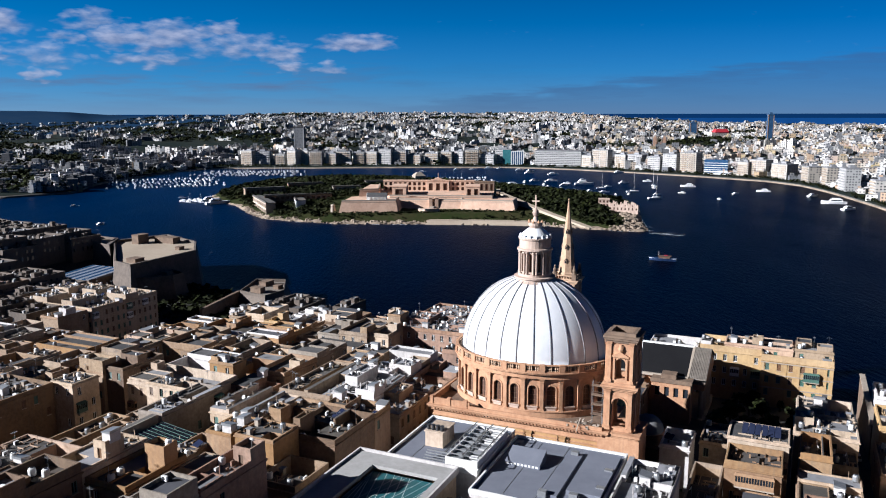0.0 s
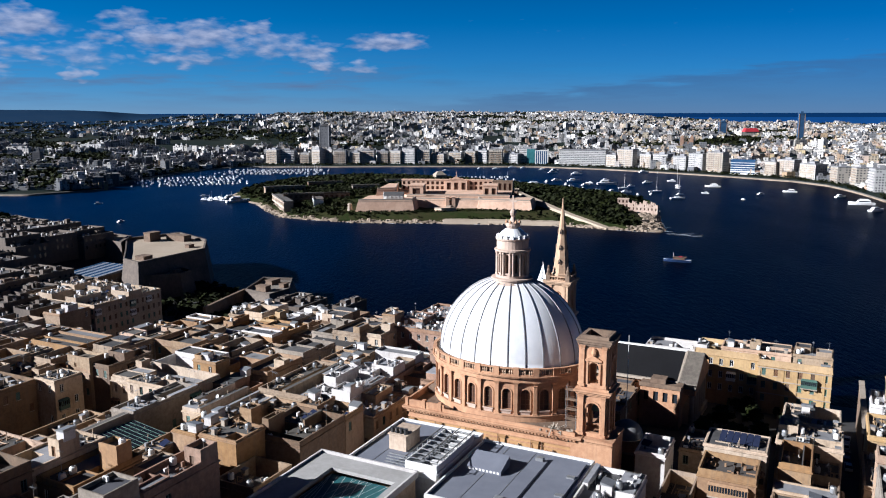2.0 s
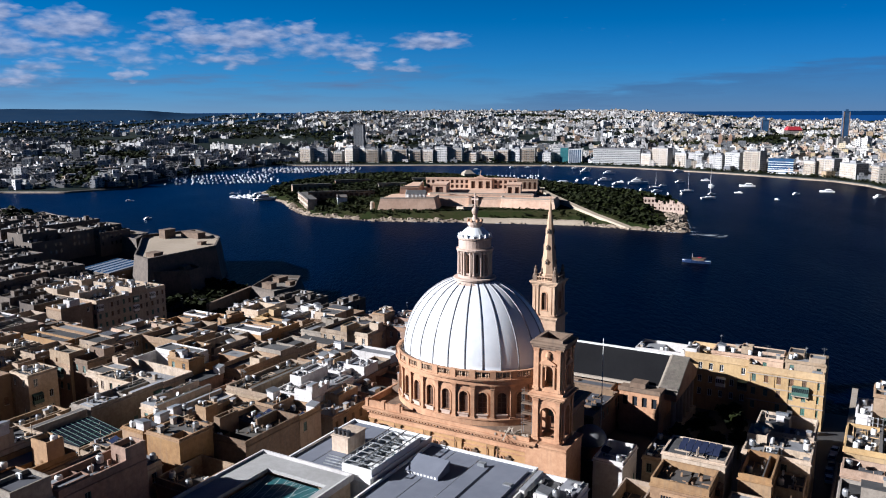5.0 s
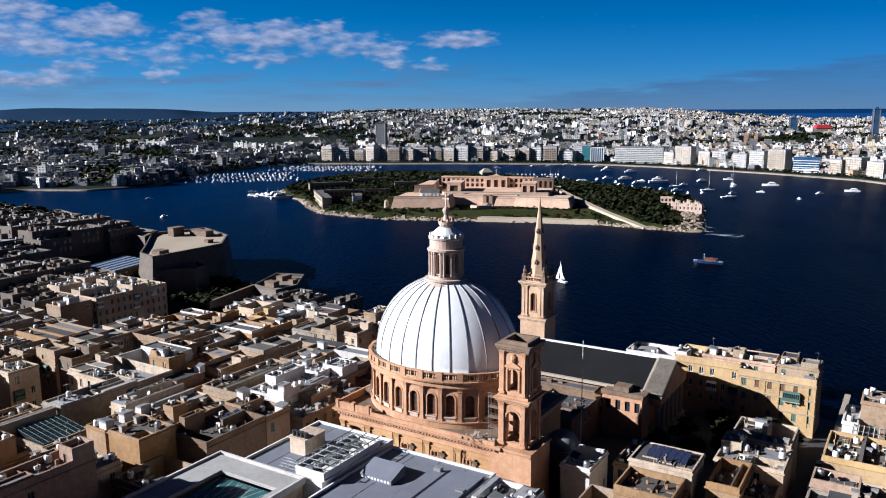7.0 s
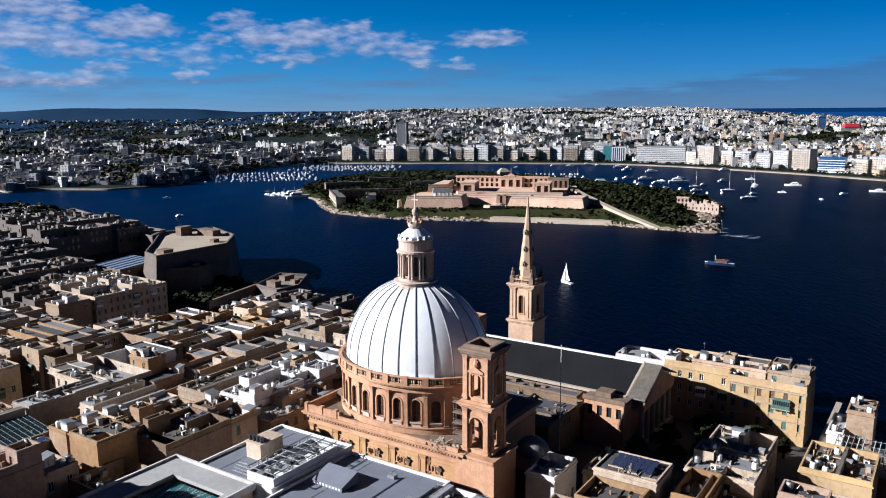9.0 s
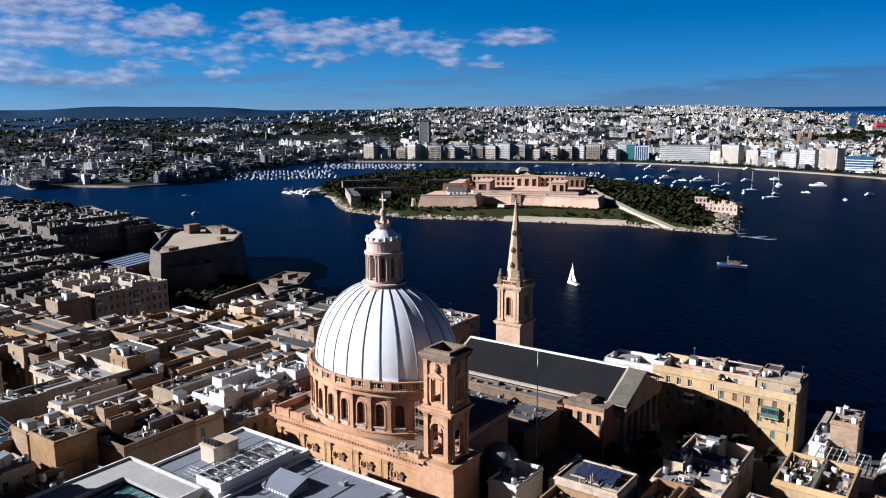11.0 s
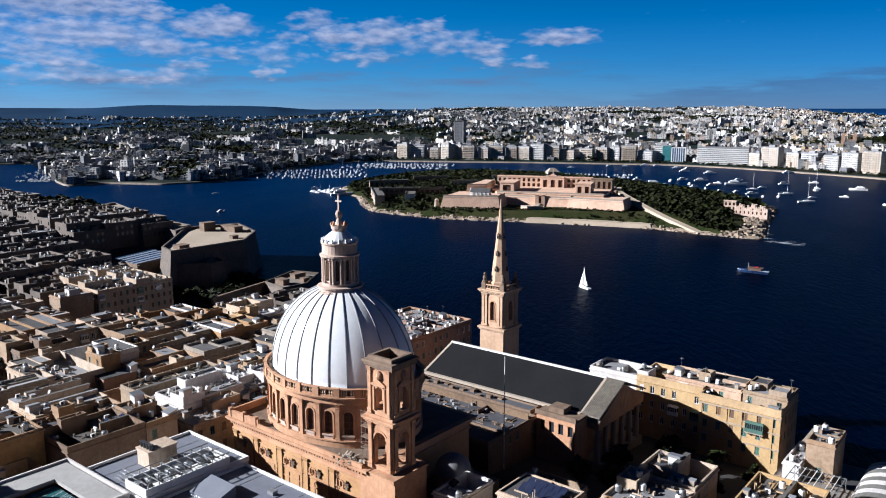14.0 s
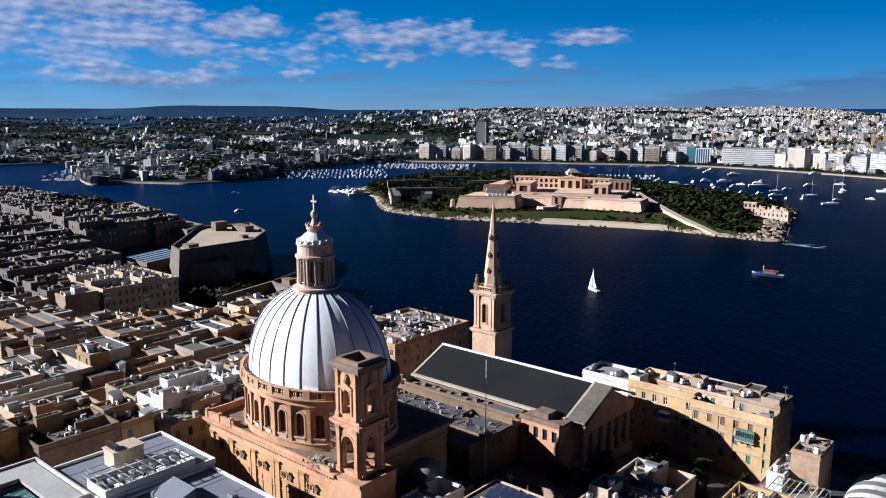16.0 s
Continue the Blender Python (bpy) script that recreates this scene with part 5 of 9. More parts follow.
def house(rnd, u0, u1, v0, v1, zr, wall=None, roof=None, sides="fr", label="", storeys=3, rooms=None, par=None, win=0.75, name="house", spots=True, balc=0.12, ledge=True, kind_w=None, wells=None, cells=None):
    """A flat-roofed stone house: walls with real window openings, parapet, roof terrace, stair-head rooms."""
    wi = rnd.choices(range(10), (5, 2.0, 4, 3, 1.3, 1.2, 0.6, 2.2, 3, 2))[0] if wall is None else wall
    ri = rnd.choices(range(4), (4, 4, 2.2, 3))[0] if roof is None else roof
    w, d = u1 - u0, v1 - v0
    base = town_ground((u0 + u1) / 2, (v0 + v1) / 2) - 2.5
    names = ("honey limestone", "ochre-painted", "buff limestone", "cream-rendered", "whitewashed", "rose-tinted limestone", "yellow-washed", "dark weathered stone", "pinkish limestone", "grey-rendered")
    t = thing(name, at((u0 + u1) / 2, (v0 + v1) / 2, base), label or names[wi] + " townhouse with a flat parapeted roof terrace", "house", "townhouses")
    h = zr - base
    x0, x1, y0, y1 = -w / 2, w / 2, -d / 2, d / 2
    kinds = [rnd.choice((0, 1, 1, 2, 3)) if kind_w is None else kind_w] * 2 + [rnd.randrange(4)]
    spots_w = []
    b = Mesh()
    corners = {"f": ((x0, y0), (x1, y0), 0), "r": ((x1, y0), (x1, y1), 90), "b": ((x1, y1), (x0, y1), 180), "l": ((x0, y1), (x0, y0), -90)}
    for key, (p, q, turn) in corners.items():
        holes = []
        length = math.hypot(q[0] - p[0], q[1] - p[1])
        if key in sides and length > 3.2:
            n = max(1, int(length / 2.9))
            for s in range(storeys):
                z = h - 3.0 - s * 3.9
                if z < 1:
                    break
                for i in range(n):
                    if rnd.random() > win:
                        continue
                    c = (i + 0.5) * length / n
                    holes.append((c - 0.55, c + 0.55, z, z + 2.0))
                    f = c / length
                    spots_w.append((pose(p[0] + (q[0] - p[0]) * f, p[1] + (q[1] - p[1]) * f, z, 0, 0, turn), s))
        b.wall(p, q, 0, h, holes, 0.2)
    part("wall", b, WALLS[wi], t)
    for m, s in spots_w:
        if rnd.random() < balc and s < 2:
            part("balcony", rnd.choice(BALCONIES[:3]), None, t, "closed timber balcony on stone corbels", m=m @ pose(0, 0, -0.4))
        else:
            part("window", WINDOWS[rnd.choice(kinds)], None, t, m=m)
    ph = rnd.choice((0.35, 0.6, 0.9, 1.2, 1.6)) if par is None else par
    b = Mesh()
    parapet_ring(b, x0, x1, y0, y1, h, h + ph, 0.32, ledge=0.22 if ledge else 0.0)
    part("parapet", b, WALLS[wi], t)
    if cells:
        # a roof laid out by hand: shares of width and depth, step in height, kind of covering
        b = Mesh()
        for fa, fb, fc, fd, dz, rm in cells:
            xa, xb, c0, c1 = x0 + 0.3 + (w - 0.6) * fa, x0 + 0.3 + (w - 0.6) * fb, y0 + 0.3 + (d - 0.6) * fc, y0 + 0.3 + (d - 0.6) * fd
            if dz > 0:
                e = 0.03
                xa, xb, c0, c1 = (xa + e if fa else x0 + e), (xb - e if fb < 1 else x1 - e), (c0 + e if fc else y0 + e), (c1 - e if fd < 1 else y1 - e)
                b.prism([(xa, c0), (xb, c0), (xb, c1), (xa, c1)], [(xa, c0), (xb, c0), (xb, c1), (xa, c1)], h - 0.4, h + dz, 4, rm)
                if dz > 1.2 and (xb - xa) > 1.5:
                    b.square_ring(xa, xb, c0, c1, [(0, h + dz), (0, h + dz + 0.5), (-0.22, h + dz + 0.5), (-0.22, h + dz)], 4)
            else:
                z = h - 0.02 + dz
                b.poly([(xa, c0, z), (xb, c0, z), (xb, c1, z), (xa, c1, z)], rm)
                if dz < 0:
                    for p, q in (((xa, c0), (xa, c1)), ((xa, c1), (xb, c1)), ((xb, c1), (xb, c0)), ((xb, c0), (xa, c0))):
                        b.wall(p, q, z, h - 0.02, m=4)
            roof_bits(b, rnd, xa, xb, c0, c1, h - 0.02 + dz + (0.02 if dz > 0 else 0), rnd.choice((2, 3, 1)), 4)
            if spots and dz > -2 and xb - xa > 1.8 and c1 - c0 > 1.8:
                ROOF_SPOTS.append(((u0 + u1) / 2 + xa + 0.6, (u0 + u1) / 2 + xb - 0.6, (v0 + v1) / 2 + c0 + 0.6, (v0 + v1) / 2 + c1 - 0.6, zr + dz, max(1, int((xb - xa) * (c1 - c0) / 11)), []))
        part("roof", b, ROOFS + [WALLS[wi]], t)
        return t
    # the roof in strips across the house: terraces, raised rooms and sunken yards
    b = Mesh()
    zt = h - 0.02
    near_by = v0 < 215
    n = max(1, min(5, round(d / rnd.uniform(4.2, 6.5))))
    cuts = [y0 + 0.3] + [y0 + 0.3 + (d - 0.6) * (k + rnd.uniform(-0.3, 0.3)) / n for k in range(1, n)] + [y1 - 0.3]
    raised = rooms if rooms is not None else rnd.choice((0, 1, 1, 2))
    kinds_s = ["flat"] * n
    order = list(range(n))
    rnd.shuffle(order)
    for k in order[:min(raised, n - 1)]:
        kinds_s[k] = "up"
    sunk = 0 if w < 6 or wells is False else rnd.choice((0, 1, 1)) if n < 4 else rnd.choice((1, 1, 2))
    for k in order[::-1][:sunk]:
        if kinds_s[k] == "flat" and n > 1:
            kinds_s[k] = "down"
    U, V = (u0 + u1) / 2, (v0 + v1) / 2
    levels, rects = [], []
    for k in range(n):
        c0, c1 = cuts[k], cuts[k + 1]
        xa, xb = x0 + 0.3, x1 - 0.3
        rm = rnd.choice((0, 0, 0, 2))
        if kinds_s[k] == "down":
            z = h - rnd.uniform(3.2, 9.0)
            if rnd.random() < 0.6 and w > 6.5:
                # a yard beside a narrow gallery
                g = rnd.uniform(0.3, 0.55) * w
                if rnd.random() < 0.5:
                    ga, gb, xa2, xb2 = xa, xa + g, xa + g, xb
                else:
                    ga, gb, xa2, xb2 = xb - g, xb, xa, xb - g
                b.poly([(ga, c0, zt), (gb, c0, zt), (gb, c1, zt), (ga, c1, zt)], rm)
                xa, xb = xa2, xb2
            b.poly([(xa, c0, z), (xb, c0, z), (xb, c1, z), (xa, c1, z)], 1)
            for p, q in (((xa, c0), (xa, c1)), ((xa, c1), (xb, c1)), ((xb, c1), (xb, c0)), ((xb, c0), (xa, c0))):
                b.wall(p, q, z, zt, m=1)
        else:
            z = zt if k == 0 or rnd.random() < 0.5 else h - rnd.uniform(0.2, 1.6)
            if kinds_s[k] == "flat" and w > 5.5 and rnd.random() < 0.55:
                # one side of the terrace steps up, kerbed
                x, z2, s = x0 + w * rnd.uniform(0.3, 0.7), zt + rnd.uniform(0.3, 1.5), rnd.choice((-1, 1))
                pa, pb = (xa, x) if s < 0 else (x, xb)
                b.prism([(pa, c0), (pb, c0), (pb, c1), (pa, c1)], [(pa, c0), (pb, c0), (pb, c1), (pa, c1)], z, z2, 1, rnd.choice((0, 2)))
                b.square_ring(pa, pb, c0, c1, [(0, z2), (0, z2 + 0.3), (-0.2, z2 + 0.3), (-0.2, z2)], 1)
                if s < 0:
                    xa = x
                else:
                    xb = x
            b.poly([(xa, c0, z), (xb, c0, z), (xb, c1, z), (xa, c1, z)], rm)
            if z < zt:
                for p, q in (((xa, c0), (xa, c1)), ((xa, c1), (xb, c1)), ((xb, c1), (xb, c0)), ((xb, c0), (xa, c0))):
                    b.wall(p, q, z, zt, m=1)
            if kinds_s[k] == "flat":
                if near_by:
                    roof_bits(b, rnd, xa, xb, c0, c1, z, 2, 1)
                if rnd.random() < 0.45 and w > 5:
                    # a party wall along or across the terrace
                    hw = rnd.uniform(0.5, 1.7)
                    if rnd.random() < 0.65:
                        x = rnd.uniform(x0 + 1.5, x1 - 1.5)
                        b.box(x, x + 0.24, c0, c1, z - 0.05, zt + hw, 1)
                    else:
                        b.box(xa + 0.02, xb - 0.02, c0 + 0.02, c0 + 0.25, z - 0.05, zt + hw, 1)
                if spots:
                    ROOF_SPOTS.append((U + xa + 0.6, U + xb - 0.6, V + c0 + 0.6, V + c1 - 0.6, zr + z - h, max(2, int(w * (c1 - c0) / 13)), []))
    part("roof", b, [ROOFS[ri], WALLS[wi], ROOFS[rnd.choice((0, 1, 2, 3))]], t)
    for k in range(n):
        if kinds_s[k] != "up":
            continue
        c0, c1 = cuts[k] + 0.03, cuts[k + 1] - 0.03
        style = rnd.random()
        if style < 0.3 or w < 5:
            a0, a1, rh = x0 + 0.04, x1 - 0.04, rnd.uniform(0.9, 3.2)
        else:
            rw = rnd.uniform(2.2, max(2.6, min(5.5, w * 0.6)))
            a0 = rnd.choice((x0 + 0.04, x1 - 0.04 - rw))
            a1, rh = a0 + rw, rnd.uniform(1.6, 3.2)
            if rnd.random() < 0.25:
                c1 = min(c1, c0 + rnd.uniform(2.2, 4.5))
        if k == 0:
            c0 = y0 + 0.04
        if k == n - 1 and c1 > y1 - 0.5:
            c1 = y1 - 0.04
        b = Mesh()
        hole = [((a1 - a0) * 0.3, (a1 - a0) * 0.3 + 0.9, h, h + 1.8)] if a1 - a0 > 2.4 and rh > 2 and rnd.random() < 0.6 else []
        b.wall((a0, c0), (a1, c0), h - 1.7, h + rh, hole, 0.2)
        for p, q in (((a1, c0), (a1, c1)), ((a1, c1), (a0, c1)), ((a0, c1), (a0, c0))):
            b.wall(p, q, h - 1.7, h + rh)
        lip = rnd.choice((0.0, 0.35, 0.6, 0.9))
        if lip:
            b.square_ring(a0, a1, c0, c1, [(0, h + rh), (0, h + rh + lip), (-0.25, h + rh + lip), (-0.25, h + rh + 0.02)])
            b.poly([(a0 + 0.25, c0 + 0.25, h + rh + 0.02), (a1 - 0.25, c0 + 0.25, h + rh + 0.02), (a1 - 0.25, c1 - 0.25, h + rh + 0.02), (a0 + 0.25, c1 - 0.25, h + rh + 0.02)], 1)
        else:
            b.box(a0 - 0.07, a1 + 0.07, c0 - 0.07, c1 + 0.07, h + rh, h + rh + 0.14, 1, bottom=True)
        if hole:
            b.poly([(a0 + hole[0][0], c0 + 0.19, h), (a0 + hole[0][1], c0 + 0.19, h), (a0 + hole[0][1], c0 + 0.19, h + 1.8), (a0 + hole[0][0], c0 + 0.19, h + 1.8)], 2)
        part("roof_room", b, [WALLS[rnd.choice((wi, wi, wi, wi, 3, 2, 4))], ROOFS[rnd.choice((0, 1, 1, 2, 3))], BROWN], t)
        if spots and a1 - a0 > 2.6 and c1 - c0 > 2.6:
            ROOF_SPOTS.append((U + a0 + 0.6, U + a1 - 0.6, V + c0 + 0.6, V + c1 - 0.6, zr + rh + 0.04, 1, []))
    return t


TAKEN = []                         # plots of the buildings that are placed one by one


def special(rnd, u0, u1, v0, v1, zr, **k):
    TAKEN.append((u0, u1, v0, v1))
    return house(rnd, u0, u1, v0, v1, zr, **k)


def build_placed_houses():
    rnd = random.Random(77)
    # long block above the ramparts, balconies on its shaded flank
    t = special(rnd, -297, -255, 219, 254, 16.8, wall=3, roof=0, storeys=4, win=0.95, par=1.0, cells=[(0, .2, 0, .5, 0, 0), (.2, .4, 0, .3, 2.6, 2), (.4, .6, 0, .5, -1, 0), (.6, .75, 0, .35, 2.4, 0), (.75, 1, 0, .5, 0, 2), (.2, .4, .3, .6, -5, 3), (.6, .75, .35, .6, 1.2, 2), (0, .2, .5, .75, 2.2, 2), (.4, .6, .5, .8, 2.8, 0), (.75, 1, .5, .7, 2.4, 2), (.2, .4, .6, 1, 0, 0), (.6, .75, .6, 1, -4, 3), (0, .2, .75, 1, 0, 2), (.4, .6, .8, 1, 0, 2), (.75, 1, .7, 1, 0, 0)], label="long ochre apartment house with rows of balconies on its flank", name="apartment_house", balc=0.22)
    special(rnd, -222, -207, 262, 275, 9.5, wall=4, roof=2, rooms=1, win=0.8, label="small white pavilion below the ramparts")
    TAKEN.append((-340, -312, 262, 299))
    special(rnd, -216, -196, 157, 178, 21.0, wall=1, roof=0, rooms=4, win=0.9)
    special(rnd, -158, -143, 158, 173, 25.2, wall=4, roof=2, rooms=2, win=0.6, label="whitewashed house with a white roof terrace")
    special(rnd, -156, -132, 143, 157, 25.8, wall=3, roof=2, rooms=1)
    for i in range(4):
        special(rnd, -213 + i * 13.4, -213 + (i + 1) * 13.4, 212, 232, 14.6 + i * 0.9, wall=1, roof=rnd.choice((0, 1)), rooms=2, win=0.95, kind_w=1, label="yellow-ochre terraced house with shuttered windows")
    special(rnd, -148, -126, 203, 222, 16.4, wall=1, roof=0, rooms=2, win=0.95)
    special(rnd, -126, -113.5, 203, 222, 15.6, wall=5, roof=1, rooms=1, win=0.95)
    # the big block over the sea wall, its long flank turned away from the sun
    special(rnd, -125.5, -97.3, 234, 270, 20.7, wall=5, roof=2, storeys=4, win=0.95, par=0.9, balc=0.0,
            cells=[(0, .55, 0, .2, 0, 2), (.55, 1, 0, .2, 0, 2), (0, .3, .2, .5, 1.5, 2), (.3, .6, .2, .5, 0, 3), (.6, .85, .2, .45, 1.2, 2), (.85, 1, .2, .6, 0, 2), (.3, .6, .5, .75, 1.0, 2),
                   (.6, .85, .45, .7, -.8, 3), (0, .3, .5, 1, 0, 2), (.3, .85, .75, 1, 0, 2), (.85, 1, .6, 1, 0, 2)], label="big rose-tinted stone block with white roof terraces above the sea wall")
    TAKEN.append((-97.2, -80, 226.5, 274))
    special(rnd, -130.6, -125.6, 237, 243.5, 24.2, wall=0, roof=1, rooms=0, win=0.2, par=0.3, label="narrow stone stair tower with a flat grey roof")
    special(rnd, -112, -84, 209, 226, 14.8, wall=3, roof=1, rooms=2, win=0.6)
    # between the two street canyons before the church: deep narrow houses with sunken yards
    special(rnd, -104.5, -98.5, 114, 123, 32.6, wall=1, win=0.0, par=0.3, cells=[(0, 1, 0, 1, 0, 3)])
    special(rnd, -97.5, -88.5, 114, 122.3, 33.0, wall=1, win=0.0, par=0.35, cells=[(0, .6, 0, .5, 0, 0), (.6, 1, 0, .5, -3.5, 3), (0, 1, .5, 1, 0, 0)], label="tall ochre-painted house with a blind front")
    special(rnd, -88.3, -79.5, 108, 119, 27.4, wall=0, win=0.2, par=1.2, cells=[(0, 1, 0, .55, 0, 0), (0, 1, .55, 1, -3, 3)])
    special(rnd, -98, -90, 100.5, 111, 29.5, wall=3, win=0.85, par=0.5, cells=[(0, 1, 0, .45, 0, 2), (0, .5, .45, 1, -2.5, 3), (.5, 1, .45, 1, .9, 2)], label="cream house with small windows and a pale roof")
    special(rnd, -107, -98.6, 96, 110, 28.2, wall=2, win=0.3, par=1.1, cells=[(0, .5, 0, .5, -4, 3), (.5, 1, 0, .5, 0, 0), (0, 1, .5, .75, 0, 3), (0, .45, .75, 1, 1.6, 3), (.45, 1, .75, 1, 0, 0)])
    special(rnd, -120, -108.6, 98, 107.6, 26.6, wall=3, win=0.3, par=0.5, cells=[(0, .5, 0, .45, 0, 3), (.5, 1, 0, .45, -2.2, 3), (0, .08, .45, 1, 1.5, 0), (.08, .6, .45, 1, -.4, 3), (.6, 1, .45, 1, 1.1, 0)], label="cream house with a dark stepped roof terrace")
    special(rnd, -120.5, -110, 108.2, 118.6, 28.6, wall=2, win=0.0, par=0.6, spots=False, cells=[(0, 1, 0, 1, 0, 3)])
    special(rnd, -109.8, -104.8, 110.5, 118.5, 29.4, wall=0, win=0.4, par=0.25, cells=[(0, 1, 0, .6, 0, 3), (0, 1, .6, 1, -3, 3)])
    special(rnd, -140, -121.4, 89, 102, 30.0, wall=8, win=0.8, par=0.5, cells=[(0, .45, 0, 1, 0, 0), (.45, .95, 0, .5, -1, 3), (.45, .95, .5, 1, -5, 3), (.95, 1, 0, 1, .5, 0)], label="stone corner house with a balustraded roof edge")
    special(rnd, -123, -121.4, 102.2, 118.4, 31.6, wall=9, win=0.0, par=0.0, ledge=False, spots=False, cells=[(0, 1, 0, 1, 0, 0)], label="long stone party wall above a sunken yard", name="boundary_wall")
    special(rnd, -127.5, -120.8, 119, 138, 31.0, wall=9, win=0.15, par=0.5, cells=[(0, .4, 0, .3, -4, 3), (.4, 1, 0, .3, .8, 2), (0, 1, .3, .55, -1.2, 3), (0, .3, .55, 1, 0, 0), (.3, .85, .55, 1, -2.0, 3), (.85, 1, .55, 1, .7, 2)])
    special(rnd, -114.5, -101.6, 126.5, 142, 30.5, wall=3, win=0.2, par=0.3, cells=[(0, .33, 0, .2, 1.0, 2), (0, .08, .2, 1, 1.6, 0), (.08, .33, .2, 1, 0, 2), (.33, .4, 0, 1, 1.3, 0), (.4, .62, 0, 1, -3.0, 3), (.62, .68, 0, 1, .8, 2), (.68, 1, 0, 1, -.2, 2)], label="cream house with long walled roof strips")
    special(rnd, -101.2, -93.4, 124, 142, 29.6, wall=0, win=0.3, par=0.9, cells=[(0, .5, 0, .3, 0, 3), (.5, 1, 0, .3, -5, 3), (0, .4, .3, .5, 2.4, 0), (.4, 1, .3, .5, -2, 0), (0, 1, .5, .8, -6, 3), (0, 1, .8, 1, 0, 0)])
    special(rnd, -93, -80.5, 122.8, 138.4, 30.2, wall=7, win=0.0, par=1.1, cells=[(0, .35, 0, .25, -1, 0), (.35, 1, 0, .25, -4.5, 3), (0, .12, .25, .6, 1.8, 0), (.12, .45, .25, .6, -2.4, 3), (.45, 1, .25, .6, 0, 0), (0, .5, .6, 1, 0, 3), (.5, .55, .6, 1, 1.2, 0), (.55, 1, .6, 1, -1, 0)], label="rough brown stone house with broken roof walls")
    special(rnd, -92.6, -80.5, 138.6, 145.6, 30.0, wall=0, win=0.5, par=0.9, cells=[(0, .4, 0, 1, 1.3, 0), (.4, 1, 0, 1, -.6, 1)])
    special(rnd, -99.5, -88.2, 152, 168, 28.6, wall=4, win=0.6, par=0.5, balc=0.0, cells=[(0, .55, 0, .35, 0, 1), (.55, 1, 0, .35, 1.4, 2), (0, .3, .35, 1, 1.9, 2), (.3, .75, .35, 1, -1, 1), (.75, 1, .35, 1, .8, 2)], label="white stepped house with roof terraces")
    t = special(rnd, -88, -80, 149, 164, 26.6, wall=0, win=0.9, par=0.5, balc=0.0, cells=[(0, 1, 0, .5, 0, 2), (0, .5, .5, 1, 1.8, 2), (.5, 1, .5, 1, 0, 2)], label="honey limestone corner house with a white terrace")
    special(rnd, -99.5, -94, 148.6, 151.8, 26.0, wall=3, win=0.5, par=0.4, cells=[(0, 1, 0, 1, 0, 2)])
    t = special(rnd, -93.8, -88.4, 149.6, 151.8, 27.6, wall=4, win=0.0, par=0.3, cells=[(0, 1, 0, 1, 0, 2)], label="white porch with a glazed timber balcony")
    part("balcony", BALCONIES[2], None, t, "white glazed balcony", m=pose(0.3, -1.1, 27.6 - t.matrix_basis.translation.z - 3.2))
    t = special(rnd, -100, -90.5, 171.5, 182, 26.4, wall=4, win=0.2, par=0.4, cells=[(0, .6, 0, .4, 1.4, 2), (.6, 1, 0, .4, 0, 2), (0, .3, .4, 1, 0, 1), (.3, 1, .4, 1, 2.1, 2)], label="white house with ribbed metal roof screens")
    special(rnd, -90.2, -79.5, 166, 190, 25.6, wall=5, roof=0, rooms=1)
    special(rnd, -104, -91, 183, 197, 24.6, wall=4, roof=2, rooms=2, label="white house with a pale roof terrace")
    special(rnd, -115, -100.4, 152, 176, 26.6, wall=2, win=0.2, par=0.8, cells=[(0, .25, 0, 1, 0, 0), (.25, .5, 0, 1, -4, 3), (.5, .58, 0, 1, 1.4, 0), (.58, .75, 0, .6, -6, 3), (.75, 1, 0, .6, 0, 2), (.58, 1, .6, 1, 1.2, 2)])
    special(rnd, -206, -166.0, 106, 129, 28.0, wall=7, win=0.25, storeys=4, par=0.9, cells=[(0, .5, 0, 1, 0, 3), (.5, 1, 0, .5, -1, 3), (.5, .8, .5, 1, 0, 0), (.8, 1, .5, 1, -.5, 1)], label="tall stone house with a long blind flank wall")
    special(rnd, -168, -160.5, 130, 138, 28.4, wall=3, win=0.6, par=0.4, cells=[(0, 1, 0, 1, 0, 3)])
    special(rnd, -145, -129, 138.5, 143, 28.8, wall=3, win=0.5, par=0.3, cells=[(0, .5, 0, 1, 0, 0), (.5, 1, 0, 1, -2, 3)])
    # the brown roofs beside the pool deck
    special(rnd, -52.2, -40, 94, 113.4, 29.6, wall=7, win=0.2, par=0.5, cells=[(0, .3, 0, .4, -2, 3), (.3, 1, 0, .4, 0, 0), (0, .4, .4, .75, 1.4, 3), (.4, 1, .4, .75, -1.5, 3), (0, 1, .75, 1, 0, 3)])
    special(rnd, -39.7, -27.2, 94, 113.4, 28.8, wall=2, win=0.2, par=0.6, cells=[(0, .5, 0, .6, 0, 1), (.5, 1, 0, .6, -2, 3), (0, 1, .6, 1, .8, 0)])
    # east of the church
    t = special(rnd, -11, -0.7, 153, 161.8, 26.6, wall=1, win=0.3, par=1.3, sides="fr", spots=False, cells=[(0, .55, 0, 1, 0, 0), (.55, .6, .3, .7, .5, 0), (.6, 1, 0, 1, 0, 0)], label="ochre house with long enclosed balconies on its front")
    for z in (3.4, 7.4):
        part("balcony", BALCONIES[5], None, t, "long ochre enclosed balcony", m=pose(0.4, -4.4, 26.6 - t.matrix_basis.translation.z - z))
    special(rnd, -11.3, 0.3, 162, 171, 29.0, wall=3, win=0.25, par=0.25, sides="f", spots=False, cells=[(0, 1, 0, 1, 0, 1)], label="cream house with a solar array on its flat roof")
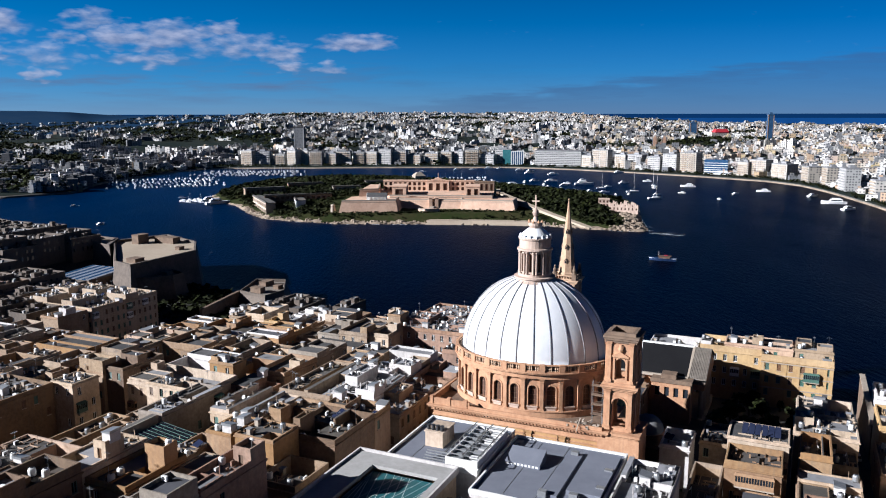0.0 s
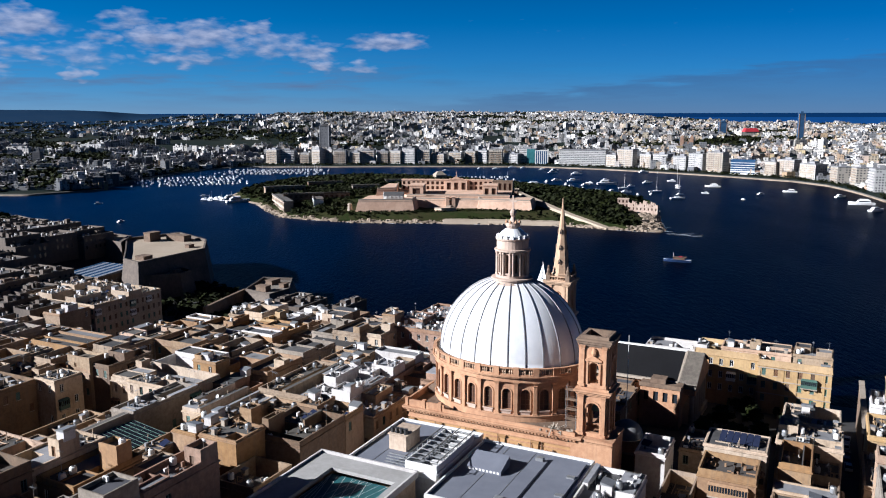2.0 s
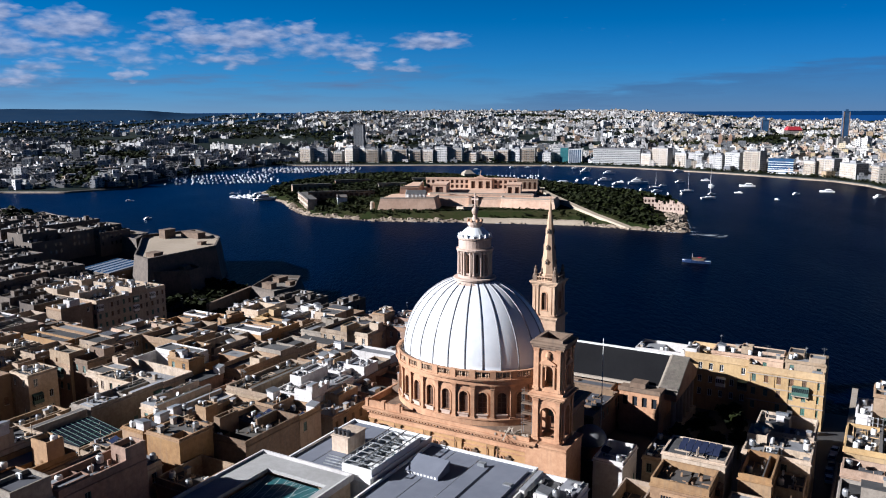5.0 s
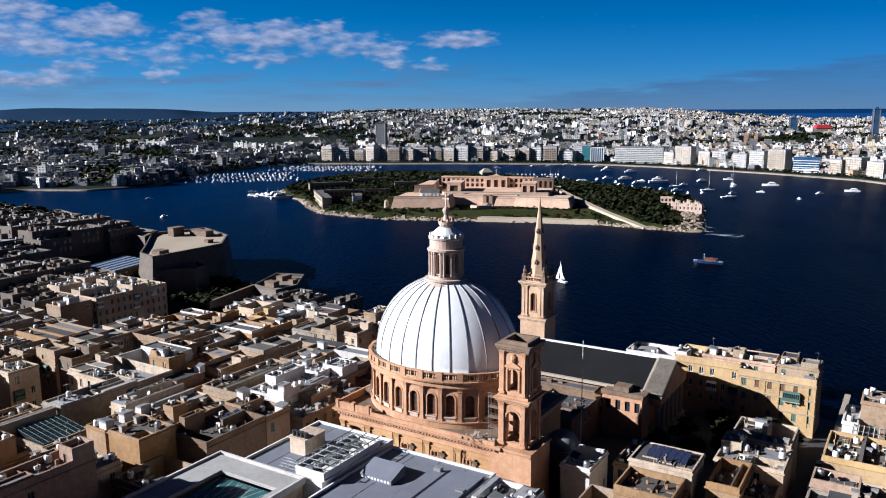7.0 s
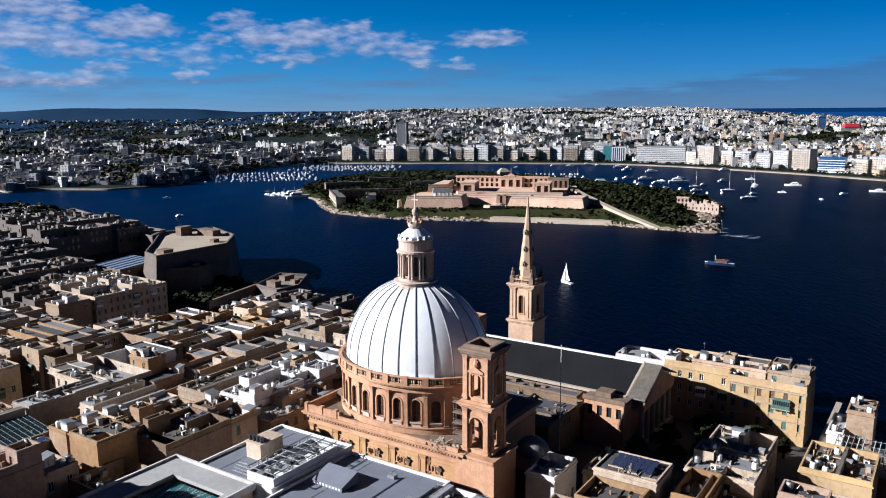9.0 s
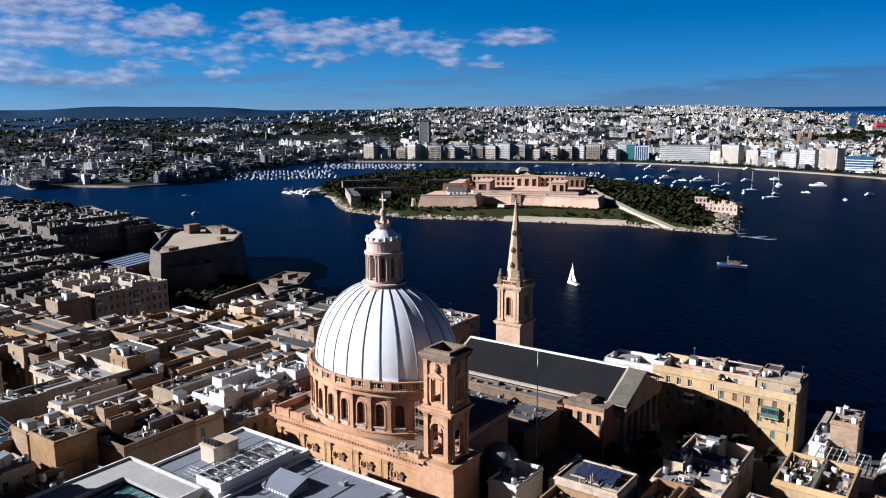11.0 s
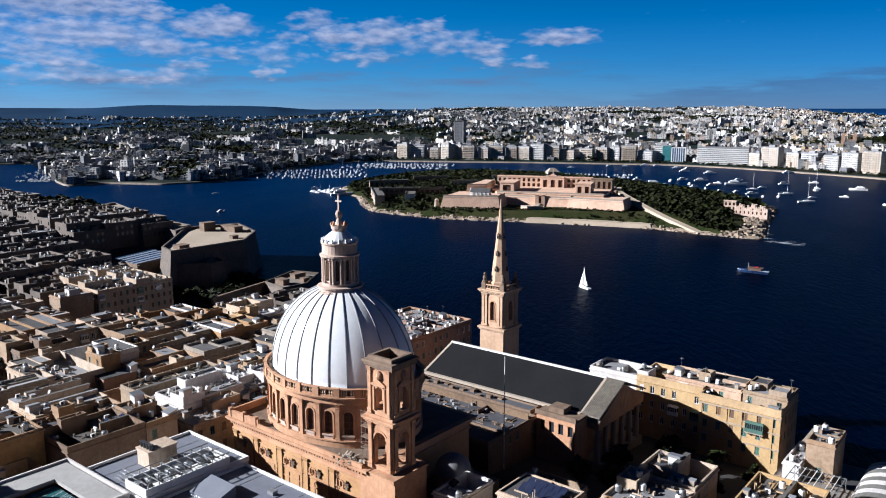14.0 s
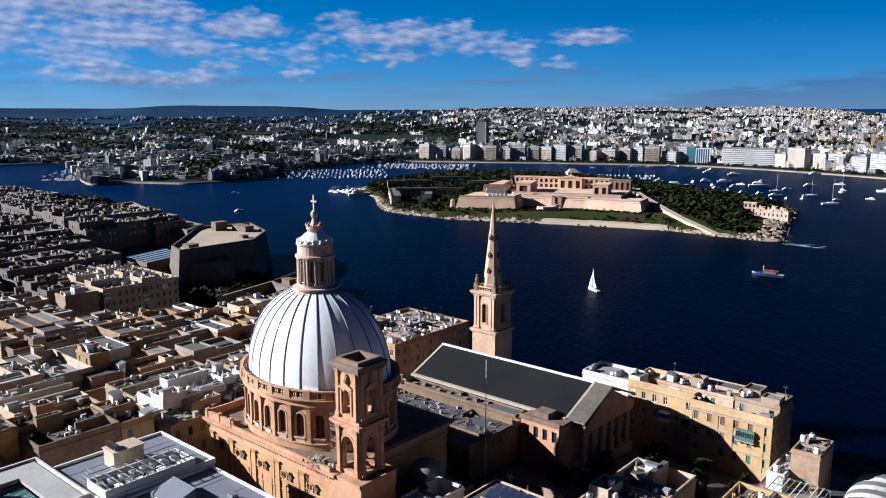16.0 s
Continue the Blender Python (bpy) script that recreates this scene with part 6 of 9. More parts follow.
    special(rnd, 2.4, 8.2, 163.5, 175.3, 26.5, wall=1, win=0.0, par=1.0, cells=[(0, .7, 0, 1, -1.2, 0), (.7, .76, 0, 1, .6, 0), (.76, 1, 0, 1, -2.5, 3)], label="orange-painted house with a walled terrace")
    special(rnd, 8.4, 13.2, 160, 175, 22.5, wall=2, win=0.5, par=0.7, cells=[(0, 1, 0, .5, 0, 3), (0, 1, .5, 1, 1.5, 3)])
    special(rnd, 1.2, 13.6, 175.6, 186.6, 26.6, wall=3, win=0.4, par=0.5, cells=[(0, .5, 0, .5, 0, 2), (.5, 1, 0, .5, -1.5, 1), (0, .3, .5, 1, 1.4, 2), (.3, 1, .5, 1, 0, 2)], label="pale stepped house with white terraces")
    special(rnd, 1.6, 13.2, 187.2, 198.5, 26.8, wall=3, win=0.3, par=0.6, cells=[(0, .5, 0, .5, -1.8, 0), (.5, 1, 0, .45, 0, 2), (0, .45, .5, 1, 0, 3), (.45, .55, .45, 1, 1.6, 0), (.55, 1, .45, 1, -2.6, 0)], label="cream house with a walled roof yard")
    special(rnd, -24.5, -18.5, 161, 171, 25.0, wall=4, win=0.3, par=0.5, cells=[(0, 1, 0, .5, 0, 2), (0, 1, .5, 1, -3, 3)])
    special(rnd, -26.4, -17.4, 117, 137.4, 31.0, wall=4, roof=2, win=0.3, par=0.9, cells=[(0, .5, 0, .6, 0, 2), (.5, 1, 0, .6, -.6, 1), (0, .08, .6, 1, 1.2, 2), (.08, .6, .6, 1, 0, 1), (.6, 1, .6, 1, .9, 2)], label="white block with low screen walls on its roof")
    special(rnd, -17, -11.4, 140, 158, 23.5, wall=2, win=0.5, par=0.8, cells=[(0, 1, 0, .5, 0, 0), (0, 1, .5, 1, -2, 3)])
    special(rnd, -17.6, -6, 172, 184, 22.5, wall=2, win=0.3, par=0.6, cells=[(0, .5, 0, 1, 0, 3), (.5, 1, 0, .5, 1.5, 0), (.5, 1, .5, 1, -2, 3)])
    special(rnd, 2, 13, 131, 159, 24.5, wall=0, roof=0, rooms=2, win=0.5)
    # beyond the street that runs down to the water
    special(rnd, 18.6, 31, 190.5, 205, 24.8, wall=6, win=0.0, par=0.8, sides="l", cells=[(0, .5, 0, 1, 0, 0), (.5, .56, 0, 1, .9, 0), (.56, 1, 0, 1, -.6, 0)], label="yellow-washed blind-fronted house with a tan roof")
    special(rnd, 17.6, 36, 172, 190, 21.6, wall=3, win=0.3, par=0.5, sides="fl", cells=[(0, 1, 0, 1, 0, 1)], label="low house with a grey membrane roof")
    special(rnd, 23.3, 28.5, 219, 228, 28.0, wall=0, win=0.5, par=0.5, balc=0.0, sides="fl", cells=[(0, 1, 0, .4, 0, 0), (0, 1, .4, 1, .4, 2)], label="narrow honey limestone house at the rampart")
    special(rnd, 20, 23.2, 216, 228, 23.6, wall=4, win=0.6, par=0.5, sides="fl", cells=[(0, 1, 0, 1, 0, 2)])
    # the yellow house on the rampart beside the cathedral
    t = special(rnd, -8, 11.5, 245.5, 260, 21.4, wall=6, roof=0, rooms=0, win=0.92, sides="fr", label="bright yellow rampart house with a green closed balcony", balc=0.0, kind_w=1, storeys=3)
    part("balcony", BALCONIES[4], None, t, "wide green closed timber balcony", m=pose(4.0, -7.25, 21.4 - t.matrix_basis.translation.z - 5.2))
    hb = 21.4 - t.matrix_basis.translation.z
    for z in (-0.9, -4.6, -8.6):
        b = Mesh(); b.box(-9.9, 9.9, -7.42, -7.252, hb + z, hb + z + 0.28, bottom=True); part("string_course", b, STONE_PALE, t)
    for x in (-9.5, -3.2, 0.4, 7.6):
        b = Mesh(); b.box(x, x + 0.5, -7.38, -7.252, hb - 12, hb - 0.6); part("pilaster", b, WALLS[6], t)
    special(rnd, -26, -8.1, 248, 260, 21.8, wall=6, roof=0, rooms=2, win=0.92, sides="f", balc=0.2)
    special(rnd, 1, 11.4, 250.4, 259.8, 24.0, wall=2, roof=2, rooms=0, win=0.4, sides="f", par=0.4, storeys=1)
    special(rnd, -19, 0.5, 250.5, 259.8, 23.6, wall=8, roof=0, rooms=0, win=0.4, sides="f", par=0.4, storeys=1)
    # added range that shades the aisle wall; its dark roof stands in for shadow
    special(rnd, -78, -35.5, 193.5, 213.3, 19.9, wall=7, roof=3, rooms=0, par=0.35, spots=False, win=0.4, label="low dark-roofed stone range added between the two churches to shade the aisle")
    special(rnd, -42, -27, 252, 262, 20.4, wall=4, roof=2, rooms=0, win=0.4, label="white house with roof terraces behind the cathedral")


STREETS_U = [-640, -590, -540, -490, -440, -392, -346, -300, -252, -207, -162, -120, -74, -17, 16, 62, 108, 154, 200, 250]
STREETS_V = [-60, 0, 58, 146, 200, 262, 330]
KEEP_CLEAR = [(-12, 1.6, 118, 152.8), (-166, -141, 90, 134), (-119.5, -108, 84, 95.8), (-79, -19, 148, 194), (-80, -18, 203, 256), (-78, -26, 82, 143), (-20, 17, 188, 243), (14, 60, 196, 266), (-300, -205, 254, 340), (-253, -214.5, 197, 262), (-368, -292, 270, 370)]


# most wall slots carry the shade in their dark stone colour
RAMPART_MATS = [STONE_SHADED, STONE_OLD, STONE_SHADED, STONE_SHADED, ROOFS[0], ROOFS[1], ROOFS[2], GLASS, DECK]


def distant_house(rnd, mass, u0, u1, v0, v1, zr):
    """One of the plain terraced houses along the western ramparts."""
    b = body = Mesh() if mass is None else mass
    clutter = Mesh() if mass is None else mass
    base = town_ground((u0 + u1) / 2, (v0 + v1) / 2) - 2.5
    wall, roof = rnd.choices(range(4), (2, 0.4, 5, 4))[0], rnd.choice((4, 5, 6))

    def block(p0, p1, q0, q1, z0, z1, par, b=body):
        c = [xy(p0, q0), xy(p1, q0), xy(p1, q1), xy(p0, q1)]
        i = [xy(p0 + 0.4, q0 + 0.4), xy(p1 - 0.4, q0 + 0.4), xy(p1 - 0.4, q1 - 0.4), xy(p0 + 0.4, q1 - 0.4)]
        b.prism(c, c, z0, z1 + par, wall, cap=False)
        b.prism(c, i, z1 + par, z1 + par, wall, cap=False)
        b.prism(i, i, z1 + par, z1, wall, roof)
    block(u0, u1, v0, v1, base, zr, rnd.uniform(0.5, 1.2))
    w, d = u1 - u0, v1 - v0
    for s in range(2):
        for k in range(int(w / 3)):
            if rnd.random() < 0.6:
                p, q = u0 + 1.2 + k * 3, v0 - 0.03
                z = zr - 3.2 - s * 3.8
                b.poly([(*xy(p, q), z), (*xy(p + 1.1, q), z), (*xy(p + 1.1, q), z + 2), (*xy(p, q), z + 2)], 7)
        for k in range(int(d / 3)):
            if rnd.random() < 0.6:
                p, q = u1 + 0.03, v0 + 1.2 + k * 3
                z = zr - 3.2 - s * 3.8
                b.poly([(*xy(p, q), z), (*xy(p, q + 1.1), z), (*xy(p, q + 1.1), z + 2), (*xy(p, q), z + 2)], 7)
    for _ in range(rnd.choice((1, 2, 2, 3))):
        a, c = rnd.uniform(u0 + 1, u1 - 4.5), rnd.uniform(v0 + 1, v1 - 4.5)
        block(a, a + rnd.uniform(1.6, 3.0), c, c + rnd.uniform(2, 4.6), zr - 0.3, zr + rnd.uniform(1.4, 2.6), 0.2, clutter)
    for _ in range(int(w * d / 26)):
        a, c, k = rnd.uniform(u0 + 1, u1 - 2), rnd.uniform(v0 + 1, v1 - 2), rnd.uniform(0.7, 1.3)
        p = [xy(a, c), xy(a + k, c), xy(a + k, c + k), xy(a, c + k)]
        clutter.prism(p, p, zr - 0.1, zr + rnd.uniform(0.9, 1.6), 8 if rnd.random() < 0.6 else wall)
    if mass is None:
        t = solid("house", body, RAMPART_MATS, "weathered limestone terraced house with a flat roof, shade put into its stone colour", "house", "rampart houses")
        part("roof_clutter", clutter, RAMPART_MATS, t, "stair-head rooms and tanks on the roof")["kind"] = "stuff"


def build_rows():
    """Terraced houses that fill the blocks between the streets."""
    rnd = random.Random(4)
    mass = Mesh()
    for a, b in zip(STREETS_U, STREETS_U[1:]):
        for c, e in zip(STREETS_V, STREETS_V[1:]):
            far = a < -300
            u0, u1 = a + 3.0, b - 3.0
            v0, v1 = c + 3.0, e - 3.0
            rows = max(1, round((v1 - v0) / (18.5 if not far else 21)))
            cols = max(1, round((u1 - u0) / (8.6 if not far else 15)))
            for i in range(rows):
                cuts = [0.0] + sorted(min(0.97, max(0.03, (k + rnd.uniform(-0.22, 0.22)) / cols)) for k in range(1, cols)) + [1.0]
                for f, g in zip(cuts, cuts[1:]):
                    p0, p1 = u0 + (u1 - u0) * f, u0 + (u1 - u0) * g
                    q0, q1 = v0 + (v1 - v0) * i / rows, v0 + (v1 - v0) * (i + 1) / rows
                    if not far:
                        q0, q1 = q0 + (rnd.uniform(0, 2.5) if rnd.random() < 0.3 else 0), q1 - (rnd.uniform(0, 5) if rnd.random() < 0.4 else 0)
                    mu, mv = (p0 + p1) / 2, (q0 + q1) / 2
                    # only what the place shows: the fan in front of the walk
                    x, y = xy(mu, mv)
                    if y < 86 or abs(math.degrees(math.atan2(x - 30, y - 5)) + 5) > 44:
                        continue
                    if q1 > lerp(mu, SEAWALL) - 6:
                        continue
                    if any(p0 < r[1] - 0.6 and p1 > r[0] + 0.6 and q0 < r[3] - 0.6 and q1 > r[2] + 0.6 for r in KEEP_CLEAR + TAKEN):
                        # try the part of the plot that is left
                        hit = [r for r in KEEP_CLEAR + TAKEN if p0 < r[1] - 0.6 and p1 > r[0] + 0.6 and q0 < r[3] - 0.6 and q1 > r[2] + 0.6]
                        best = None
                        for n0, n1, m0, m1 in [(p0, min(r[0] for r in hit), q0, q1), (max(r[1] for r in hit), p1, q0, q1), (p0, p1, q0, min(r[2] for r in hit)), (p0, p1, max(r[3] for r in hit), q1)]:
                            if n1 - n0 > 5 and m1 - m0 > 5 and (best is None or (n1 - n0) * (m1 - m0) > best[0]):
                                if not any(n0 < r[1] - 0.6 and n1 > r[0] + 0.6 and m0 < r[3] - 0.6 and m1 > r[2] + 0.6 for r in KEEP_CLEAR + TAKEN):
                                    best = ((n1 - n0) * (m1 - m0), n0, n1, m0, m1)
                        if best is None:
                            continue
                        _, p0, p1, q0, q1 = best
                    z = roof_level(mu, mv) + rnd.gauss(0, 1.9) + (rnd.random() < 0.12) * 2.5 - (rnd.random() < 0.14) * 5.0 - (5.0 if -150 < mu < -121 and 88 < mv < 140 else 0.0)
                    near = y < 330 and x > -190
                    if mu < -262 or y > 318:
                        if far:
                            z = roof_level(mu, c) + rnd.gauss(0, 0.7) + 2.2 * noise.noise((a * 0.7, 3.0, 1.0)) - 0.03 * (mv - c)
                        distant_house(rnd, None if mu > -420 else mass, p0, p1 - 0.04, q0, q1 - 0.04, z)
                        continue
                    house(rnd, p0, p1 - 0.04, q0, q1 - 0.04, z, sides="fr" if x < 40 else "fl", win=(0.38 if near else 0.0), storeys=2 if near and y < 240 else 1, spots=not far or rnd.random() < 0.4, ledge=near)
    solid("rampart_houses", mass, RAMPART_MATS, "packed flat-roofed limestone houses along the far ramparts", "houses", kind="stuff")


# ---- things on the roofs ----
def tank_master(col, lab):
    t = thing("water_tank", pose(0, 0, -50), lab, "water tank", "roof water tanks")
    b = Mesh(); b.lathe([(0.55, 0.25), (0.6, 0.35), (0.6, 1.2), (0.5, 1.42), (0.22, 1.5)], 12); part("tank", b, col, t, smooth=False)
    b = Mesh(); b.lathe([(0.24, 1.48), (0.24, 1.58)], 10); part("lid", b, BLACKP, t)
    b = Mesh(); b.box(-0.5, 0.5, -0.45, -0.25, 0, 0.25); b.box(-0.5, 0.5, 0.25, 0.45, 0, 0.25); part("stand", b, ROOFS[1], t)
    return t


def build_greenhouse():
    """A sloping glazed roof on dark bars over a yard."""
    t = thing("glass_roof", at(-115.2, 113.4, 28.6), "sloping dark glazed roof with metal bars", "skylight")
    b = Mesh()
    b.prism([(-4.6, -4.6), (4.6, -4.6), (4.6, 4.6), (-4.6, 4.6)], [(-4.6, -4.6), (4.6, -4.6), (4.6, 4.6), (-4.6, 4.6)], 0, [1.9, 0.7, 0.7, 1.9], 0)
    part("glazing", b, GLASS, t)
    for i in range(9):
        b = Mesh(); y = -4.55 + i * 1.13
        b.prism([(-4.65, y), (4.65, y), (4.65, y + 0.05), (-4.65, y + 0.05)], [(-4.65, y), (4.65, y), (4.65, y + 0.05), (-4.65, y + 0.05)], 0.1, [1.99, 0.79, 0.79, 1.99])
        part("bar", b, SHUTTER, t)
    for i in range(5):
        b = Mesh(); x = -4.6 + i * 2.27; z = 1.9 - (x + 4.6) * 1.2 / 9.2
        b.box(x, x + 0.05, -4.62, 4.62, z - 0.05, z + 0.06); part("purlin", b, SHUTTER, t)


LIMIT = 1080                       # things on the roofs


def build_clutter():
    rnd = random.Random(99)
    masters = []
    m = tank_master(WHITEP, "white plastic water tank on blocks on a flat roof"); masters.append((m, 5, 0.8))
    m = tank_master(STEEL, "grey galvanised water tank on blocks on a flat roof"); masters.append((m, 4, 0.8))
    t = thing("ac_unit", pose(0, 0, -50), "white air-conditioning unit standing on a roof", "ac unit", "roof ac units")
    b = Mesh(); b.box(-0.48, 0.48, -0.18, 0.18, 0.12, 0.85); part("casing", b, WHITEP, t)
    b = Mesh(); b.lathe([(0.3, 0.0), (0.3, 0.03), (0.08, 0.05)], 12); b.v = [(x - 0.12, -0.18 - z, 0.48 + y) for x, y, z in b.v]; part("fan_grille", b, BLACKP, t)
    b = Mesh(); b.box(-0.4, -0.3, -0.2, 0.2, 0, 0.12); b.box(0.3, 0.4, -0.2, 0.2, 0, 0.12); part("feet", b, STEEL, t)
    masters.append((t, 6, 0.7))
    t = thing("satellite_dish", pose(0, 0, -50), "pale satellite dish on a short pole", "satellite dish", "roof satellite dishes")
    b = Mesh(); b.lathe([(0.05, 0.0), (0.25, 0.05), (0.45, 0.16)], 12, cap=False); b.lathe([(0.45, 0.17), (0.25, 0.07), (0.05, 0.02)], 12, cap=False)
    r = Matrix.Rotation(radians(62), 4, "X"); b.v = [tuple(r @ Vector(p) + Vector((0, -0.05, 1.3))) for p in b.v]; part("dish", b, WHITEP, t)
    b = Mesh(); b.lathe([(0.03, 0), (0.03, 1.3)], 6); part("pole", b, STEEL, t)
    masters.append((t, 2.5, 0.5))
    t = thing("tv_antenna", pose(0, 0, -50), "thin steel television antenna on a tall mast", "antenna", "roof antennas")
    b = Mesh(); b.lathe([(0.03, 0), (0.025, 4.2)], 5); part("mast", b, STEEL, t)
    b = Mesh(); b.box(-0.7, 0.7, -0.02, 0.02, 3.7, 3.74, bottom=True)
    for i in range(6):
        b.box(-0.6 + i * 0.22, -0.58 + i * 0.22, -0.35, 0.35, 3.74, 3.76, bottom=True)
    part("aerial", b, STEEL, t)
    masters.append((t, 2.5, 0.3))
    t = thing("solar_panel", pose(0, 0, -50), "dark solar panel tilted on a steel frame", "solar panel", "roof solar panels")
    b = Mesh(); b.poly([(-1.0, -0.8, 0.35), (1.0, -0.8, 0.35), (1.0, 0.7, 1.1), (-1.0, 0.7, 1.1)]); b.poly([(-1.0, -0.8, 0.31), (-1.0, 0.7, 1.06), (1.0, 0.7, 1.06), (1.0, -0.8, 0.31)]); part("panel", b, SOLAR, t)
    b = Mesh()
    for x in (-0.95, -0.02, 0.91):
        b.box(x, x + 0.04, 0.62, 0.66, 0, 1.05); b.box(x, x + 0.04, -0.76, -0.72, 0, 0.36)
    part("frame", b, STEEL, t)
    masters.append((t, 0.8, 1.2))
    t = thing("roof_vent", pose(0, 0, -50), "pale stone vent box with a slab cap", "vent", "roof vents")
    b = Mesh(); b.box(-0.45, 0.45, -0.45, 0.45, 0, 1.3); part("shaft", b, STONE_PALE, t)
    b = Mesh(); b.box(-0.6, 0.6, -0.6, 0.6, 1.3, 1.42, bottom=True); part("cap", b, ROOFS[2], t)
    masters.append((t, 4, 0.7))
    t = thing("roof_shed", pose(0, 0, -50), "small corrugated lean-to shed on a roof terrace", "shed", "roof sheds")
    b = Mesh(); b.box(-1.1, 1.1, -0.9, 0.9, 0, 1.7); part("wall", b, WALLS[4], t)
    b = Mesh(); b.prism([(-1.25, -1.05), (1.25, -1.05), (1.25, 1.05), (-1.25, 1.05)], [(-1.25, -1.05), (1.25, -1.05), (1.25, 1.05), (-1.25, 1.05)], 1.7, [1.78, 1.78, 2.2, 2.2]); part("roof", b, STEEL, t)
    masters.append((t, 2.5, 1.4))
    used = set()
    count = 0
    spots = list(ROOF_SPOTS)
    rnd.shuffle(spots)
    for spot in spots:
        u0, u1, v0, v1, z, n = spot[:6]
        avoid = list(spot[6]) if len(spot) > 6 else []
        if u1 - u0 < 1 or v1 - v0 < 1:
            continue
        mu, mv = (u0 + u1) / 2, (v0 + v1) / 2
        for _ in range(min(n, 8)):
            if count > LIMIT:
                break
            q, _, r = rnd.choices(masters, [k[1] for k in masters])[0]
            for _ in range(8):
                u, v = rnd.uniform(u0, u1), rnd.uniform(v0, v1)
                if rnd.random() < 0.5:
                    u = rnd.choice((u0, u1)) * 0.9 + u * 0.1
                if not any(a - r < u < b + r and c - r < v < d + r for a, b, c, d in avoid):
                    break
            else:
                continue
            avoid.append((u - r, u + r, v - r, v + r))
            turn = rnd.choice((0, 90, 180, -90)) if q.name not in ("solar_panel",) else -20
            mm = at(u, v, z - 0.02, turn)
            if q.name not in used:
                used.add(q.name)
                q.matrix_basis = mm
            else:
                copy_thing(q, mm)
            count += 1


build_town_ground()
build_placed_houses()
build_greenhouse()
build_rows()
build_clutter()

# ---- the domed church ----
def oval_angles(n, a, b, start=0.0):
    """Angles that part an oval into n stretches of equal length."""
    t = np.linspace(0, 2 * math.pi, 4001)
    s = np.concatenate(([0], np.cumsum(np.hypot(np.diff(a * np.cos(t)), np.diff(b * np.sin(t))))))
    return [float(np.interp((s[-1] * (i + start) / n) % s[-1], s, t)) for i in range(n)]


def ring_box(b, a, bb, z0, z1, out, inn, n=96, m=0):
    """A solid oval band between two outlines that stand off the oval a x bb."""
    ang = [2 * math.pi * i / n for i in range(n)]
    s = len(b.v)
    for off, z in ((out, z0), (out, z1), (inn, z1), (inn, z0)):
        b.v += [((a + off) * math.cos(t), (bb + off) * math.sin(t), z) for t in ang]
    for i in range(4):
        k = (i + 1) % 4
        for j in range(n):
            q = (j + 1) % n
            b.f.append((s + i * n + j, s + i * n + q, s + k * n + q, s + k * n + j))
            b.m.append(m)


def arch_window_mesh(w, h, name="window", stone=None):
    """A round-headed opening's filling: moulded surround, spandrels, deep dark glazing with bars."""
    b = Mesh()
    r = w / 2
    zs = h - r
    n = 10
    arc = [(r * math.cos(math.pi * i / n), zs + r * math.sin(math.pi * i / n)) for i in range(n + 1)]
    # spandrels close the square head
    for i in range(n):
        (xa, za), (xb, zb) = arc[i], arc[i + 1]
        b.poly([(xa, 0.03, za), (xb, 0.03, zb), (xb, 0.03, h), (xa, 0.03, h)][::-1], 0)
        b.poly([(xa, 0.03, za), (xb, 0.03, zb), (xb, 0.5, zb), (xa, 0.5, za)], 0)
    # surround, standing proud
    out = [((r + 0.28) * math.cos(math.pi * i / n), zs + (r + 0.28) * math.sin(math.pi * i / n)) for i in range(n + 1)]
    for i in range(n):
        b.poly([(arc[i][0], -0.14, arc[i][1]), (out[i][0], -0.14, out[i][1]), (out[i + 1][0], -0.14, out[i + 1][1]), (arc[i + 1][0], -0.14, arc[i + 1][1])], 0)
        b.poly([(out[i][0], -0.14, out[i][1]), (out[i][0], 0.03, out[i][1]), (out[i + 1][0], 0.03, out[i + 1][1]), (out[i + 1][0], -0.14, out[i + 1][1])], 0)
    for s in (-1, 1):
        b.box(min(s * r, s * (r + 0.28)), max(s * r, s * (r + 0.28)), -0.14, 0.03, 0, zs, 0)
    b.box(-r - 0.4, r + 0.4, -0.24, 0.02, -0.25, 0, 0, bottom=True)
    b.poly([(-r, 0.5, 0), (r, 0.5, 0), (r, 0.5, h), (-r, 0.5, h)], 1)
    b.box(-0.06, 0.06, 0.4, 0.49, 0, h - 0.1, 2)
    for i in range(1, 4):
        b.box(-r, r, 0.41, 0.49, i * h / 4 - 0.04, i * h / 4 + 0.04, 2, bottom=True)
    return b.data(name, [stone or STONE, OPENING_DARK, BROWN])


def pilaster_mesh(w, h, proud, mats, name="pilaster"):
    b = Mesh()
    b.box(-w / 2 - 0.14, w / 2 + 0.14, -proud - 0.14, 0.1, 0, 0.55, bottom=True)
    b.box(-w / 2, w / 2, -proud, 0.1, 0.55, h - 0.7)
    b.box(-w / 2 - 0.08, w / 2 + 0.08, -proud - 0.08, 0.1, h - 0.85, h - 0.7, bottom=True)
    b.prism([(-w / 2, -proud), (w / 2, -proud), (w / 2, 0.1), (-w / 2, 0.1)], [(-w / 2 - 0.25, -proud - 0.25), (w / 2 + 0.25, -proud - 0.25), (w / 2 + 0.25, 0.1), (-w / 2 - 0.25, 0.1)], h - 0.7, h)
    return b.data(name, mats)


def baluster_ring(b, pts_in, z, h, m=0):
    for x, y in pts_in:
        b.lathe([(0.11, z), (0.17, z + h * 0.3), (0.09, z + h * 0.7), (0.13, z + h)], 5, cx=x, cy=y, m=m, cap=False)


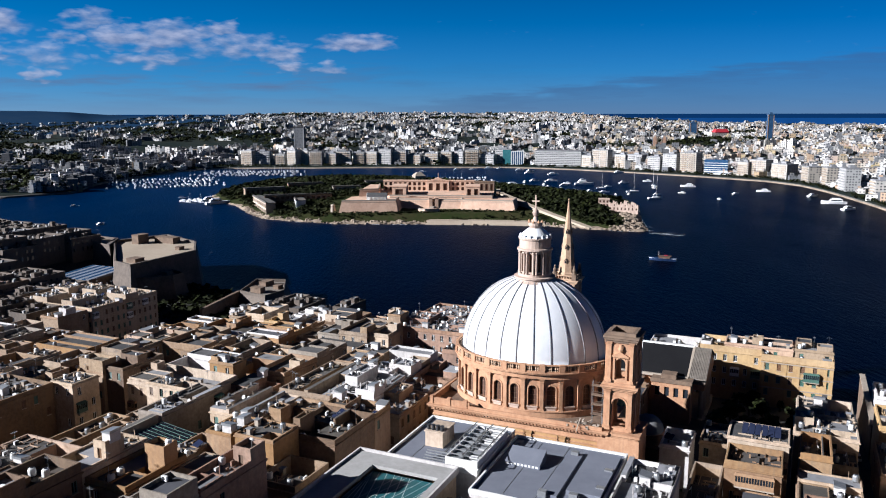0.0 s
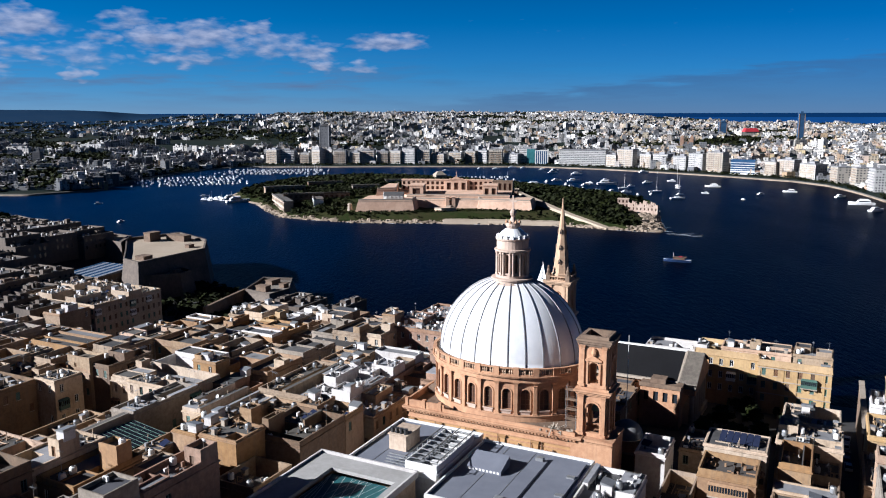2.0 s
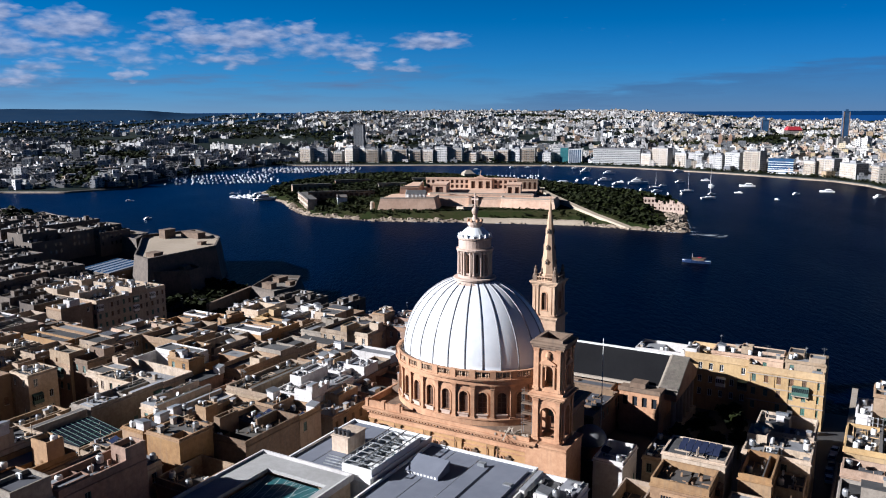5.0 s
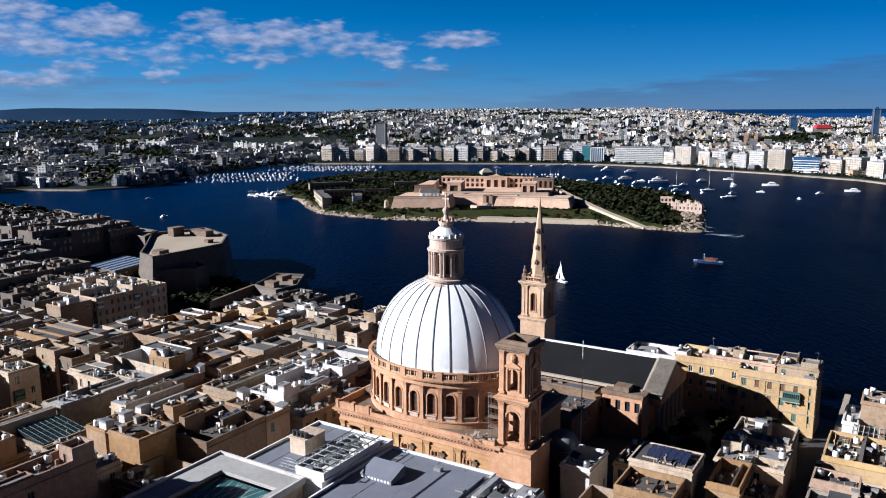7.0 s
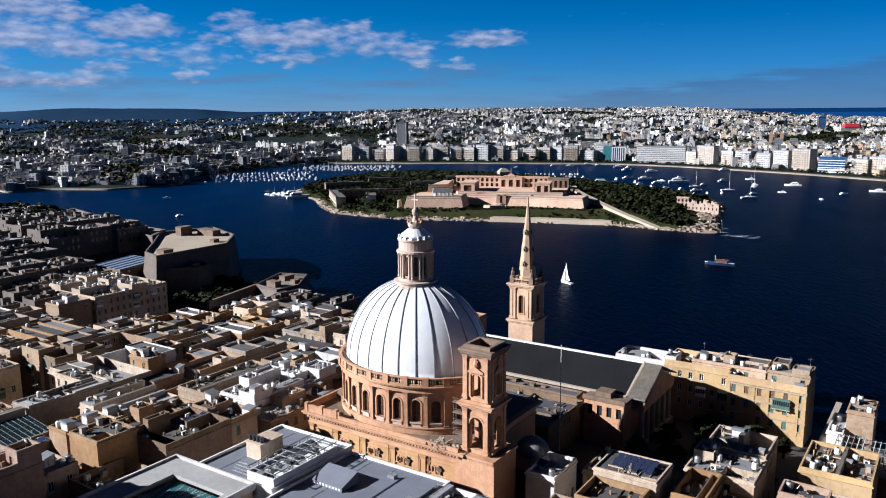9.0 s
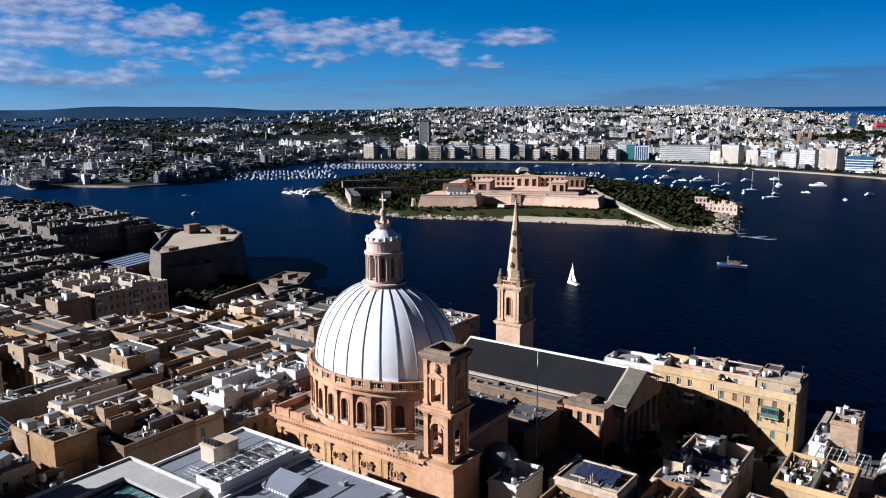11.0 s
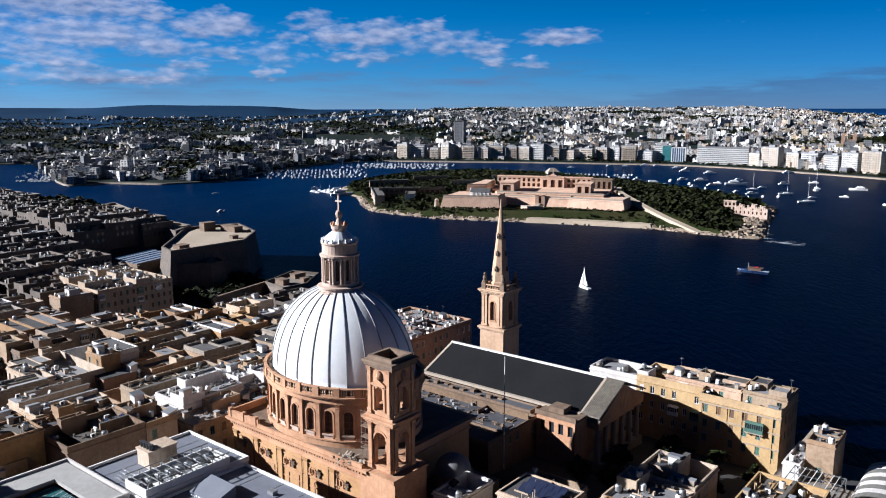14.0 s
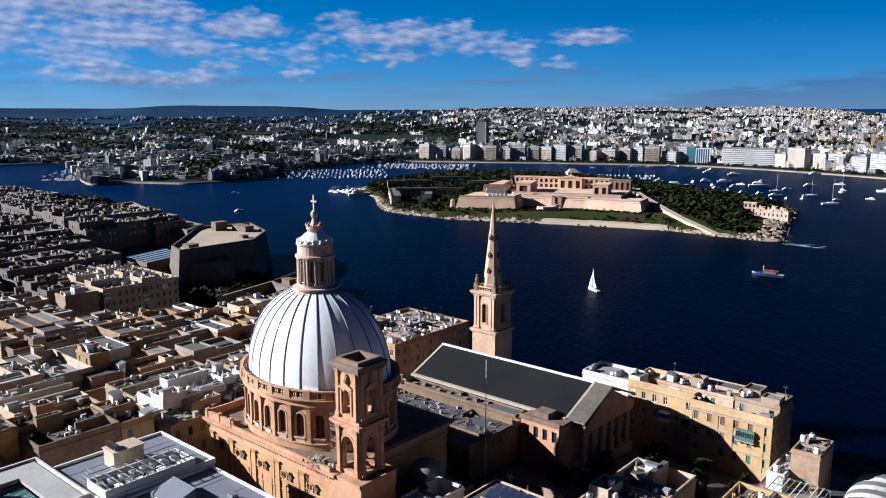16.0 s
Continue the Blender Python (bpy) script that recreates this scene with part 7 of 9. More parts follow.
def on_oval(a, bb, t):
    """Pose on an oval wall, -y pointing out."""
    nx, ny = math.cos(t) / a, math.sin(t) / bb
    return pose(a * math.cos(t), bb * math.sin(t), 0, 0, 0, math.degrees(math.atan2(ny, nx)) + 90)


CHURCH_U, CHURCH_V = -55.1, 168.7
A, B = 16.9, 12.3                  # half axes of the dome at its foot


def build_church():
    t = thing("church", at(CHURCH_U, CHURCH_V, 0), "golden limestone basilica with a great oval white dome", "church")
    # podium with pilaster strips and deep cornice
    b = Mesh()
    x0, x1, y0, y1, z1 = -19.0, 20.0, -13.9, 17.0, 28.2
    pairs = [x + o for x in (-15.1, -7.5, 0.0, 7.5, 15.1) for o in (-2.4, -1.55)]
    b.wall((x0, y0), (x1, y0), 8, z1, [(x - 0.28 - x0, x + 0.28 - x0, 23.3, 24.4) for x in pairs], 0.35)
    b.wall((x1, y0), (x1, y1), 8, z1); b.wall((x1, y1), (x0, y1), 8, z1); b.wall((x0, y1), (x0, y0), 8, z1)
    body = part("wall", b, GOLDSTONE, t)
    slit = arch_window_mesh(0.56, 1.1, "slit_window")
    for x in pairs:
        part("window", slit, None, body, m=pose(x, y0, 23.3))
    for z in (17.2, 20.6, 22.4, 25.3):
        b = Mesh(); b.box(x0, x1, y0 - 0.14, y0 - 0.002, z, z + 0.2, bottom=True); part("string_course", b, STONE, t)
    for x in (-12.3, -4.9, 2.7, 10.2, 12.6):
        b = Mesh(); b.lathe([(0.09, 9), (0.09, 26.2)], 6, cx=x, cy=y0 - 0.2); part("drainpipe", b, BROWN, t)
    b = Mesh(); b.box(x0 - 0.1, x1 + 0.1, y0 - 0.1, y1 + 0.1, z1, z1 + 0.02)
    b.poly([(x0, y0, z1 + 0.9), (x1, y0, z1 + 0.9), (x1, y1, z1 + 0.9), (x0, y1, z1 + 0.9)])
    part("terrace", b, STONE_OLD, t)
    b = Mesh()
    b.square_ring(x0, x1, y0, y1, [(0, 26.2), (0.25, 26.3), (0.25, 26.6), (0.06, 26.7), (0.06, 27.5), (0.45, 27.6), (0.45, 28.2), (1.0, 28.3), (1.05, 28.6), (1.25, 28.65), (1.25, 29.0), (-0.3, 29.1)])
    part("cornice", b, STONE, t)
    me = Mesh(); me.box(-0.2, 0.2, -0.9, 0, 0, 0.42, bottom=True); dent = me.data("bracket", [STONE])
    n = 52
    for i in range(n):
        part("bracket", dent, None, t, m=pose(x0 + (x1 - x0) * (i + 0.5) / n, y0, 27.86))
    strip = pilaster_mesh(1.1, 17.5, 0.3, [GOLDSTONE])
    for x in (-18.2, -11.3, -3.8, 3.8, 11.3):
        part("pilaster", strip, None, t, m=pose(x, y0, 8.7))
    # carved keystone scrolls high on the wall
    me = Mesh(); me.prism([(-0.7, -0.25), (0.7, -0.25), (0.7, 0), (-0.7, 0)], [(-0.9, -0.7), (0.9, -0.7), (0.9, 0), (-0.9, 0)], 0, 1.1); me.box(-0.45, 0.45, -0.5, 0, -0.8, 0, bottom=True); me.lathe([(0.3, 1.1), (0.4, 1.4), (0.15, 1.8)], 7, cy=-0.4)
    scroll = me.data("carved_bracket", [STONE_OLD])
    panel = Mesh(); panel.box(-1.6, 1.6, -0.12, 0, 0, 0.18, bottom=True); panel.box(-1.6, 1.6, -0.12, 0, 5.2, 5.4, bottom=True); panel.box(-1.6, -1.42, -0.12, 0, 0.18, 5.2); panel.box(1.42, 1.6, -0.12, 0, 0.18, 5.2)
    panel = panel.data("wall_panel", [STONE])
    for x in (-15.1, -7.5, 0.0, 7.5, 15.1):
        part("carved_bracket", scroll, None, t, m=pose(x, y0, 23.7) @ Matrix.Scale(0.72, 4))
        part("wall_panel", panel, None, t, m=pose(x, y0, 16.5))
    # parapet blocks on the western corner and a sloping scroll buttress
    b = Mesh()
    b.box(x0 + 9, x1 - 0.2, y0 - 0.9, y0 - 0.5, 29.0, 29.75); b.box(x0 - 0.6, x0 + 9, y0 - 0.6, y0 - 0.1, 29.0, 30.5); b.box(x0 - 0.6, x0 - 0.1, y0 - 0.1, y0 + 14, 29.0, 30.5)
    for x in (x0 - 0.7, x0 + 3.6, x0 + 7.6):
        b.box(x, x + 0.8, y0 - 0.75, y0 + 0.05, 29.0, 30.9)
    part("parapet", b, STONE, t)
    for sy, ang in ((-4.0, 0), (5.5, 0)):
        b = Mesh()
        pts = [(x0 + 0.4, 29.0), (x0 + 4.8, 29.0), (x0 + 4.8, 37.0), (x0 + 3.8, 36.4), (x0 + 2.9, 33.6), (x0 + 1.6, 31.4), (x0 + 0.4, 30.6)]
        k = len(pts)
        b.poly([(x, sy - 1.3, z) for x, z in pts]); b.poly([(x, sy + 1.3, z) for x, z in reversed(pts)])
        for i in range(k):
            p, q = pts[i], pts[(i + 1) % k]
            b.poly([(p[0], sy - 1.3, p[1]), (p[0], sy + 1.3, p[1]), (q[0], sy + 1.3, q[1]), (q[0], sy - 1.3, q[1])])
        part("buttress", b, STONE_OLD, t, "scrolled stone buttress leaning on the drum")
    # drum
    n = 24
    ang = oval_angles(n, A + 0.8, B + 0.8, 0.5)
    a, bb = A + 0.8, B + 0.8
    corner = [(a * math.cos(q), bb * math.sin(q)) for q in ang]
    drum = Mesh()
    wins = []
    zw0, wh, ww = 31.5, 4.6, 1.9
    for i in range(n):
        p, q = corner[i], corner[(i + 1) % n]
        length = math.hypot(q[0] - p[0], q[1] - p[1])
        drum.wall(p, q, 28.9, 39.0, [(length / 2 - ww / 2, length / 2 + ww / 2, zw0, zw0 + wh)], 0.5)
        wins.append(pose((p[0] + q[0]) / 2, (p[1] + q[1]) / 2, zw0, 0, 0, math.degrees(math.atan2(q[1] - p[1], q[0] - p[0]))))
    dr = part("drum", drum, STONE, t)
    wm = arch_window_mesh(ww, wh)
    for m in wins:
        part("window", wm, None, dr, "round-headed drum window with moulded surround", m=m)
    sill = Mesh(); sill.box(-1.2, 1.2, -0.42, 0.1, -0.28, 0, bottom=True); sill.box(-1.0, 1.0, -0.2, 0, -0.95, -0.3, bottom=True); sill = sill.data("sill", [PINKSTONE])
    for m in wins:
        part("sill", sill, None, dr, m=m)
    pm = pilaster_mesh(0.78, 7.45, 0.4, [STONE])
    for i in range(n):
        p0, p1, p2 = Vector(corner[i - 1]), Vector(corner[i]), Vector(corner[(i + 1) % n])
        d = (p2 - p0).normalized()
        part("pilaster", pm, None, dr, m=pose(p1.x, p1.y, 30.3, 0, 0, math.degrees(math.atan2(d.y, d.x))))
    b = Mesh(); ring_box(b, a, bb, 28.95, 30.3, 0.55, -0.2); ring_box(b, a, bb, 30.3, 30.55, 0.7, -0.2); part("plinth", b, STONE, dr)
    b = Mesh()
    for z0, z1_, o in ((37.75, 38.0, 0.6), (38.0, 38.6, 0.5), (38.6, 38.8, 0.75), (38.8, 39.05, 1.0), (39.05, 39.3, 1.15)):
        ring_box(b, a, bb, z0, z1_, o, -0.4)
    part("entablature", b, STONE, dr)
    b = Mesh(); ring_box(b, a, bb, 39.3, 39.6, 0.85, 0.35); ring_box(b, a, bb, 40.75, 41.0, 0.9, 0.3); part("balustrade_rail", b, STONE, dr)
    # added ring: hides the white dome foot and gives the baluster gaps shade
    b = Mesh(); ring_box(b, a, bb, 39.3, 40.75, 0.0, -0.4); part("dome_kerb", b, STONE_OLD, dr)
    ped = Mesh(); ped.box(-0.62, 0.62, -0.4, 0.35, 0, 1.75); ped = ped.data("pedestal", [STONE])
    for q in ang:
        m = on_oval(a + 0.6, bb + 0.6, q)
        part("pedestal", ped, None, dr, m=Matrix.Translation((0, 0, 39.3)) @ m)
    bal = Mesh(); bal.lathe([(0.15, 0.0), (0.15, 0.12), (0.10, 0.18), (0.20, 0.42), (0.10, 0.85), (0.15, 1.0), (0.15, 1.16)], 6, cap=False); bal = bal.data("baluster", [STONE_LIT])
    fine = oval_angles(n * 9, a + 0.6, bb + 0.6, 0.5)
    for i, q in enumerate(fine):
        if i % 9:
            part("baluster", bal, None, dr, m=pose((a + 0.6) * math.cos(q), (bb + 0.6) * math.sin(q), 39.6))
    # dome shell
    prof = []
    z0, hh = 40.3, 17.5
    for i in range(20):
        q = radians(78.4 * i / 19)
        prof.append((math.cos(q) ** 0.98, z0 + hh * math.sin(q)))
    b = Mesh()
    b.lathe([(1.03, 39.2), (1.03, 40.1), (1.0, 40.3)] + prof, m=0, sx=A, sy=B, angles=[2 * math.pi * i / 144 for i in range(144)])
    shell = part("dome", b, LEAD, t, "white lead-covered oval dome with raised ribs", smooth=True)
    for q in oval_angles(24, A, B, 0.0):
        b = Mesh()
        nx, ny = math.cos(q) / A, math.sin(q) / B
        k = math.hypot(nx, ny); nx, ny = nx / k, ny / k
        tx, ty = -ny, nx
        prev = None
        for r, z in prof:
            w = 0.115 * (0.45 + 0.55 * r)
            cx, cy = A * r * math.cos(q), B * r * math.sin(q)
            lift = 0.13
            ring = [(cx - tx * w, cy - ty * w, z - 0.1), (cx - tx * w * 0.8 + nx * lift, cy - ty * w * 0.8 + ny * lift, z + 0.12), (cx + tx * w * 0.8 + nx * lift, cy + ty * w * 0.8 + ny * lift, z + 0.12), (cx + tx * w, cy + ty * w, z - 0.1)]
            if prev:
                for i in range(3):
                    b.poly([prev[i], prev[i + 1], ring[i + 1], ring[i]])
            prev = ring
        part("rib", b, SEAM, shell)
    # lantern
    lan = Mesh()
    lan.lathe([(4.9, 55.9), (4.9, 56.6), (4.4, 56.8), (4.4, 57.3), (4.7, 57.4), (4.7, 57.7), (3.7, 57.8), (3.7, 58.4)], 32)
    L = part("lantern", lan, PINKSTONE, t, "round stone lantern with arched lights and white cap")
    k = 10
    pts = [(3.35 * math.cos(2 * math.pi * i / k), 3.35 * math.sin(2 * math.pi * i / k)) for i in range(k)]
    b = Mesh()
    wm2 = arch_window_mesh(0.72, 4.2, "lantern_light", PINKSTONE)
    for i in range(k):
        p, q = pts[i], pts[(i + 1) % k]
        ln = math.hypot(q[0] - p[0], q[1] - p[1])
        b.wall(p, q, 58.3, 66.4, [(ln / 2 - 0.36, ln / 2 + 0.36, 58.9, 63.1)], 0.5)
        part("lantern_light", wm2, None, L, m=pose((p[0] + q[0]) / 2, (p[1] + q[1]) / 2, 58.9, 0, 0, math.degrees(math.atan2(q[1] - p[1], q[0] - p[0]))))
    part("lantern_wall", b, PINKSTONE, L)
    col = Mesh(); col.lathe([(0.28, 0), (0.28, 0.25), (0.21, 0.3), (0.19, 4.6), (0.3, 4.9), (0.3, 5.2)], 9); col = col.data("column", [PINKSTONE])
    for i in range(k):
        for o in (-0.095, 0.095):
            q = 2 * math.pi * i / k + o
            part("column", col, None, L, m=pose(3.6 * math.cos(q), 3.6 * math.sin(q), 58.4))
    b = Mesh(); b.lathe([(3.6, 63.6), (4.05, 63.7), (4.05, 64.1), (3.55, 64.2), (3.55, 66.0), (3.75, 66.2), (3.8, 66.5), (3.5, 66.6)], 30); part("lantern_cornice", b, PINKSTONE, L)
    fin = Mesh(); fin.lathe([(0.2, 0), (0.32, 0.3), (0.12, 0.55), (0.2, 0.8), (0.03, 1.05)], 7); fin = fin.data("urn", [WHITEP])
    for i in range(16):
        q = 2 * math.pi * i / 16
        part("urn", fin, None, L, m=pose(3.5 * math.cos(q), 3.5 * math.sin(q), 66.35))
    b = Mesh(); b.lathe([(3.5, 66.6), (3.1, 67.3), (2.2, 68.1), (1.6, 68.6)], 24); part("cap", b, LEAD, L)
    b = Mesh(); b.lathe([(1.2, 68.6), (1.6, 69.2), (1.7, 69.9), (0.9, 70.0), (0.6, 70.6), (0.42, 71.2)], 14); part("crown", b, PINKSTONE, L)
    leaf = Mesh(); leaf.lathe([(0.25, 0), (0.35, 0.25), (0.05, 0.7)], 6); leaf = leaf.data("crown_leaf", [STONE])
    for i in range(8):
        q = 2 * math.pi * i / 8
        part("crown_leaf", leaf, None, L, m=pose(1.55 * math.cos(q), 1.55 * math.sin(q), 69.8))
    b = Mesh(); b.lathe([(0.3, 71.1), (0.62, 71.6), (0.75, 72.1), (0.6, 72.6), (0.22, 72.95)], 12); part("ball", b, PINKSTONE, L)
    b = Mesh(); b.box(-0.16, 0.16, -0.14, 0.14, 72.9, 75.7); b.box(-0.85, 0.85, -0.12, 0.12, 74.5, 74.82, bottom=True); b.lathe([(0.2, 75.7), (0.24, 75.85), (0.05, 76.0)], 6); part("cross", b, PINKSTONE, L, "stone cross on the lantern")


def tower_stage(b, s, z0, z1, ow, oh, zo, th=0.9, m=0):
    """Four thick walls with an arched opening each; s is half the side."""
    hole = lambda: [(s - ow / 2, s + ow / 2, zo, zo + oh)]
    c = [(-s, -s), (s, -s), (s, s), (-s, s)]
    for i in range(4):
        b.wall(c[i], c[(i + 1) % 4], z0, z1, hole(), th, m)
    k = s - th
    c = [(-k, -k), (-k, k), (k, k), (k, -k)]
    for i in range(4):
        b.wall(c[i], c[(i + 1) % 4], z0, z1, [(k - ow / 2, k + ow / 2, zo, zo + oh)], 0.001, m)


def arch_head_mesh(w, r_out, name, mats):
    """Spandrels and voussoir ring that round the head of a square opening of width w; top at z = 0."""
    b = Mesh()
    r, n = w / 2, 10
    arc = [(r * math.cos(math.pi * i / n), -r + r * math.sin(math.pi * i / n)) for i in range(n + 1)]
    for i in range(n):
        (xa, za), (xb, zb) = arc[i], arc[i + 1]
        b.poly([(xb, 0.02, zb), (xa, 0.02, za), (xa, 0.02, 0), (xb, 0.02, 0)], 0)
        b.poly([(xa, 0.02, za), (xb, 0.02, zb), (xb, 0.9, zb), (xa, 0.9, za)], 0)
        b.poly([(xa, 0.88, za), (xb, 0.88, zb), (xb, 0.88, 0), (xa, 0.88, 0)], 0)
    out = [((r + r_out) * math.cos(math.pi * i / n), -r + (r + r_out) * math.sin(math.pi * i / n)) for i in range(n + 1)]
    for i in range(n):
        b.poly([(arc[i][0], -0.12, arc[i][1]), (out[i][0], -0.12, out[i][1]), (out[i + 1][0], -0.12, out[i + 1][1]), (arc[i + 1][0], -0.12, arc[i + 1][1])], 0)
        b.poly([(out[i][0], -0.12, out[i][1]), (out[i][0], 0.0, out[i][1]), (out[i + 1][0], 0.0, out[i + 1][1]), (out[i + 1][0], -0.12, out[i + 1][1])], 0)
    return b.data(name, mats)


def cornice_square(b, s, steps, m=0):
    prof = [(0, steps[0][1])]
    for o, z0, z1 in steps:
        prof += [(o, z0), (o, z1)]
    b.square_ring(-s, s, -s, s, prof + [(-s, prof[-1][1])], m)


def cornice_ring(b, s, steps, inner, m=0):
    prof = [(inner - s, steps[0][1])]
    for o, z0, z1 in steps:
        prof += [(o, z0), (o, z1)]
    b.square_ring(-s, s, -s, s, prof + [(inner - s, prof[-1][1]), prof[0]], m)


def build_bell_tower():
    t = thing("bell_tower", at(-32.3, 158.7, 0), "golden limestone bell tower of two open arched stages", "bell tower")
    s = 2.95
    b = Mesh(); b.box(-4.0, 4.6, -4.3, 4.3, 8, 28.6); part("base", b, STONE, t)
    b = Mesh(); b.box(-2.2, 2.6, -4.4, -4.2, 17.4, 20.8); part("window_frame", b, STONE_PALE, t)
    for i in range(5):
        b = Mesh(); b.box(-1.9 + i * 0.85, -1.25 + i * 0.85, -4.5, -4.41, 17.7, 20.4); part("louvre", b, BROWN, t)
    b = Mesh(); cornice_square(b, 4.0, ((0.45, 28.0, 28.4), (0.75, 28.4, 28.9))); part("cornice", b, STONE, t)
    b = Mesh(); tower_stage(b, s, 28.9, 38.0, 2.9, 6.4, 29.7); low = part("lower_stage", b, STONE, t)
    b = Mesh(); tower_stage(b, s, 39.2, 48.3, 2.0, 4.4, 40.2); up = part("upper_stage", b, STONE, t)
    h1, h2 = arch_head_mesh(2.9, 0.35, "arch", [STONE]), arch_head_mesh(2.0, 0.3, "arch", [STONE])
    pm1, pm2 = pilaster_mesh(0.8, 8.6, 0.35, [STONE]), pilaster_mesh(0.65, 8.6, 0.3, [STONE])
    ped = Mesh(); ped.prism([(-1.7, -0.5), (1.7, -0.5), (1.7, 0), (-1.7, 0)], [(-1.7, -0.5), (1.7, -0.5), (1.7, 0), (-1.7, 0)], 0, 0.3); ped.poly([(-1.7, -0.45, 0.3), (1.7, -0.45, 0.3), (0, -0.45, 1.2)]); ped.poly([(-1.7, -0.45, 0.3), (0, -0.45, 1.2), (0, 0, 1.2), (-1.7, 0, 0.3)]); ped.poly([(0, -0.45, 1.2), (1.7, -0.45, 0.3), (1.7, 0, 0.3), (0, 0, 1.2)]); ped.box(-0.5, 0.5, -0.35, 0, 1.5, 2.4); ped.lathe([(0.5, 1.2), (0.62, 1.7), (0.3, 2.7)], 8, cy=-0.1)
    ped = ped.data("pediment", [STONE])
    jam = Mesh(); jam.box(-1.45, -1.1, -0.3, 0, 0, 4.3); jam.box(1.1, 1.45, -0.3, 0, 0, 4.3); jam = jam.data("jamb", [STONE])
    for i in range(4):
        r = pose(0, 0, 0, 0, 0, 90 * i)
        part("arch", h1, None, low, m=r @ pose(0, -s, 36.1))
        part("arch", h2, None, up, m=r @ pose(0, -s, 44.6))
        part("pediment", ped, None, up, m=r @ pose(0, -s, 44.9))
        part("jamb", jam, None, up, m=r @ pose(0, -s, 40.2))
        for x in (-2.25, 2.25):
            part("pilaster", pm1, None, low, m=r @ pose(x, -s, 29.2))
            part("pilaster", pm2, None, up, m=r @ pose(x, -s, 39.5))
    b = Mesh(); cornice_square(b, s, ((0.3, 37.6, 38.0), (0.6, 38.0, 38.4), (0.9, 38.4, 38.75), (0.3, 38.8, 39.3))); part("cornice", b, STONE, t)
    b = Mesh(); cornice_ring(b, s, ((0.25, 47.9, 48.4), (0.5, 48.4, 48.9), (0.7, 48.9, 49.3), (-0.1, 49.4, 50.0)), 2.2); part("cornice", b, STONE_OLD, t)
    bell = thing("bell", at(-32.3, 158.7, 38.0), "green bronze church bell hanging in the tower arch", "bell")
    q = Mesh(); q.lathe([(1.05, -4.3), (0.95, -4.0), (0.7, -3.2), (0.58, -2.4), (0.4, -2.0), (0.12, -1.9)], 18); part("bell_body", q, BRONZE, bell, smooth=True)
    q = Mesh(); q.box(-2.2, 2.2, -0.14, 0.14, -1.9, -1.55, bottom=True); part("headstock", q, BROWN, bell)
    q = Mesh(); q.lathe([(0.06, -1.55), (0.06, 0.0)], 6); part("hanger", q, STEEL, bell)
    # scaffold on the drum beside the tower
    sc = thing("scaffold", at(-37.2, 157.6, 29.1), "steel tube scaffold with plank decks against the drum", "scaffold")
    for x in (-1.1, 1.1):
        for y in (-0.5, 0.5):
            q = Mesh(); q.lathe([(0.05, 0), (0.05, 9.4)], 6, cx=x, cy=y); part("pole", q, STEEL, sc)
    for i in range(1, 5):
        q = Mesh(); q.box(-1.3, 1.3, -0.65, 0.65, i * 2.1, i * 2.1 + 0.12, bottom=True); q.box(-1.3, 1.3, -0.62, -0.58, i * 2.1 + 0.9, i * 2.1 + 0.96, bottom=True); part("deck", q, STONE_OLD, sc)
    q = Mesh(); rr = random.Random(2)
    for i in range(26):
        x, y, z, k = rr.uniform(-4.5, 2.5), rr.uniform(-1.6, 0.9), rr.uniform(0, 0.5), rr.uniform(0.15, 0.6)
        q.box(x, x + k, y, y + k * 0.7, z * 0.3 - 0.1, z + 0.2)
    for i in range(14):
        p = Vector((rr.uniform(-2.5, 2.0), rr.uniform(-1.5, 0.8), rr.uniform(0.3, 0.9)))
        d = Vector((rr.uniform(-1, 1), rr.uniform(-0.8, 0.8), rr.uniform(-0.15, 0.5))).normalized() * rr.uniform(0.8, 1.7)
        c = d.cross(Vector((0, 0, 1))).normalized() * 0.11
        q.poly([p - d - c, p - d + c, p + d + c, p + d - c]); q.poly([p - d - c - Vector((0, 0, 0.08)), p + d - c - Vector((0, 0, 0.08)), p + d + c - Vector((0, 0, 0.08)), p - d + c - Vector((0, 0, 0.08))])
        q.poly([p - d - c, p + d - c, p + d - c - Vector((0, 0, 0.08)), p - d - c - Vector((0, 0, 0.08))])
    solid("stone_debris", q, STONE_PALE, "heap of loose stone blocks and pale boards on the church terrace", "rubble", kind="stuff", m=at(-38.5, 155.2, 29.1))
    # low side dome east of the tower
    d = thing("side_dome", at(-29.0, 172.5, 0), "small grey dome over a side chapel", "dome")
    q = Mesh(); q.box(-5.0, 6.0, -4.6, 7, 8, 21.0); part("wall", q, STONE_OLD, d)
    q = Mesh(); q.lathe([(3.7, 21.0), (3.7, 23.2), (4.0, 23.3), (4.0, 23.6)], 28); part("drum", q, STONE, d)
    q = Mesh(); q.lathe([(3.6 * math.cos(radians(9 * i)), 23.6 + 3.4 * math.sin(radians(9 * i))) for i in range(10)], 28); part("shell", q, ROOFS[2], d, smooth=True)


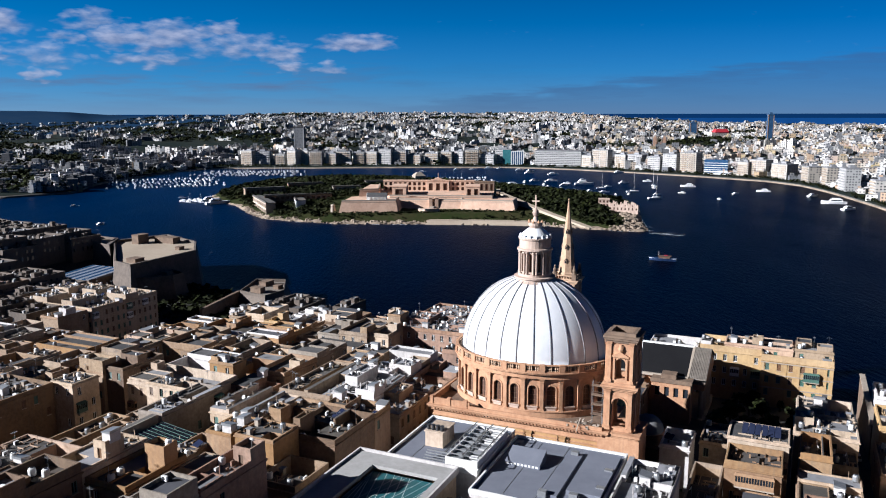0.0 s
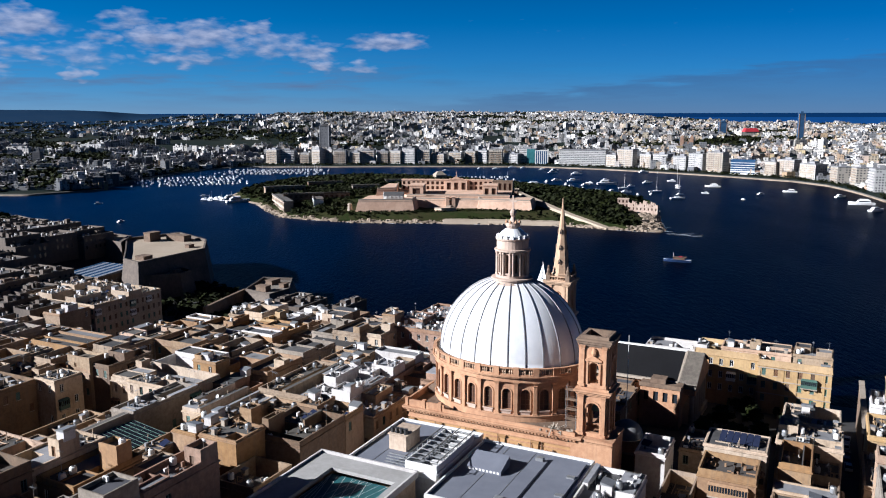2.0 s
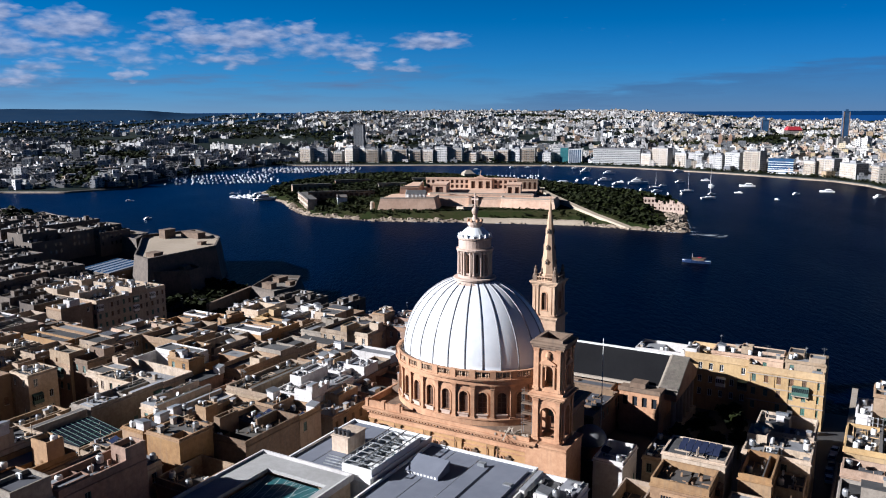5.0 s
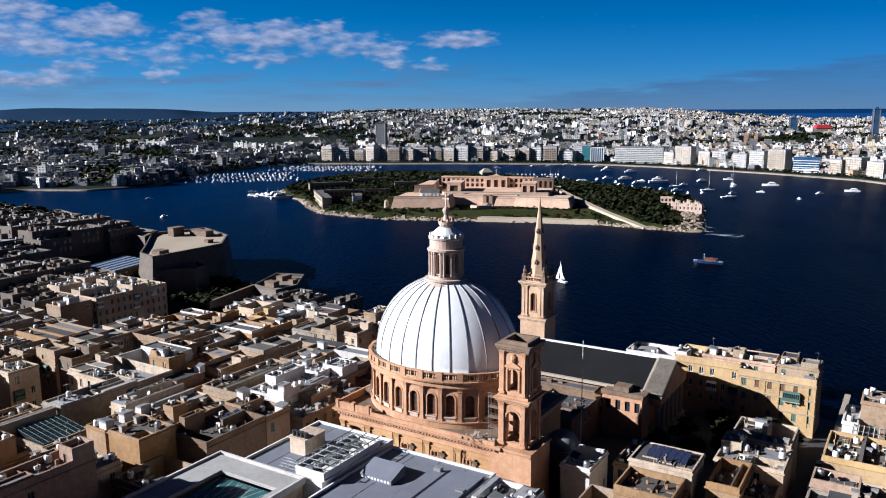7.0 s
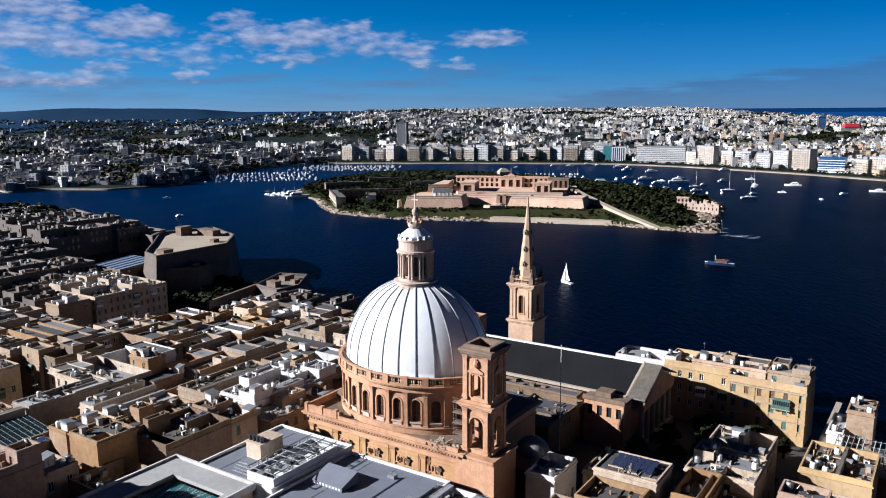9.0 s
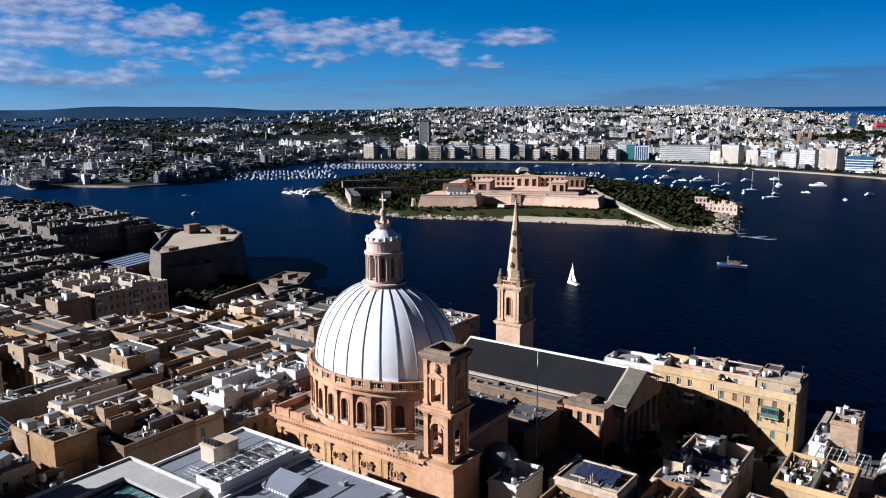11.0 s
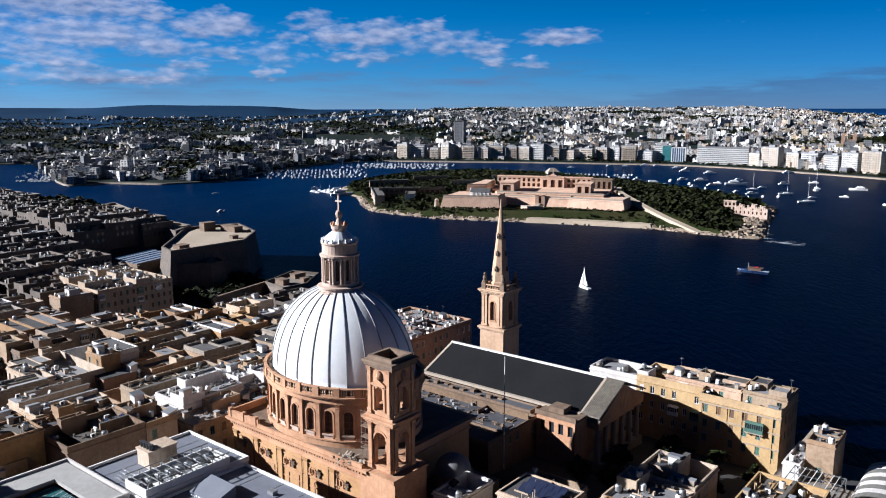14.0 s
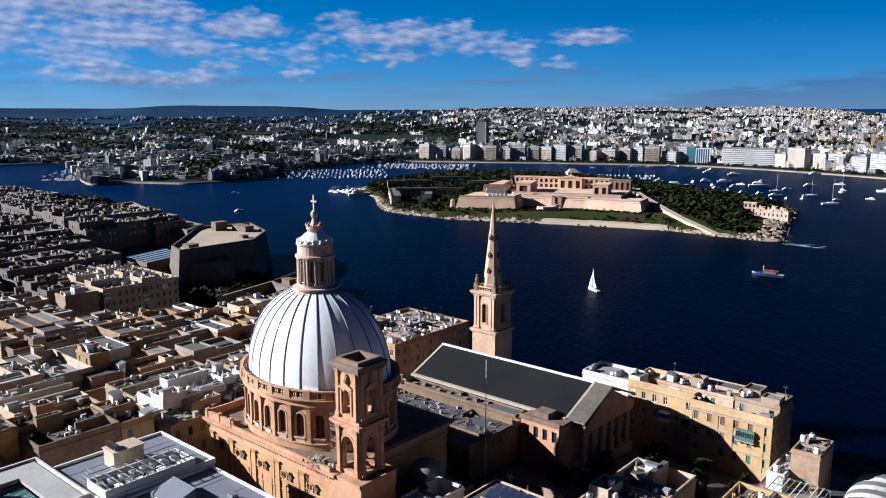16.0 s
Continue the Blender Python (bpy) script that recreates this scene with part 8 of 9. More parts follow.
# ---- the cathedral with its spire ----
def build_cathedral():
    t = thing("cathedral", at(-50, 230, 0), "limestone cathedral with a dark slate roof and temple front", "cathedral")
    b = Mesh()
    x0, x1, y0, y1, ze, zr = -24.0, 23.5, -11.8, 11.8, 22.2, 27.2
    holes = [(4 + i * 4.6, 5.6 + i * 4.6, 13.2, 17.4) for i in range(9)]
    b.wall((x0, y0), (x1, y0), 4, ze, holes, 0.4); b.wall((x1, y0), (x1, y1), 4, ze); b.wall((x1, y1), (x0, y1), 4, ze); b.wall((x0, y1), (x0, y0), 4, ze)
    for x, s in ((x0 + 0.1, -1), (x1 - 0.1, 1)):
        tri = [(x, y0, ze), (x, y1, ze), (x, 0, zr - 0.2)]
        b.poly(tri if s > 0 else tri[::-1])
    b.poly([(x0 + 0.5, y0 + 0.5, 10), (x1 - 0.5, y0 + 0.5, 10), (x1 - 0.5, y1 - 0.5, 10), (x0 + 0.5, y1 - 0.5, 10)])
    part("wall", b, STONE, t)
    me = Mesh(); me.poly([(-0.8, 0.35, 0), (0.8, 0.35, 0), (0.8, 0.35, 4.2), (-0.8, 0.35, 4.2)], 1); me.box(-0.8, 0.8, 0.28, 0.34, 2.0, 2.1, 0); me.box(-0.05, 0.05, 0.28, 0.34, 0, 4.2, 0)
    me = me.data("window", [WHITEP, GLASS])
    for i in range(9):
        part("window", me, None, t, m=pose(x0 + 4.8 + i * 4.6, y0, 13.2))

    def slope(name, xa, xb, side, mats, lift=0.0):
        q = Mesh()
        o = 0.9
        a, c = (side * (11.8 + o), ze - 0.35 + lift), (0.0, zr + lift)
        lo = [(xa, a[0], a[1]), (xb, a[0], a[1]), (xb, c[0], c[1]), (xa, c[0], c[1])]
        if side > 0:
            lo = lo[::-1]
        q.poly(lo)
        q.poly([(x, y, z - 0.3) for x, y, z in lo[::-1]])
        for i in range(4):
            p, r = lo[i], lo[(i + 1) % 4]
            q.poly([(p[0], p[1], p[2] - 0.3), (r[0], r[1], r[2] - 0.3), r, p])
        return part(name, q, mats, t)
    for side in (-1, 1):
        slope("roof", x0 - 0.4, x1 + 0.8, side, SLATE)
        slope("porch_roof", x1 + 0.8, x1 + 5.6, side, SLABS, 0.05)
        for i in range(11):
            slope("slab_course", x1 + 0.9 + i * 0.43, x1 + 1.05 + i * 0.43, side, SLABS, 0.16)
        q = Mesh(); q.box(x0 - 0.5, x1 + 0.8, side * 12.8 - 0.45, side * 12.8 + 0.45, ze - 0.75, ze - 0.1, bottom=True); part("gutter", q, STONE_PALE, t)
    q = Mesh(); q.box(x0 - 0.5, x1 + 0.8, -0.3, 0.3, zr - 0.1, zr + 0.35); part("ridge", q, WHITEP, t)
    for side in (-1, 1):
        for x in (x0 - 0.6, x1 + 0.4):
            q = Mesh()
            p, r = (x, side * 12.7, ze + 0.15 - 0.4), (x, 0, zr + 0.2)
            pts = [(p[0], p[1], p[2]), (p[0] + 0.7, p[1], p[2]), (r[0] + 0.7, r[1], r[2]), (r[0], r[1], r[2])]
            q.poly(pts if side < 0 else pts[::-1]); q.poly([(a, b_, c - 0.5) for a, b_, c in (pts[::-1] if side < 0 else pts)])
            for i in range(4):
                a, c = pts[i], pts[(i + 1) % 4]
                q.poly([(a[0], a[1], a[2] - 0.5), (c[0], c[1], c[2] - 0.5), c, a])
            part("verge", q, STONE_PALE, t)
    # temple front: steps, columns, entablature
    q = Mesh(); q.box(x1, x1 + 5.5, y0, y1, 5, 9.5); part("steps", q, STONE_PALE, t)
    q = Mesh(); q.lathe([(0.85, 9.5), (0.85, 9.8), (0.72, 10.0), (0.62, 17.6), (0.95, 18.2), (0.95, 18.5)], 14); colm = q.data("column", [STONE_PALE])
    for i in range(6):
        part("column", colm, None, t, m=pose(x1 + 4.2, y0 + 1.2 + i * (y1 - y0 - 2.4) / 5, 0))
    q = Mesh(); q.box(x1 - 0.1, x1 + 5.2, y0 - 0.3, y1 + 0.3, 18.5, 20.2, bottom=True); part("entablature", q, STONE, t)
    q = Mesh()
    tri0, tri1 = [(x1, y0 - 0.6, 20.2), (x1, y1 + 0.6, 20.2), (x1, 0, 26.6)], [(x1 + 5.4, y0 - 0.6, 20.2), (x1 + 5.4, y1 + 0.6, 20.2), (x1 + 5.4, 0, 26.6)]
    q.poly(tri1); q.poly(tri0[::-1])
    for i in range(3):
        a, c = tri0[i], tri0[(i + 1) % 3]
        e, g = tri1[i], tri1[(i + 1) % 3]
        q.poly([a, c, g, e], 1)
    part("pediment", q, [STONE, SLABS], t)
    for i in range(9):
        # raised courses of slabs down both slopes
        x = x1 + 0.15 + i * 0.62
        for sd in (-1, 1):
            q = Mesh()
            q.poly([(x, 0, 26.75), (x + 0.16, 0, 26.75), (x + 0.16, sd * (y1 + 0.5), 20.4), (x, sd * (y1 + 0.5), 20.4)][::sd])
            part("slab_course", q, SLABS, t)
    # side aisle towards the square
    q = Mesh(); q.wall((x0, -16.4), (12.5, -16.4), 4, 20.3, [(15.5 + i * 4.2, 17.1 + i * 4.2, 10.0, 14.2) for i in range(5)], 0.4); q.wall((12.5, -16.4), (12.5, y0), 4, 20.3); q.wall((x0, y0), (x0, -16.4), 4, 20.3); part("aisle", q, STONE, t)
    # dark covering stands in for the shadow on the aisle roof
    q = Mesh(); q.box(x0, 12.5, -16.4, y0, 20.0, 20.3); part("aisle_roof", q, ROOFS[3], t)
    q = Mesh(); parapet_ring(q, x0, 12.5, -16.4, y0 - 0.1, 20.3, 20.8, 0.4, ledge=0.35); part("aisle_parapet", q, STONE_OLD, t)
    q = Mesh(); q.wall((15.2, -17.8), (25.6, -17.8), 6, 21.4, [(1.0 + i * 2.5, 2.3 + i * 2.5, 17.6, 20.2) for i in range(4)], 0.35); q.wall((25.6, -17.8), (25.6, y0), 6, 21.4); q.wall((15.2, y0), (15.2, -17.8), 6, 21.4); part("vestry", q, STONE, t)
    q = Mesh(); q.box(14.9, 25.9, -18.1, y0 - 0.2, 21.4, 21.9, bottom=True); q.box(14.9, 25.9, -18.1, -17.6, 21.9, 22.5); q.box(17.5, 21.5, -16.0, y0 - 0.6, 21.9, 23.2); part("vestry_roof", q, STONE_OLD, t)
    for i in range(4):
        q = Mesh(); q.box(16.2 + i * 2.5, 17.5 + i * 2.5, -17.5, -17.44, 17.6, 20.2); part("vestry_window", q, GLASS, t)
    for i in range(9):
        q = Mesh(); x = x0 + 2 + i * 2.9; q.box(x, x + 1.3, -15.6 + (i % 3) * 0.8, -14.4 + (i % 3) * 0.8, 20.3, 20.7 + (i % 2) * 0.4); part("roof_hatch", q, STONE_OLD, t)
    for i in range(5):
        part("window", me, None, t, m=pose(x0 + 16.3 + i * 4.2, -16.4, 10.0))

    # spire tower
    s = thing("spire", at(-68.2, 244.8, 0), "tall limestone church spire on a square belfry", "spire")
    h = 4.1
    b = Mesh(); b.box(-h, h, -h, h, 4, 29.6); part("base", b, SPIRESTONE, s)
    b = Mesh(); cornice_square(b, h, ((0.3, 29.2, 29.6), (0.6, 29.6, 30.2))); part("cornice", b, SPIRESTONE, s)
    h2 = 3.7
    b = Mesh(); tower_stage(b, h2, 30.2, 40.4, 1.7, 5.6, 32.2, 0.8); bel = part("belfry", b, SPIRESTONE, s)
    am = arch_window_mesh(1.7, 5.6, "belfry_window")
    pm = pilaster_mesh(0.7, 9.6, 0.3, [SPIRESTONE])
    for i in range(4):
        r = pose(0, 0, 0, 0, 0, 90 * i)
        part("belfry_window", am, None, bel, m=r @ pose(0, -h2, 32.2))
        for x in (-3.2, -2.2, 2.2, 3.2):
            part("pilaster", pm, None, bel, m=r @ pose(x, -h2, 30.5))
    b = Mesh(); cornice_square(b, h2, ((0.35, 40.1, 40.5), (0.75, 40.5, 40.9), (1.0, 40.9, 41.3))); part("cornice", b, SPIRESTONE, s)
    b = Mesh(); cornice_ring(b, 3.8, ((0, 41.3, 41.6),), 3.4); cornice_ring(b, 3.8, ((0, 42.5, 42.8),), 3.4)
    baluster_ring(b, [(x, y) for i in range(9) for x, y in ((-3.6 + i * 0.9, -3.6), (-3.6 + i * 0.9, 3.6), (-3.6, -3.6 + i * 0.9), (3.6, -3.6 + i * 0.9))], 41.6, 0.9)
    part("balustrade", b, SPIRESTONE, s)
    pin = Mesh(); pin.box(-0.7, 0.7, -0.7, 0.7, 0, 1.9); pin.lathe([(0.85, 1.9), (0.85, 2.2), (0.5, 2.4), (0.62, 3.2), (0.3, 4.0), (0.4, 4.3), (0.1, 4.8)], 8); pin = pin.data("pinnacle", [STONE_OLD])
    for x in (-3.2, 3.2):
        for y in (-3.2, 3.2):
            part("pinnacle", pin, None, s, m=pose(x, y, 41.3))
    b = Mesh(); b.lathe([(3.1, 41.4), (3.1, 43.2), (2.75, 43.5), (0.16, 66.6), (0.22, 66.9), (0.05, 67.3)], 8); sp = part("spire_cone", b, SPIRESTONE, s)
    luc = Mesh(); luc.box(-0.35, 0.35, -0.25, 0.6, 0, 0.9); luc.poly([(-0.45, -0.27, 0.9), (0.45, -0.27, 0.9), (0, -0.27, 1.6)]); luc.poly([(-0.45, -0.27, 0.9), (0, -0.27, 1.6), (0, 0.8, 1.6), (-0.45, 0.8, 0.9)]); luc.poly([(0, -0.27, 1.6), (0.45, -0.27, 0.9), (0.45, 0.8, 0.9), (0, 0.8, 1.6)]); luc.poly([(-0.22, -0.26, 0.1), (0.22, -0.26, 0.1), (0.22, -0.26, 0.8), (-0.22, -0.26, 0.8)], 1)
    luc = luc.data("lucarne", [STONE_OLD, GLASS])
    for z in (46.5, 51.0, 56.0):
        rr = 2.55 * (67 - z) / 23.6
        for i in range(4):
            part("lucarne", luc, None, sp, m=pose(0, 0, 0, 0, 0, 90 * i) @ pose(0, -rr, z))


# ---- hotel roofs before the church ----
def build_hotel():
    t = thing("hotel", at(-59, 107, 0), "pale hotel with a white roof deck and a teal covered pool", "hotel")
    b = Mesh(); x0, x1, y0, y1, z = -13.4, 6.0, -13, 12.0, 32.3
    PX0, PX1, PY0, PY1 = -8.2, 4.6, -10.5, 7.4
    holes = [(2 + i * 3.4, 3.6 + i * 3.4, z - 3.4, z - 1.2) for i in range(5)]
    b.wall((x0, y0), (x1, y0), 12, z, holes, 0.25); b.wall((x1, y0), (x1, y1), 12, z); b.wall((x1, y1), (x0, y1), 12, z); b.wall((x0, y1), (x0, y0), 12, z)
    part("wall", b, WALLS[3], t)
    for i in range(5):
        part("window", WINDOWS[0], None, t, m=pose(x0 + 2.8 + i * 3.4, y0, z - 3.3))
    b = Mesh(); parapet_ring(b, x0 - 0.4, x1 + 0.4, y0 - 0.4, y1 + 0.4, z - 0.6, z + 0.6, 0.35); part("parapet", b, WALLS[4], t)
    b = Mesh(); b.box(x0 + 0.3, x1 - 0.3, PY1, y1 - 0.3, z - 0.4, z + 0.25); b.box(x0 + 0.3, PX0, y0 + 0.3, PY1, z - 0.4, z + 0.25); b.box(PX1, x1 - 0.3, y0 + 0.3, PY1, z - 0.4, z + 0.25); b.box(PX0, PX1, y0 + 0.3, PY0, z - 0.4, z + 0.25); part("roof_deck", b, DECK, t)
    zp = z - 0.9
    b = Mesh(); b.poly([(PX0, PY0, zp), (PX1, PY0, zp), (PX1, PY1, zp), (PX0, PY1, zp)]); cov = part("pool_cover", b, TEAL, t, "teal mesh cover stretched over the pool")
    b = Mesh()
    for i in range(9):
        for s in (1, -1):
            xa = PX0 + 0.4 + i * 1.5
            xb = max(PX0 + 0.1, min(PX1 - 0.1, xa + s * 5.0))
            b.poly([(xa - 0.04, PY0, zp + 0.04), (xa + 0.04, PY0, zp + 0.04), (xb + 0.04, PY1, zp + 0.04), (xb - 0.04, PY1, zp + 0.04)])
    part("cover_strap", b, WHITEP, cov)
    # grey membrane roofs
    for u0, u1, v0, v1, zz, lab in ((-67.4, -49.5, 119.8, 140, 32.0, "modern block with a blue-grey membrane roof and plant"), (-48.5, -27, 114, 138.5, 31.6, "modern block with a blue-grey membrane roof and vents")):
        q = thing("office_building", at((u0 + u1) / 2, (v0 + v1) / 2, 0), lab, "office")
        w, d = (u1 - u0) / 2, (v1 - v0) / 2
        b = Mesh(); b.wall((-w, -d), (w, -d), 12, zz); b.wall((w, -d), (w, d), 12, zz); b.wall((w, d), (-w, d), 12, zz); b.wall((-w, d), (-w, -d), 12, zz); part("wall", b, WALLS[4], q)
        b = Mesh(); parapet_ring(b, -w - 0.1, w + 0.1, -d - 0.1, d + 0.1, zz - 0.4, zz + 0.45, 0.35); part("parapet", b, WHITEP, q)
        b = Mesh(); b.poly([(-w, -d, zz), (w, -d, zz), (w, d, zz), (-w, d, zz)])
        part("roof", b, MEMBRANE, q)
        b = Mesh()
        for i in range(1, 4):
            x = -w + 2 * w * i / 4
            b.box(x, x + 0.06, -d + 0.4, d - 0.4, zz, zz + 0.05)
        part("roof_seam", b, STEEL, q)
        if u0 < -60:
            b = Mesh(); b.box(-4.3, -0.7, -3.2, 2.2, zz, zz + 2.9); b.box(-4.5, -0.5, -3.4, 2.4, zz + 2.9, zz + 3.1, bottom=True); part("plant_room", b, WALLS[3], q)
            for i in range(4):
                b = Mesh(); b.lathe([(0.35, zz + 3.1), (0.35, zz + 3.9), (0.45, zz + 3.95), (0.45, zz + 4.1)], 10, cx=-3.9 + i * 0.92, cy=-2.4); part("flue", b, BLACKP, q)
            b = Mesh(); parapet_ring(b, 2.6, 8.8, -9.4, 6.4, zz, zz + 1.7, 0.22); part("plant_screen", b, WHITEP, q)
            for i in range(8):
                b = Mesh(); b.box(3.4, 5.4, -8.7 + i * 1.85, -7.5 + i * 1.85, zz + 0.1, zz + 1.2); b.box(3.6, 5.2, -8.5 + i * 1.85, -7.7 + i * 1.85, zz + 1.2, zz + 1.3); part("chiller", b, STEEL, q)
                b = Mesh(); b.box(6.2, 8.0, -8.6 + i * 1.85, -7.6 + i * 1.85, zz + 0.1, zz + 0.8 + 0.3 * (i % 3)); part("duct_box", b, WHITEP if i % 2 else STEEL, q)
                b = Mesh(); b.box(2.5, 8.9, -8.96 + i * 1.98, -8.88 + i * 1.98, zz + 2.2, zz + 2.36, bottom=True)
                for x in (2.6, 8.66):
                    b.box(x, x + 0.12, -9.0 + i * 1.98, -8.88 + i * 1.98, zz + 1.6, zz + 2.2)
                part("beam", b, STEEL, q)
            for x in (2.55, 5.8, 8.7):
                b = Mesh(); b.box(x, x + 0.14, -9.3, 6.3, zz + 2.37, zz + 2.5, bottom=True); part("rail", b, SHEET, q)
            for k in range(4):
                b = Mesh(); b.box(-2.0, 2.5, -8.8 + k * 0.5, -8.62 + k * 0.5, zz + 0.3 + 0.3 * k, zz + 0.46 + 0.3 * k, bottom=True); part("pipe", b, STEEL, q)
        else:
            b = Mesh(); b.prism([(-8.8, 0), (-2.3, 0), (-2.3, 4.2), (-8.8, 4.2)], [(-8.8, 0), (-2.3, 0), (-2.3, 4.2), (-8.8, 4.2)], zz, [zz + 0.7, zz + 0.7, zz + 2.0, zz + 2.0]); part("skylight", b, MEMBRANE, q)
            for i in range(9):
                b = Mesh(); b.box(-8.5 + i * 0.68, -8.1 + i * 0.68, -0.04, 0.02, zz + 0.15, zz + 0.55); part("skylight_pane", b, WHITEP, q)
            b = Mesh(); b.box(0.6, 3.4, -9, 8.5, zz, zz + 0.5); b.box(4.4, 10.2, -7, 9.5, zz, zz + 0.9); part("raised_roof", b, MEMBRANE, q)
            for x, y in ((6, -8), (9.3, 3), (9.5, -4), (2, 8), (1, -9)):
                b = Mesh(); b.box(x - 0.7, x + 0.7, y - 0.5, y + 0.5, zz, zz + 1.1); part("fan_box", b, STEEL, q)


# ---- ramparts by the water ----
def build_ramparts():
    for label, pts, z0, z1 in (("huge weathered stone bastion with a paved top", [(-297, 280), (-297, 326), (-318, 350), (-353, 364), (-365, 333), (-332, 303), (-312, 284)], 0, 20.0),
                               ("low stone bastion at the water's edge", [(-247, 300), (-229, 296), (-228, 310), (-242, 331), (-257, 326)], 0, 7.6),
                               ("squat square stone bastion before the great one", [(-296.5, 282), (-284, 294.5), (-285, 303), (-296.5, 307)], 0, 13.0),
                               ("long weathered rampart wall above the water", [(-500, 318), (-440, 330), (-372, 322), (-352, 318), (-366, 338), (-430, 344), (-453, 353), (-520, 372)], 0, 20.5)):
        ring = [xy(*p) for p in pts]
        t = thing("bastion", pose(0, 0, 0), label, "bastion")
        # bastion walls take their shade from the darkened stone colour
        b = Mesh(); batter(b, ring, -1, z1, 3.0); part("wall", b, STONE_SHADED, t)
        cx, cy = sum(p[0] for p in ring) / len(ring), sum(p[1] for p in ring) / len(ring)
        for p, q in zip(ring, ring[1:] + ring[:1]):
            b = Mesh()
            i0, i1 = [(cx + (r[0] - cx) * 0.96, cy + (r[1] - cy) * 0.96) for r in (p, q)]
            b.prism([p, q, i1, i0], [p, q, i1, i0], z1, z1 + 1.5)
            part("parapet", b, STONE_SHADED, t)
        b = Mesh(); b.poly([(cx + (r[0] - cx) * 0.95, cy + (r[1] - cy) * 0.95, z1 + 0.05) for r in ring]); part("paving", b, ROAD if z1 > 15 else SLABS, t)
    for cu, cv, w, d, h, z in ((-240, 305, 6, 4, 2.6, 7.6), (-246, 320, 4, 7, 2.2, 7.6), (-291, 298, 4, 4, 2.2, 13.0), (-236, 316, 3, 4, 1.8, 7.6)):
        b = Mesh(); b.box(-w / 2, w / 2, -d / 2, d / 2, 0, h); b.box(-w / 2 - 0.2, w / 2 + 0.2, -d / 2 - 0.2, d / 2 + 0.2, h, h + 0.3, bottom=True)
        solid("guard_house", b, STONE_OLD, "small flat-roofed stone store on the bastion", "store", m=at(cu, cv, z))
    b = Mesh(); b.box(-0.7, 0.7, -19, 19, -4, 4.5)
    solid("boundary_wall", b, STONE_OLD, "weathered stone wall along a lane below the ramparts", "wall", m=at(-244.5, 283, 4, 13))
    t = thing("warehouse", at(-330, 285, 0), "long warehouse with a blue and grey striped roof", "warehouse")
    b = Mesh(); b.box(-12, 12, -12, 12, 0, 13); part("wall", b, STONE_OLD, t)
    for i in range(10):
        b = Mesh(); b.prism([(-12 + i * 2.4, -12), (-9.7 + i * 2.4, -12), (-9.7 + i * 2.4, 12), (-12 + i * 2.4, 12)], [(-12 + i * 2.4, -12), (-9.7 + i * 2.4, -12), (-9.7 + i * 2.4, 12), (-12 + i * 2.4, 12)], 13, [13.3, 13.3, 15, 15]); part("roof_panel", b, MEMBRANE if i % 2 else BLUEGLASS, t)
    u = [(-336, 346, 14, 6, 3.2), (-349, 338, 5, 8, 5.0), (-306, 292, 6, 6, 2.0), (-312, 330, 3, 4, 1.6)]
    for cu, cv, w, d, h in u:
        b = Mesh(); b.box(-w / 2, w / 2, -d / 2, d / 2, 0, h); b.box(-w / 2 - 0.2, w / 2 + 0.2, -d / 2 - 0.2, d / 2 + 0.2, h, h + 0.3, bottom=True)
        solid("guard_house", b, STONE_OLD, "small flat-roofed stone store on the bastion", "store", m=at(cu, cv, 20.0))


def tree(rnd, u, v, z, h, r, label="dark evergreen street tree"):
    t = thing("tree", at(u, v, z), label, "tree", "town trees")
    b = Mesh(); b.lathe([(0.35, 0), (0.25, h * 0.3), (0.12, h * 0.7)], 7)
    for i in range(5):
        a = rnd.uniform(0, 6.28)
        p, q = Vector((0, 0, h * 0.35)), Vector((math.cos(a) * r * 0.6, math.sin(a) * r * 0.6, h * rnd.uniform(0.55, 0.8)))
        for s in (0.0, 2.1, 4.2):
            o = Vector((math.cos(s) * 0.09, math.sin(s) * 0.09, 0)); o2 = Vector((math.cos(s + 2.1) * 0.09, math.sin(s + 2.1) * 0.09, 0))
            b.poly([p + o, p + o2, q + o2 * 0.4, q + o * 0.4])
    part("trunk", b, BARK, t)
    b = Mesh()
    for i in range(9):
        a, k = rnd.uniform(0, 6.28), rnd.uniform(0, r * 0.7)
        leaf_clump(b, rnd, math.cos(a) * k, math.sin(a) * k, h * rnd.uniform(0.4, 0.75), r * rnd.uniform(0.4, 0.6), 34, flat=0.8)
    part("crown", b, LEAF, t)


def palm(rnd, u, v, z, h):
    t = thing("palm_tree", at(u, v, z), "palm tree with drooping fronds beside the yellow house", "tree", "palms")
    b = Mesh(); b.lathe([(0.3, 0), (0.22, h * 0.5), (0.2, h)], 7); part("trunk", b, BARK, t)
    for i in range(16):
        b = Mesh()
        a, e = 6.283 * i / 16 + rnd.uniform(-0.2, 0.2), rnd.uniform(0.1, 0.9)
        ln = rnd.uniform(2.2, 3.0)
        prev = None
        for k in range(6):
            s = k / 5
            rr, zz = ln * s * math.cos(e * (1 - s)), h + ln * (math.sin(e) * s - 0.75 * s * s)
            w = 0.38 * (1 - s * 0.75)
            p = [(rr * math.cos(a) - w * math.sin(a), rr * math.sin(a) + w * math.cos(a), zz - 0.15), (rr * math.cos(a), rr * math.sin(a), zz), (rr * math.cos(a) + w * math.sin(a), rr * math.sin(a) - w * math.cos(a), zz - 0.15)]
            if prev:
                b.poly([prev[0], prev[1], p[1], p[0]]); b.poly([prev[1], prev[2], p[2], p[1]])
            prev = p
        part("frond", b, LEAF, t)


